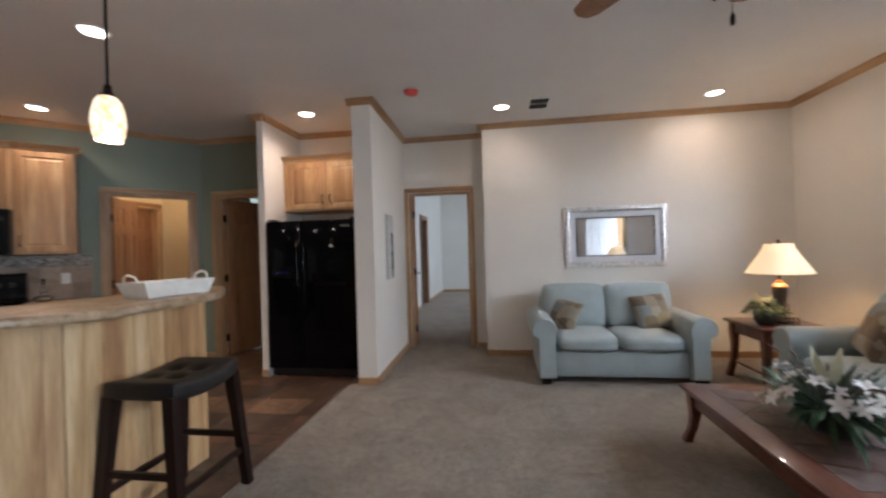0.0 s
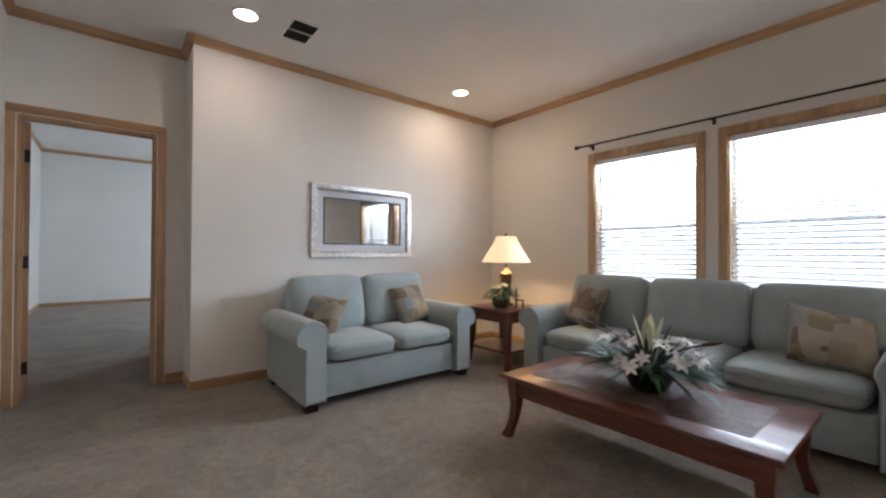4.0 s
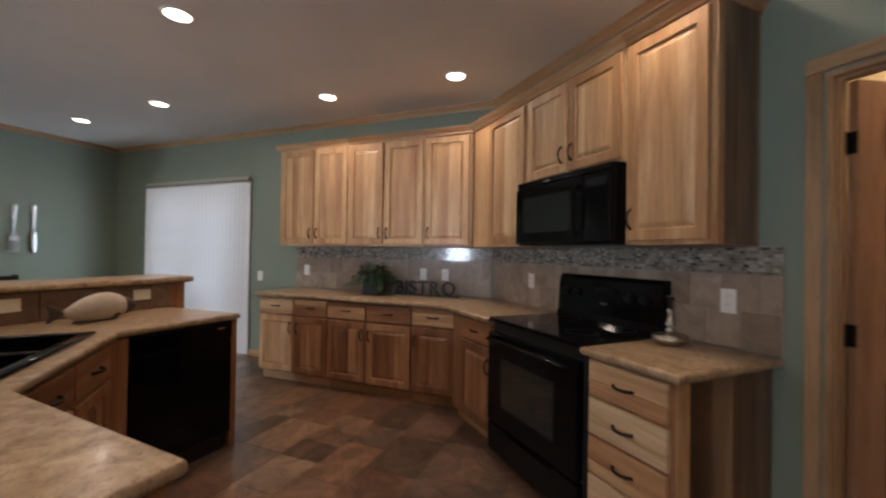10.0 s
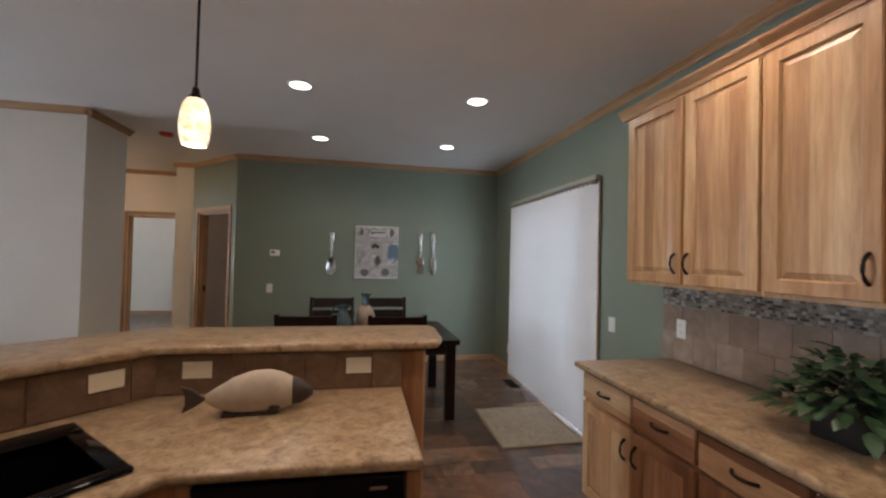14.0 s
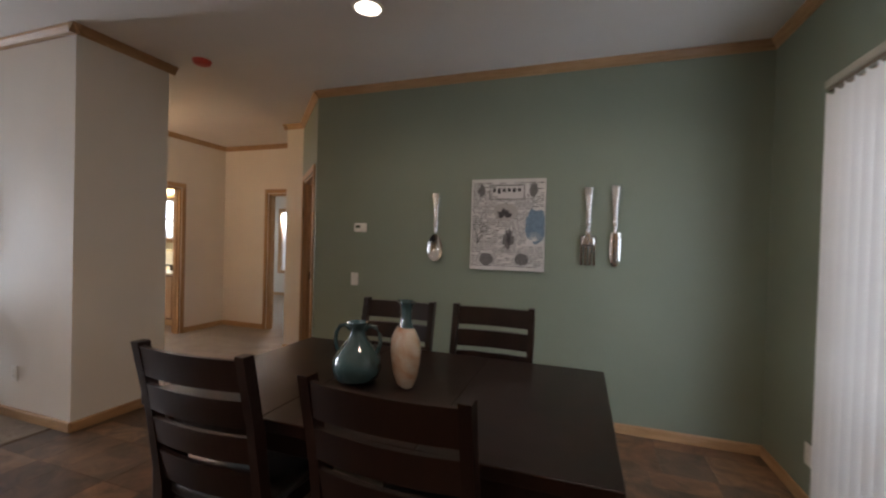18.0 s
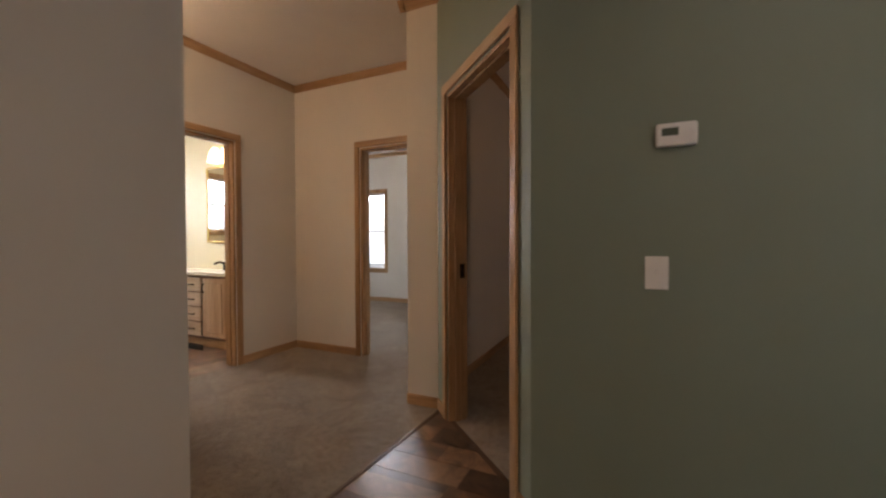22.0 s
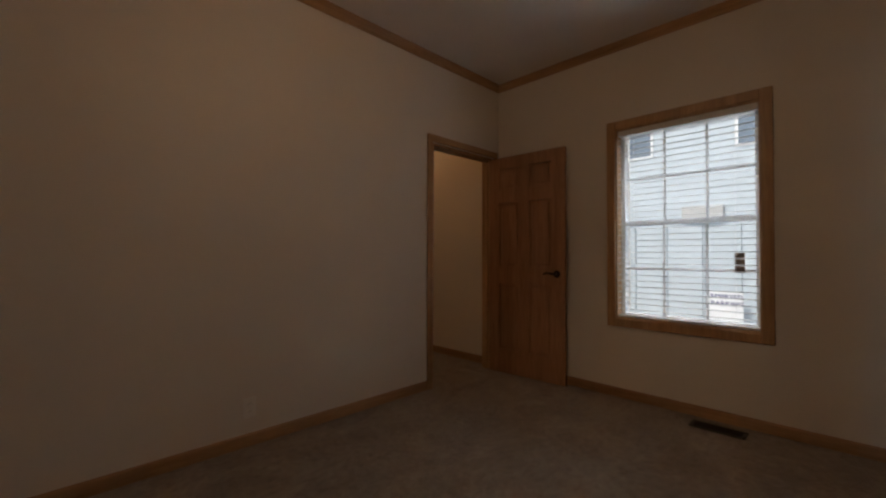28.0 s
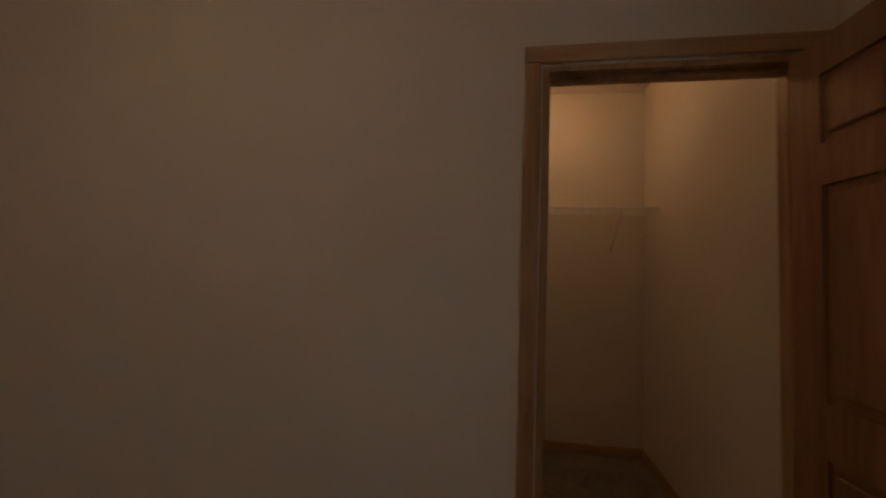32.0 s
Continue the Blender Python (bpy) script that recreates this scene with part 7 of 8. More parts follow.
def canvas_print():
    w, h = 0.592, 0.73
    root = thing("canvas_print", GW @ Matrix.Translation((gx(-3.953), 0, 1.165)), "unframed collage canvas of shells, coral and old print", "picture")
    part("canvas", boxed(0, w, -0.03, -0.001, 0, h, 0.003), plain("aged_paper", (0.60, 0.575, 0.545), 0.8, 0, 0, 0.12, 9.0), root, "aged cream canvas")
    ink = plain("grey_ink", (0.06, 0.055, 0.055), 0.8, 0, 0, 0.3, 60.0)
    ink2 = plain("mid_ink", (0.15, 0.14, 0.135), 0.8, 0, 0, 0.35, 60.0)
    rr = random.Random(21)
    bm = bmesh.new()
    z = 0.03
    while z < h - 0.03:
        x = 0.012
        while x < w - 0.02:
            ln = rr.uniform(0.012, 0.06)
            if rr.random() < 0.86 and not (0.17 < x < 0.42 and 0.57 < z < 0.67) and not (0.44 < x and 0.20 < z < 0.50):
                box(bm, x, min(w - 0.012, x + ln), -0.0308, -0.0301, z, z + rr.uniform(0.0045, 0.0068))
            x += ln + rr.uniform(0.004, 0.012)
        z += 0.0158
    tagged(part("small_print", bm, ink, root, "rows of small unreadable print"), kind="stuff")
    bm = bmesh.new()
    for x0, x1, z0, z1 in ((0.15, 0.43, 0.565, 0.571), (0.15, 0.43, 0.675, 0.681), (0.15, 0.156, 0.565, 0.68), (0.424, 0.43, 0.565, 0.68)):
        box(bm, x0, x1, -0.0312, -0.0303, z0, z1)
    for k in range(6):
        box(bm, 0.175 + k * 0.04, 0.20 + k * 0.04, -0.0312, -0.0303, 0.62 + rr.uniform(-0.01, 0.01), 0.655)
    part("title_box", bm, ink, root, "printed title panel")

    def blob(cx, cz, rx, rz, mat, name, label, wob=0.12, seed=0, y=-0.0316):
        q = random.Random(seed)
        b = bmesh.new()
        n = 26
        ph = [q.uniform(-wob, wob) for _ in range(n)]
        b.faces.new([b.verts.new((min(w - 0.001, cx + rx * (1 + ph[k]) * math.cos(-2 * math.pi * k / n)), y, cz + rz * (1 + ph[k]) * math.sin(-2 * math.pi * k / n))) for k in range(n)])
        e = bmesh.ops.extrude_face_region(b, geom=b.faces[:])
        bmesh.ops.translate(b, verts=[v for v in e["geom"] if isinstance(v, bmesh.types.BMVert)], vec=(0, 0.001, 0))
        part(name, b, mat, root, label)

    blob(0.525, 0.355, 0.085, 0.135, plain("blue_wash", (0.15, 0.215, 0.28), 0.8, 0, 0, 0.2, 30.0), "sponge_motif", "blue sponge motif", 0.10, 1)
    blob(0.135, 0.085, 0.055, 0.05, ink2, "sand_dollar_motif", "grey sand dollar motif", 0.03, 2)
    blob(0.42, 0.09, 0.055, 0.048, ink2, "urchin_motif", "grey urchin motif", 0.06, 3)
    blob(0.285, 0.465, 0.10, 0.07, plain("pale_ink", (0.40, 0.37, 0.34), 0.8), "nautilus_motif", "pale nautilus motif", 0.04, 4)
    blob(0.27, 0.455, 0.055, 0.032, ink, "nautilus_shadow", "dark nautilus opening", 0.45, 5, -0.0322)
    blob(0.31, 0.245, 0.042, 0.075, ink2, "conch_motif", "grey conch motif", 0.3, 6)
    blob(0.315, 0.245, 0.018, 0.05, ink, "conch_shadow", "dark conch opening", 0.4, 7, -0.0322)
    blob(0.50, 0.64, 0.034, 0.055, ink2, "spindle_shell_motif", "spindle shell motif", 0.2, 8)
    blob(0.085, 0.635, 0.03, 0.05, ink2, "drill_shell_motif", "drill shell motif", 0.2, 9)
    bm = bmesh.new()
    tips = [((0.055, 0.20), 88.0, 0.07, 0.006), ((0.06, 0.22), 60.0, 0.06, 0.005)]
    while tips:
        (x, z), ang, ln, r = tips.pop()
        x1, z1 = x + ln * math.cos(radians(ang)), z + ln * math.sin(radians(ang))
        if x1 < 0.012:
            continue
        tube(bm, [(x, -0.0315, z), (x1, -0.0315, z1)], [r, r * 0.75], 5)
        if ln > 0.014:
            for d in (-rr.uniform(18, 42), rr.uniform(18, 42)):
                tips.append(((x1, z1), ang + d, ln * rr.uniform(0.62, 0.82), r * 0.72))
    part("coral_motif", bm, ink2, root, "branching coral motif")
    bm = bmesh.new()
    for k in range(9):
        a = radians(20 + k * 17.5)
        tube(bm, [(0.515, -0.0326, 0.235), (0.515 + 0.03 * math.cos(a), -0.0326, 0.235 + 0.035 * math.sin(a)), (min(w - 0.004, 0.515 + 0.062 * math.cos(a + 0.15)), -0.0326, 0.235 + 0.075 * math.sin(a + 0.15))], [0.003, 0.0024, 0.0016], 5)
    part("pale_coral_motif", bm, MATS["aged_paper"], root, "pale coral on the blue wash")


canvas_print()
# ---- windows and blinds ----
g, t, b = nodes_of("window_glass", 0.0)
b.inputs["Base Color"].default_value = (1, 1, 1, 1)
b.inputs["Transmission Weight"].default_value = 1.0
b.inputs["IOR"].default_value = 1.02
PANE = g
m, t, b = nodes_of("blind_slat", 0.5)
b.inputs["Base Color"].default_value = (0.82, 0.83, 0.83, 1)
b.inputs["Transmission Weight"].default_value = 0.0
v = coords(t)
t.links.new(ramp(t, noise_fac(t, v, 4.0), [(0.2, (0.78, 0.79, 0.79)), (0.8, (0.85, 0.86, 0.86))]), b.inputs["Base Color"])
tr = t.nodes.new("ShaderNodeBsdfTranslucent")
tr.inputs["Color"].default_value = (0.8, 0.82, 0.85, 1)
mx = t.nodes.new("ShaderNodeMixShader")
mx.inputs[0].default_value = 0.14
t.links.new(b.outputs[0], mx.inputs[1])
t.links.new(tr.outputs[0], mx.inputs[2])
t.links.new(mx.outputs[0], t.nodes["Material Output"].inputs["Surface"])
SLAT = m
WINDOWS = 0


def window(w, x0, x1, z0, z1, back, label, grid=(0, 0), slats=True, tilt=12.0, pitch=0.042, casing=None, hw=0.022):
    global WINDOWS
    WINDOWS += 1
    root = thing("window_%d" % WINDOWS, frame_of(*w), label, "window", "", "structure")
    cm = casing or TRIM
    for a, b2, c, d in ((x0 - 0.062, x0 + 0.004, z0 - 0.062, z1 + 0.062), (x1 - 0.004, x1 + 0.062, z0 - 0.062, z1 + 0.062)):
        part("casing", boxed(a, b2, -0.019, -0.001, c, d, 0.005, 2), cm, root)
    for c, d in ((z0 - 0.062, z0 + 0.004), (z1 - 0.004, z1 + 0.062)):
        part("casing", boxed(x0 + 0.005, x1 - 0.005, -0.018, -0.001, c, d, 0.005, 2), cm, root)
    for a, b2, c, d in ((x0, x0 + 0.012, z0, z1), (x1 - 0.012, x1, z0, z1), (x0 + 0.012, x1 - 0.012, z0, z0 + 0.012), (x0 + 0.012, x1 - 0.012, z1 - 0.012, z1)):
        part("jamb", boxed(a, b2, 0.0, back - 0.07, c, d), cm, root)
    y0 = back - 0.07
    fr = 0.042
    zm = (z0 + z1) / 2
    for a, b2, c, d in ((x0, x0 + fr, z0, z1), (x1 - fr, x1, z0, z1), (x0 + fr, x1 - fr, z0, z0 + fr), (x0 + fr, x1 - fr, z1 - fr, z1)):
        part("window_frame", boxed(a, b2, y0, y0 + 0.06, c, d, 0.003), VINYLW, root)
    for c, d, o in ((z0 + fr, zm, 0.008), (zm, z1 - fr, 0.03)):
        sash = part("sash", boxed(x0 + fr, x1 - fr, y0 + o, y0 + o + 0.022, zm - 0.018, zm + 0.02, 0.003), VINYLW, root)
        pane = part("pane", boxed(x0 + fr, x1 - fr, y0 + o + 0.008, y0 + o + 0.012, c, d), PANE, sash)
        pane.visible_shadow = False
        nx, nz = grid
        for k in range(1, nx):
            xx = x0 + fr + (x1 - x0 - 2 * fr) * k / nx
            part("muntin", boxed(xx - 0.008, xx + 0.008, y0 + o + 0.003, y0 + o + 0.016, c, d), VINYLW, sash)
        for k in range(1, nz):
            zz = c + (d - c) * k / nz
            part("muntin", boxed(x0 + fr, x1 - fr, y0 + o + 0.003, y0 + o + 0.016, zz - 0.008, zz + 0.008), VINYLW, sash)
    if slats:
        bl = thing("window_blind", frame_of(*w), "white horizontal slat blind, lowered and open", "blind")
        part("headrail", boxed(x0 + 0.016, x1 - 0.016, 0.008, 0.052, z1 - 0.058, z1 - 0.014, 0.004), VINYLW, bl)
        part("bottom_rail", boxed(x0 + 0.016, x1 - 0.016, 0.012, 0.048, z0 + 0.016, z0 + 0.032, 0.004), VINYLW, bl)
        mesh = None
        z = z1 - 0.085
        while z > z0 + 0.05:
            if mesh is None:
                bm = bmesh.new()
                rows = []
                for k in range(4):
                    u = k / 3 * 2 - 1
                    rows.append([bm.verts.new((x, u * hw, 0.003 * (1 - u * u))) for x in (x0 + 0.018, x1 - 0.018)])
                for a, b2 in zip(rows, rows[1:]):
                    bm.faces.new([a[0], a[1], b2[1], b2[0]])
                e = bmesh.ops.extrude_face_region(bm, geom=bm.faces[:])
                bmesh.ops.translate(bm, verts=[q for q in e["geom"] if isinstance(q, bmesh.types.BMVert)], vec=(0, 0, -0.0016))
                ob = part("slat", bm, SLAT, bl)
                mesh = ob.data
            else:
                ob = new("slat", mesh)
                ob.parent = bl
            ob.matrix_local = Matrix.Translation((0, 0.03, z)) @ Matrix.Rotation(radians(tilt), 4, "X")
            z -= pitch
        for u in (0.15, 0.85):
            bm = bmesh.new()
            xx = x0 + (x1 - x0) * u
            tube(bm, [(xx, 0.007, z1 - 0.06), (xx, 0.007, z0 + 0.03)], 0.0012, 5)
            part("cord", bm, VINYLW, bl)
        bm = bmesh.new()
        tube(bm, [(x0 + 0.09, 0.004, z1 - 0.06), (x0 + 0.092, 0.002, z1 - 0.62)], 0.004, 6)
        part("wand", bm, VINYLW, bl, "clear tilt wand")
    return root


window(PLAN["east"], *WIN[0], 0.15, "white double-hung window with oak casing", tilt=24)
window(PLAN["east"], *WIN[1], 0.15, "white double-hung window with oak casing", tilt=24)
window(PLAN["den_west"], 1.15, 2.06, 0.61, 2.09, 0.16, "white double-hung grid window with oak casing", (3, 2), True, 4, 0.044, None, 0.015)
window((4.0, -6.22, -1.4, -6.22), 1.87, 2.55, 0.60, 2.05, 0.15, "white double-hung window with oak casing", tilt=22)
window((2.95, -0.6, 2.95, -3.02), 1.25, 1.95, 1.30, 2.10, T, "small bathroom window with oak casing", slats=False)
window((3.4, 14.4, 3.4, 7.0), 2.0, 3.6, 0.7, 2.1, T, "unseen bedroom window added for daylight", slats=False)


def curtain_rod():
    root = thing("curtain_rod", pose(0, 0, 0), "dark bronze curtain rod over the two windows", "curtain rod")
    bm = bmesh.new()
    tube(bm, [(3.21, 5.70, 2.175), (3.21, 3.20, 2.165)], 0.009, 10)
    part("rod", bm, BRONZE, root, "", 50)
    for y in (5.72, 3.18):
        bm = bmesh.new()
        s = 1 if y > 4 else -1
        bmesh.ops.create_uvsphere(bm, u_segments=14, v_segments=10, radius=0.021, matrix=Matrix.Translation((3.21, y + s * 0.02, 2.175)))
        tube(bm, [(3.21, y - s * 0.02, 2.175), (3.21, y, 2.175)], 0.013, 10)
        part("finial", bm, BRONZE, root, "", 50)
    for y in (5.60, 4.52, 3.30):
        bm = boxed(3.285, 3.298, y - 0.012, y + 0.012, 2.14, 2.20, 0.002)
        tube(bm, [(3.288, y, 2.165), (3.22, y, 2.165)], 0.006, 8)
        part("bracket", bm, BRONZE, root)


curtain_rod()


def sliding_door():
    w = PLAN["west"]
    root = thing("door_slider", frame_of(*w), "white sliding glass door behind vertical blinds", "door", "", "structure")
    x0, x1, z1 = 0.85, 2.60, 2.145
    for a, b2, c, d in ((x0, x0 + 0.05, 0, z1), (x1 - 0.05, x1, 0, z1), (x0 + 0.05, x1 - 0.05, z1 - 0.05, z1), (x0 + 0.05, x1 - 0.05, 0.0, 0.03)):
        part("door_frame", boxed(a, b2, 0.03, 0.15, c, d, 0.003), VINYLW, root)
    xm = (x0 + x1) / 2
    for k, (a, b2) in enumerate(((x0 + 0.05, xm + 0.04), (xm - 0.04, x1 - 0.05))):
        yy = 0.06 + k * 0.04
        p = part("panel", boxed(a, a + 0.07, yy, yy + 0.03, 0.03, z1 - 0.05, 0.003), VINYLW, root)
        part("stile", boxed(b2 - 0.07, b2, yy, yy + 0.03, 0.03, z1 - 0.05, 0.003), VINYLW, p)
        part("rail", boxed(a + 0.07, b2 - 0.07, yy, yy + 0.03, 0.03, 0.12, 0.003), VINYLW, p)
        part("rail", boxed(a + 0.07, b2 - 0.07, yy, yy + 0.03, z1 - 0.12, z1 - 0.05, 0.003), VINYLW, p)
        pane = part("pane", boxed(a + 0.07, b2 - 0.07, yy + 0.012, yy + 0.018, 0.12, z1 - 0.12), PANE, p)
        pane.visible_shadow = False
    for a, b2, c, d in ((x0 - 0.055, x0, 0.002, z1 + 0.055), (x1, x1 + 0.055, 0.002, z1 + 0.055), (x0, x1, z1, z1 + 0.055)):
        part("casing", boxed(a, b2, -0.014, -0.001, c, d, 0.004), TRIM, root)
    bl = thing("vertical_blind", frame_of(*w), "white vertical blinds closed across the sliding door", "blind")
    # The white rail's shade is in its tan colour; a dark strip shades its underside.
    part("headrail", boxed(x0 - 0.07, x1 + 0.10, -0.088, -0.042, z1 + 0.022, z1 + 0.060, 0.004), plain("shaded_rail", (0.40, 0.375, 0.31), 0.5), bl, "white headrail toned tan for its shade")
    part("track", boxed(x0 - 0.06, x1 + 0.09, -0.080, -0.050, z1 + 0.004, z1 + 0.0215), plain("rail_shadow", (0.16, 0.135, 0.10), 0.7), bl, "track under the headrail, coloured dark for its shade")
    for x in (x0 - 0.03, xm, x1 + 0.03):
        part("bracket", boxed(x - 0.012, x + 0.012, -0.05, -0.0145, z1 + 0.015, z1 + 0.05), VINYLW, bl)
    mesh = None
    n = 26
    for k in range(n):
        x = x0 - 0.06 + (x1 - x0 + 0.145) * (k + 0.5) / n
        if mesh is None:
            bm = bmesh.new()
            rows = []
            for q in range(6):
                u = q / 5 * 2 - 1
                rows.append([bm.verts.new((u * 0.044, 0.007 * (1 - u * u), z)) for z in (0.025, z1 + (0.003 if abs(u) > 0.8 else -0.012))])
            for a, b2 in zip(rows, rows[1:]):
                bm.faces.new([a[0], b2[0], b2[1], a[1]])
            e = bmesh.ops.extrude_face_region(bm, geom=bm.faces[:])
            bmesh.ops.translate(bm, verts=[q for q in e["geom"] if isinstance(q, bmesh.types.BMVert)], vec=(0, 0.0009, 0))
            ob = part("vane", bm, SLAT, bl, "", 60)
            mesh = ob.data
        else:
            ob = new("vane", mesh)
            ob.parent = bl
        ob.matrix_local = Matrix.Translation((x, -0.066, 0)) @ Matrix.Rotation(radians(24), 4, "Z")


sliding_door()


def entry_mat():
    root = thing("door_mat", pose(-5.52, 0.86, 0.0), "tan bound door mat by the sliding door", "mat")
    part("mat_body", boxed(-0.34, 0.34, -0.40, 0.40, 0.0, 0.009, 0.004, 2), carpet_mat("tan_mat", (0.36, 0.30, 0.21), (0.42, 0.36, 0.26), (0.47, 0.40, 0.30)), root, "short tan pile")
    for x0, x1, y0, y1 in ((-0.355, -0.335, -0.415, 0.415), (0.335, 0.355, -0.415, 0.415), (-0.335, 0.335, -0.415, -0.395), (-0.335, 0.335, 0.395, 0.415)):
        part("binding", boxed(x0, x1, y0, y1, 0.0, 0.011, 0.003), plain("tan_binding", (0.30, 0.24, 0.15), 0.9) if "tan_binding" not in MATS else MATS["tan_binding"], root)


entry_mat()


def grille(name, m, w, d, label, slats=8, frame_m=None, both=True):
    """A louvred register lying in the local xy plane, facing +z."""
    root = thing(name, m, label, "vent")
    fm = frame_m or WHITE
    for x0, x1, y0, y1 in ((-w / 2, w / 2, -d / 2, -d / 2 + 0.02), (-w / 2, w / 2, d / 2 - 0.02, d / 2), (-w / 2, -w / 2 + 0.02, -d / 2 + 0.02, d / 2 - 0.02), (w / 2 - 0.02, w / 2, -d / 2 + 0.02, d / 2 - 0.02)):
        part("frame", boxed(x0, x1, y0, y1, 0.0005, 0.008, 0.002), fm, root)
    part("backing", boxed(-w / 2 + 0.02, w / 2 - 0.02, -d / 2 + 0.02, d / 2 - 0.02, 0.0004, 0.001), DARK, root)
    if both:
        part("divider", boxed(-0.006, 0.006, -d / 2 + 0.02, d / 2 - 0.02, 0.001, 0.007), fm, root)
    for k in range(slats):
        y = -d / 2 + 0.028 + (d - 0.056) * (k + 0.5) / slats
        ob = part("slat", boxed(-w / 2 + 0.022, w / 2 - 0.022, -0.006, 0.006, -0.0007, 0.0007), fm if not both else BLACKM, root)
        ob.matrix_local = Matrix.Translation((0, y, 0.005)) @ Matrix.Rotation(radians(35), 4, "X")


UP = pose(0, 0, 0, 180)
for x, y, a in ((0.58, 6.44, 90), (-3.28, -4.20, 90), (0.66, -5.65, 0), (0.6, 13.2, 0)):
    grille("ceiling_vent", pose(x, y, (HB if y > 7.5 else H) - 0.0005) @ UP @ pose(0, 0, 0, 0, 0, a), 0.33, 0.22, "white ceiling register with dark louvres")
grille("floor_vent", pose(-5.70, -2.85, 0.001, 0, 0, 90), 0.30, 0.12, "dark bronze floor register by the wall", 10, BRONZE, False)
grille("floor_vent", pose(-5.83, -0.27, 0.001, 0, 0, 90), 0.30, 0.12, "dark floor register by the sliding door", 10, BRONZE, False)
grille("floor_vent", pose(-5.55, -5.55, 0.001, 0, 0, 60), 0.26, 0.11, "dark floor register in the closet", 8, BRONZE, False)
grille("toe_vent", pose(1.35, -2.5, 0.04, 90, 0, 0), 0.24, 0.06, "dark register under the vanity", 5, BRONZE, False)

# ---- lamps that the place has ----
WARM = (1.0, 0.76, 0.57)
LENS = glow("can_lens", (1.0, 0.90, 0.74), 9.0)
TRIMW = plain("can_trim", (0.75, 0.72, 0.68), 0.4)
CANS = [(-3.55, 1.10, 6), (-4.93, 1.14, 5), (-3.56, -0.32, 2.9), (-4.98, -0.28, 2.5), (-3.93, 2.84, 9), (-5.36, 2.88, 6.6), (-5.34, 4.18, 5.5), (-4.23, 5.45, 6.4), (-2.42, 4.43, 9), (-1.85, 6.20, 8), (0.20, 6.46, 4), (2.30, 6.53, 6)]
for x, y, pw in CANS:
    root = thing("recessed_light", pose(x, y, H), "lit round recessed ceiling light", "ceiling light", "recessed lights")
    bm = bmesh.new()
    lathe(bm, [(0.075, -0.002), (0.078, -0.010), (0.092, -0.008), (0.098, -0.0005), (0.075, -0.0005)], 32)
    part("trim_ring", bm, TRIMW, root, "white trim ring", 60)
    bm = bmesh.new()
    lathe(bm, [(0.0, -0.006), (0.05, -0.005), (0.075, -0.002)], 32)
    part("lens", bm, LENS, root, "glowing lens", 60)
    lamp("can_light", "AREA", pose(x, y, H - 0.014), pw, WARM, radius=0.07, spread=140 if x < -1.5 and not 0 < y < 2.5 else 180)

m, t, b = nodes_of("amber_glass", 0.25, 0.0, 0.3)
v = coords(t)
col = ramp(t, noise_fac(t, v, 22.0, 5.0, 0.6, 1.0), [(0.35, (0.75, 0.42, 0.17)), (0.52, (1.0, 0.80, 0.52)), (0.72, (1.0, 0.92, 0.78))])
t.links.new(col, b.inputs["Base Color"])
t.links.new(col, b.inputs["Emission Color"])
b.inputs["Emission Strength"].default_value = 1.25
AMBER = m


def pendant(x, y, z0, z1):
    root = thing("pendant_light", pose(x, y, 0), "lit amber glass pendant on a dark rod", "pendant light", "pendants over the bar")
    bm = bmesh.new()
    lathe(bm, [(0.0, H - 0.028), (0.045, H - 0.026), (0.062, H - 0.012), (0.064, H - 0.001), (0.0, H - 0.001)], 24)
    part("canopy", bm, BRONZE, root, "dark ceiling canopy", 50)
    bm = bmesh.new()
    tube(bm, [(0, 0, H - 0.02), (0, 0, z1 + 0.05)], 0.0065, 8)
    part("rod", bm, BRONZE, root, "thin dark rod", 50)
    bm = bmesh.new()
    lathe(bm, [(0.0, z1 + 0.06), (0.014, z1 + 0.055), (0.02, z1 + 0.02), (0.034, z1 + 0.008), (0.036, z1 - 0.004), (0.0, z1 - 0.004)], 20)
    part("socket_cap", bm, BRONZE, root, "", 50)
    h = z1 - z0
    bm = bmesh.new()
    lathe(bm, [(0.036, z1), (0.05, z1 - 0.1 * h), (0.062, z1 - 0.35 * h), (0.066, z1 - 0.6 * h), (0.060, z1 - 0.85 * h), (0.050, z0), (0.046, z0 + 0.004), (0.056, z1 - 0.6 * h), (0.03, z1 - 0.02)], 28)
    part("glass_shade", bm, AMBER, root, "mottled amber glass shade", 60)
    lamp("pendant_glow", "POINT", pose(x, y, z0 - 0.03), 3, WARM, soft=0.05)


pendant(-3.26, 2.23, 1.985, 2.20)
pendant(-1.57, 3.74, 1.815, 2.01)


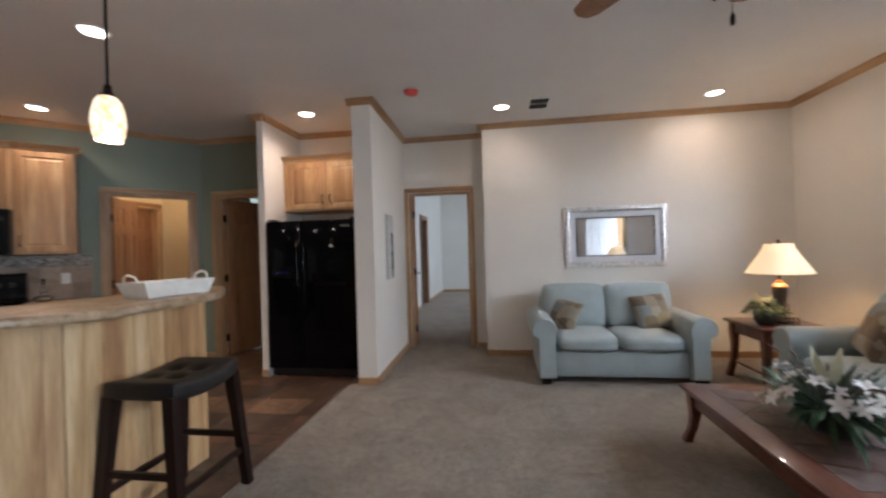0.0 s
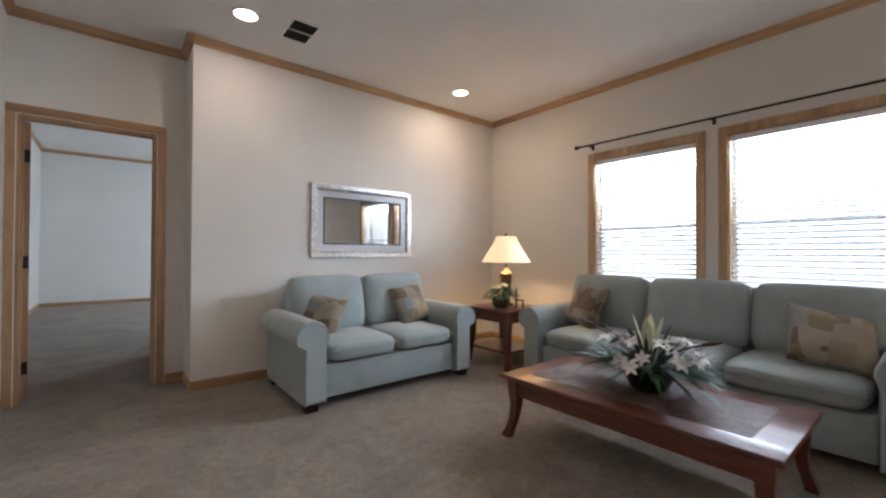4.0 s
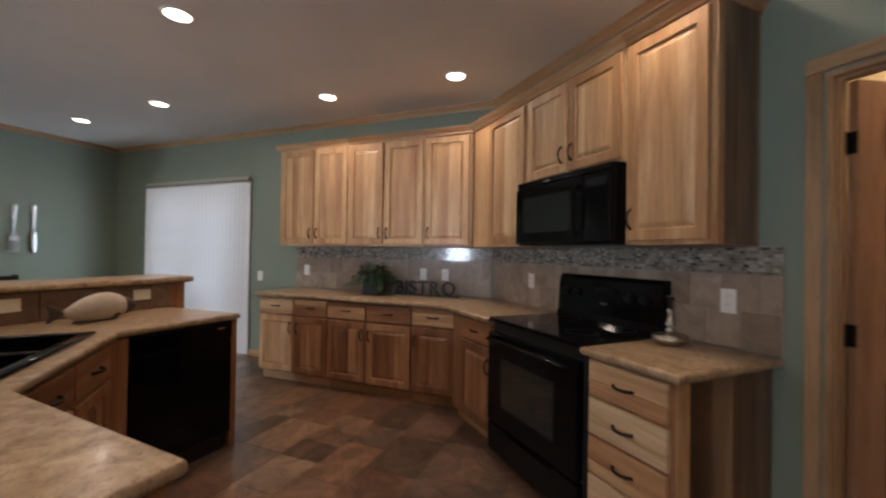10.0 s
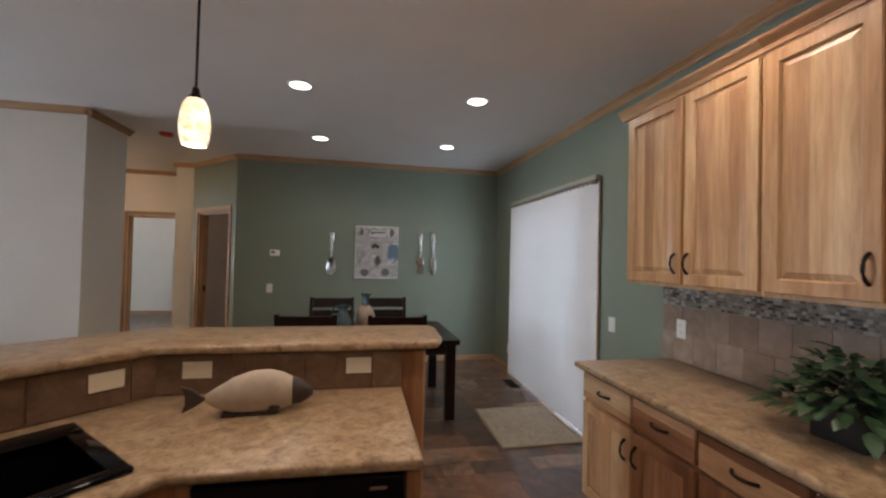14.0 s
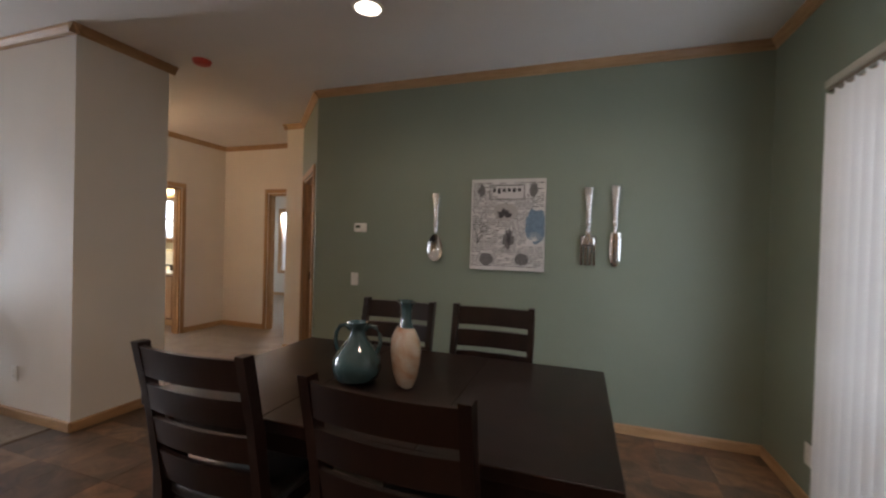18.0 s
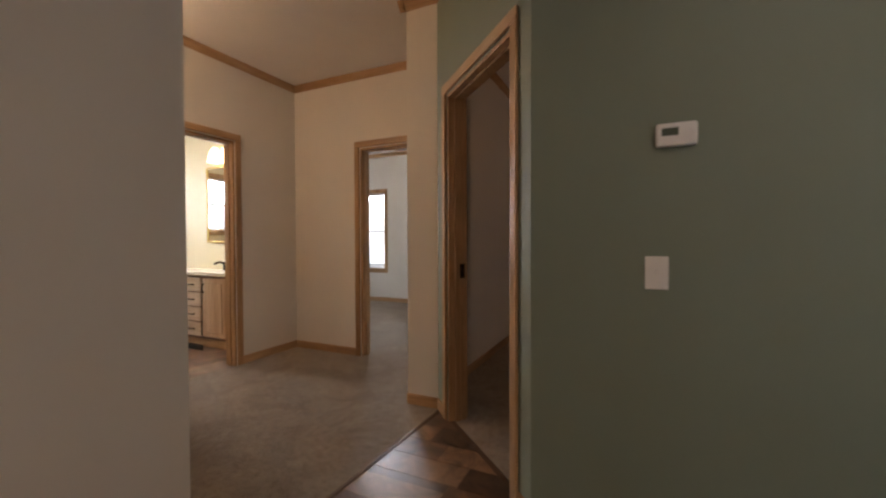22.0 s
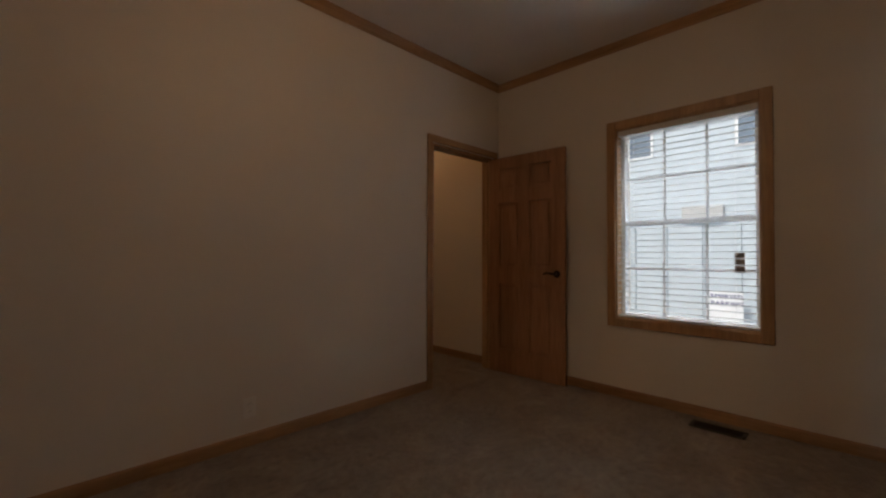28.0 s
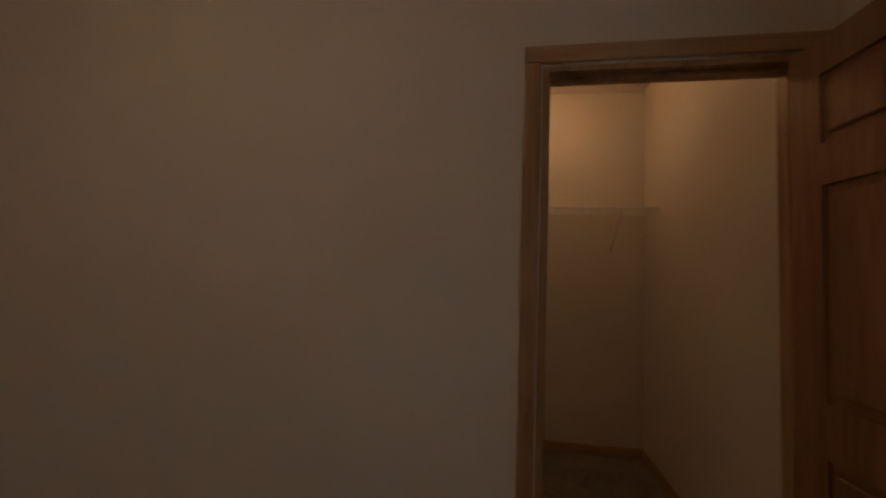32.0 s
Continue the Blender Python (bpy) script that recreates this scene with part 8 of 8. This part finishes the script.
def dome_light(x, y, power, label, on=0.8, color=WARM):
    root = thing("dome_light", pose(x, y, H), label, "ceiling light")
    bm = bmesh.new()
    lathe(bm, [(0.0, -0.001), (0.165, -0.001), (0.165, -0.022), (0.15, -0.03), (0.0, -0.03)], 32)
    part("pan", bm, BRONZE, root, "bronze rim", 50)
    bm = bmesh.new()
    lathe(bm, [(0.15, -0.03), (0.135, -0.06), (0.09, -0.088), (0.03, -0.10), (0.0, -0.101)], 32)
    nm = "dome_glass_%d" % len(MATS)
    part("glass_dome", bm, glow(nm, (1.0, 0.85, 0.62), on), root, "frosted glass dome", 60)
    bm = bmesh.new()
    lathe(bm, [(0.012, -0.10), (0.014, -0.11), (0.006, -0.122), (0.0, -0.124)], 12)
    part("finial", bm, BRONZE, root, "", 50)
    lamp("dome_glow", "POINT", pose(x, y, H - 0.17), power, color, soft=0.1)


dome_light(-3.60, -3.20, 5.5, "dim bronze-rimmed dome light on the den ceiling", 1.2, (1.0, 0.58, 0.30))
dome_light(0.81, -4.80, 12.0, "bronze-rimmed dome light on the guest bedroom ceiling", 1.5)
dome_light(-4.35, 6.95, 13.0, "bronze-rimmed dome light on the utility room ceiling", 3.0, (1.0, 0.66, 0.40))
dome_light(-5.15, -5.95, 3.0, "bronze-rimmed dome light on the closet ceiling", 2.0, (1.0, 0.46, 0.15))
dome_light(0.1, -1.0, 18.5, "bronze-rimmed dome light on the hall ceiling", 2.0, (1.0, 0.67, 0.39))

for x, y in ((-0.63, 5.82), (-1.93, -0.58)):
    root = thing("smoke_alarm", pose(x, y, H), "smoke alarm under a red dust cover", "smoke alarm")
    bm = bmesh.new()
    lathe(bm, [(0.0, -0.001), (0.062, -0.001), (0.062, -0.010), (0.0, -0.010)], 28)
    part("base", bm, WHITE, root, "white base", 50)
    bm = bmesh.new()
    lathe(bm, [(0.068, -0.010), (0.068, -0.014), (0.060, -0.036), (0.050, -0.042), (0.0, -0.043)], 28)
    part("dust_cover", bm, RED, root, "red plastic cover", 50)


def ceiling_fan():
    root = thing("ceiling_fan", pose(1.02, 3.84, 0), "brown bladed ceiling fan with pull chains", "fan")
    bm = bmesh.new()
    lathe(bm, [(0.0, H - 0.001), (0.07, H - 0.001), (0.06, H - 0.05), (0.015, H - 0.06), (0.015, H - 0.16), (0.09, H - 0.17), (0.115, H - 0.20), (0.115, H - 0.27), (0.08, H - 0.31), (0.0, H - 0.32)], 28)
    part("motor", bm, BRONZE, root, "bronze motor housing", 50)
    for k in range(5):
        a = 128 + 72 * k
        m = pose(0, 0, H - 0.265, 0, 0, a)
        bm = bmesh.new()
        prism(bm, [(0.17, -0.045), (0.35, -0.06), (0.62, -0.07), (0.68, -0.05), (0.70, 0.0), (0.68, 0.05), (0.62, 0.07), (0.35, 0.06), (0.17, 0.045)], -0.004, 0.004, 0.002, 1)
        bl = part("blade", bm, DOORW, root, "brown wood blade")
        bl.matrix_local = m @ pose(0, 0, 0, 11)
        br = part("blade_iron", boxed(0.09, 0.24, -0.018, 0.018, 0.005, 0.012, 0.002), BRONZE, root)
        br.matrix_local = m
    for dx, z in ((0.03, 2.10), (-0.03, 2.2)):
        bm = bmesh.new()
        tube(bm, [(dx, 0, H - 0.31), (dx, 0, z + 0.05)], 0.0015, 5)
        lathe(bm, [(0.0, z), (0.008, z + 0.008), (0.009, z + 0.035), (0.003, z + 0.052), (0.0, z + 0.055)], 10, dx)
        part("pull_chain", bm, BRONZE, root, "", 50)


ceiling_fan()

# ---- living room south wall ----
lm = frame_of(*PLAN["living_south"])
root = thing("wall_mirror", lm @ Matrix.Translation((3.36, 0, 1.155)), "mirror in a dark frame on the cream wall", "mirror")
bm = bmesh.new()
slope_frame(bm, 0, 0.50, 0, 0.60, -0.03, 0.05, 0.028, 0.015)
part("frame", bm, ESPRESSO, root, "dark frame")
mm, t, b = nodes_of("mirror_silver", 0.02, 1.0)
b.inputs["Base Color"].default_value = (0.85, 0.86, 0.87, 1)
part("mirror_glass", boxed(0.045, 0.455, -0.012, -0.004, 0.045, 0.555), mm, root)
root = thing("console_table", lm @ Matrix.Translation((2.90, -0.42, 0)), "narrow dark console table under the mirror", "table")
part("tabletop", boxed(0, 1.05, 0, 0.38, 0.72, 0.75, 0.004, 2), CHERRY, root)
part("apron", boxed(0.04, 1.01, 0.03, 0.05, 0.62, 0.719, 0.002), CHERRY, root)
part("shelf", boxed(0.04, 1.01, 0.04, 0.34, 0.18, 0.20, 0.003), CHERRY, root)
for x in (0.02, 0.98):
    for y in (0.02, 0.31):
        part("leg", boxed(x, x + 0.05, y, y + 0.05, 0, 0.719, 0.004), CHERRY, root)
plate(lm, 4.22, 0.33, "outlet", "white outlet plate low on the cream wall", 0.072, 0.0005)
plate(frame_of(*PLAN["west"]), 0.576, 0.29, "outlet", "white outlet plate low on the sage wall", 0.072, 0.0005)
plate(frame_of(*PLAN["den_south"]), 2.00, 0.22, "outlet", "white outlet plate low on the den wall", 0.072, 0.0005)

# ---- hall, bath and guest room ----
root = thing("bath_vanity", pose(0, 0, 0), "hickory bath vanity with a white marble-look top", "vanity")
part("carcass", boxed(0.95, 2.10, -3.017, -2.602, 0.10, 0.775, 0.003), HICKD, root)
part("toe_kick", boxed(0.97, 2.08, -3.0, -2.65, 0.0, 0.10), HICKH, root)
part("vanity_top", boxed(0.93, 2.13, -3.018, -2.565, 0.776, 0.81, 0.006, 2), plain("cultured_marble", (0.74, 0.70, 0.62), 0.2, 0, 0.2, 0.05, 6.0), root, "cream marble-look top")


def front_part(kind, xa, xb, z0, z1, side=None):
    """One vanity door or drawer; x is measured from the toilet end as one faces the front."""
    sub = bmesh.new()
    a, b2 = 2.10 - xb, 2.10 - xa
    box(sub, a, b2, -2.601, -2.582, z0, z1, 0.006, 2)
    if kind == "door":
        box(sub, a + 0.05, b2 - 0.05, -2.583, -2.577, z0 + 0.05, z1 - 0.05, 0.005, 2)
    p = part(kind, sub, HICKV if kind == "door" else HICKVH, root)
    hb = bmesh.new()
    if kind == "door":
        hx = a + 0.03 if side == "r" else b2 - 0.03
        tube(hb, [(hx, -2.58, z1 - 0.15), (hx, -2.555, z1 - 0.135), (hx, -2.555, z1 - 0.075), (hx, -2.58, z1 - 0.06)], 0.006, 8)
    else:
        hx = (a + b2) / 2
        zc = (z0 + z1) / 2
        tube(hb, [(hx - 0.05, -2.58, zc), (hx - 0.04, -2.555, zc), (hx + 0.04, -2.555, zc), (hx + 0.05, -2.58, zc)], 0.006, 8)
    part("handle", hb, BRONZE, p, "dark bronze pull", 50)


front_part("door", 0.03, 0.40, 0.13, 0.75, "r")
front_part("door", 0.76, 1.12, 0.13, 0.75, "l")
for k in range(4):
    front_part("drawer", 0.43, 0.73, 0.13 + k * 0.158, 0.275 + k * 0.158)
bm = bmesh.new()
lathe(bm, [(0.0, 0.812), (0.025, 0.812), (0.02, 0.84), (0.016, 0.90), (0.0, 0.905)], 14, 1.45, -2.93)
tube(bm, [(1.45, -2.93, 0.88), (1.45, -2.86, 0.905), (1.45, -2.80, 0.885)], 0.011, 8)
part("faucet", bm, BRONZE, root, "dark bronze faucet", 50)
soap = part("soap_dispenser", boxed(1.05, 1.13, -2.95, -2.87, 0.8102, 0.90, 0.01, 2), plain("blue_ceramic", (0.16, 0.27, 0.36), 0.3), None)
tagged(soap, "small blue ceramic cup on the vanity", "cup")
root = thing("bath_mirror", pose(0, 0, 0), "bathroom mirror in a gold-toned frame", "mirror")
bm = bmesh.new()
slope_frame(bm, -1.86, -1.02, 1.12, 2.02, 0.0, 0.026, 0.022, 0.012)
fr = part("frame", bm, plain("honey_gold", (0.55, 0.40, 0.13), 0.4, 0.2), root, "gold-toned frame")
fr.matrix_local = pose(0, -2.992, 0, 0, 0, 180)
part("mirror_glass", boxed(1.04, 1.84, -3.012, -3.006, 1.14, 2.00), mm, root)
root = thing("vanity_light", pose(0, 0, 0), "bath bar light with three frosted shades", "wall light")
part("back_plate", boxed(1.08, 1.68, -3.017, -2.99, 2.12, 2.19, 0.004), BRONZE, root)
for x in (1.18, 1.38, 1.58):
    bm = bmesh.new()
    lathe(bm, [(0.03, 2.21), (0.052, 2.17), (0.075, 2.09), (0.082, 2.05), (0.076, 2.06), (0.03, 2.19)], 20, x, -2.92)
    part("shade", bm, MATS["bulb_glow"], root, "glowing frosted shade", 50)
lamp("vanity_glow", "AREA", look((1.38, -2.86, 2.0), (1.38, -1.6, 0.9)), 14, (1.0, 0.93, 0.82), size=0.5, size_y=0.12)
root = thing("toilet", pose(2.50, -2.55, 0), "white toilet beside the vanity", "toilet")
bm = bmesh.new()
lathe(bm, [(0.0, 0.0), (0.11, 0.0), (0.12, 0.06), (0.10, 0.18), (0.15, 0.30), (0.185, 0.37), (0.185, 0.39), (0.14, 0.385), (0.10, 0.30), (0.0, 0.26)], 24, 0, 0.08, 1, 1.25)
part("bowl", bm, VINYLW, root, "white china bowl", 60)
part("tank", boxed(-0.20, 0.20, -0.45, -0.27, 0.38, 0.72, 0.02, 3), VINYLW, root, "", 40)
part("tank_lid", boxed(-0.21, 0.21, -0.46, -0.26, 0.721, 0.75, 0.01, 2), VINYLW, root, "", 40)
bm = bmesh.new()
lathe(bm, [(0.0, 0.392), (0.19, 0.392), (0.195, 0.405), (0.18, 0.415), (0.0, 0.418)], 24, 0, 0.08, 1, 1.25)
part("lid", bm, VINYLW, root, "closed white lid", 60)

root = thing("hall_cabinet", frame_of(-0.57, -0.604, -0.57, -1.10), "hickory drawer cabinet with a laminate top in the hall", "cabinet")
part("body", boxed(0.0, 0.54, 0.021, 0.45, 0.09, 0.775, 0.002), HICK, root)
part("toe_kick", boxed(0.0, 0.54, 0.07, 0.09, 0.0, 0.09), HICKH, root)
part("cabinet_top", boxed(0.0, 0.585, -0.03, 0.46, 0.776, 0.81, 0.010, 2), LAMINATE, root)
for z0, z1 in ((0.62, 0.76), (0.44, 0.60), (0.27, 0.42), (0.11, 0.25)):
    drawer(root, 0.02, 0.52, z0, z1, 0.0)

# ---- closet ----
root = thing("closet_shelf", pose(0, 0, 0), "white wire closet shelf with braces", "shelf")
for k in range(9):
    y = -6.53 + k * 0.04
    bm = bmesh.new()
    tube(bm, [(-5.85, y, 1.80), (-3.52, y, 1.80)], 0.0035 if k < 8 else 0.005, 6)
    part("wire", bm, VINYLW, root)
for x in (-5.62, -4.9, -4.2):
    bm = bmesh.new()
    tube(bm, [(x, -6.21, 1.798), (x, -6.54, 1.52)], 0.006, 6)
    part("brace", bm, VINYLW, root)

# ---- outside ----
SIDING = plain("pale_siding", (0.50, 0.56, 0.60), 0.6, 0, 0, 0.04, 3.0)
root = thing("neighbour_house", pose(-11.5, -3.0, -0.6), "white sided house with a ribbed skirting across the drive", "house")
for k in range(26):
    z = 2.3 + k * 0.14
    part("siding_board", boxed(-0.032, 0.012, -9, 9, z, z + 0.138), SIDING, root)
for k in range(60):
    y = -9 + k * 0.30
    part("skirting_panel", boxed(-0.015, 0.012 + (0.03 if k % 2 else 0.0), y, y + 0.298, 0.0, 2.295), SIDING, root)
part("wall", boxed(-6, -0.04, -9, 9, 0, 5.95), SIDING, root)
part("roof", boxed(-6.4, 0.4, -9.3, 9.3, 5.96, 6.15), plain("roof_grey", (0.22, 0.21, 0.20), 0.8), root, "grey eave")
FARG = plain("far_glass", (0.16, 0.20, 0.25), 0.1)
for y0, y1, z0, z1 in ((-0.68, 0.10, 3.66, 4.75), (-2.80, -2.05, 3.70, 4.75), (-4.9, -4.1, 3.70, 4.75)):
    wdw = part("window", boxed(0.013, 0.04, y0, y1, z0, z1, 0.004), VINYLW, root)
    part("pane", boxed(0.041, 0.05, y0 + 0.05, y1 - 0.05, z0 + 0.05, z1 - 0.05), FARG, wdw)
part("meter_box", boxed(0.013, 0.12, -1.52, -0.85, 2.36, 2.64, 0.01), plain("box_grey", (0.45, 0.45, 0.44), 0.5), root, "grey service box")
root = thing("parking_sign", pose(-11.28, -3.80, -0.6, 0, 0, 90), "white reserved parking sign on a post", "sign")
part("post", boxed(-0.03, 0.03, 0.0, 0.05, 0.0, 1.02), plain("post_grey", (0.4, 0.4, 0.4), 0.6), root)
part("sign_board", boxed(-0.25, 0.25, -0.02, -0.001, 0.54, 1.06, 0.003), VINYLW, root)
NAVY = plain("sign_navy", (0.04, 0.05, 0.16), 0.6)
letters("RESERVED", 0.098, 0.006, NAVY, root, Matrix.Translation((-0.232, -0.024, 0.95)), gap=0.008)
letters("PARKING", 0.108, 0.006, NAVY, root, Matrix.Translation((-0.225, -0.024, 0.82)), gap=0.010)
dm = frame_of(*PLAN["den_west"])
st = part("window_sticker", boxed(1.905, 1.96, 0.0815, 0.0850, 0.985, 1.12), plain("brown_label", (0.16, 0.10, 0.06), 0.7), None)
st.matrix_world = dm
tagged(st, "small brown label stuck on the window pane", "sticker")
bm = bmesh.new()
box(bm, 13.0, 13.1, -12, 22, -0.6, 9)
structure("backdrop", bm, glow("overcast_glow", (0.93, 0.96, 1.0), 1.3), "bright overcast distance outside the windows")

# ---- stones of the printed floor ----
REGIONS = [
    [(-6.0, -0.55), (-1.55, -0.55), (-1.375, 0.0), (-1.375, 7.6), (-6.0, 7.6)],
    [(-6.0, -1.44), (-1.585, -1.44), (-1.565, -0.55), (-6.0, -0.55)],
    [(-2.44, -1.44), (-1.635, -2.22), (-1.60, -1.44)],
    [(0.55, -3.1), (3.1, -3.1), (3.1, -0.6), (0.55, -0.6)],
]


def clipped(poly, region):
    """The part of a convex polygon that lies inside a convex region given anticlockwise."""
    for (ax, ay), (bx, by) in zip(region, region[1:] + region[:1]):
        side = [(bx - ax) * (y - ay) - (by - ay) * (x - ax) for x, y in poly]
        out = []
        for k in range(len(poly)):
            p, q, sp, sq = poly[k - 1], poly[k], side[k - 1], side[k]
            if (sp >= 0) != (sq >= 0):
                f = sp / (sp - sq)
                out.append((p[0] + (q[0] - p[0]) * f, p[1] + (q[1] - p[1]) * f))
            if sq >= 0:
                out.append(q)
        poly = out
        if len(poly) < 3:
            return []
    return poly


def floor_stones():
    rest = bmesh.new()
    rnd = random.Random(41)
    count = 0
    y = -3.15
    while y < 7.6:
        h = rnd.choice((0.17, 0.23, 0.29, 0.34))
        x = -6.2 - rnd.random() * 0.4
        while x < 3.1:
            w = rnd.choice((0.22, 0.30, 0.36, 0.46))
            g = 0.0012
            rect = [(x + g, y + g), (x + w - g, y + g), (x + w - g, y + h - g), (x + g, y + h - g)]
            for n, region in enumerate(REGIONS):
                poly = clipped(rect, region)
                if not poly:
                    continue
                near = n < 3 and y < 5.9 and not (x < -5.6 and y > 1.9) and count < 300
                bm = bmesh.new() if near else rest
                lo = [bm.verts.new((px, py, -0.0034)) for px, py in poly]
                hi = [bm.verts.new((px, py, -0.001 + rnd.uniform(-0.0003, 0.0003))) for px, py in poly]
                bm.faces.new(hi)
                for k in range(len(poly)):
                    bm.faces.new([lo[k], lo[(k + 1) % len(poly)], hi[(k + 1) % len(poly)], hi[k]])
                if near:
                    part("tile", bm, VINYL_TILE, vinyl)
                    count += 1
            x += w
        y += h
    ob = part("tile_field", rest, VINYL_REST, vinyl)
    tagged(ob, "brown stone-pattern tiles of the far floor", "", "", "stuff")


floor_stones()
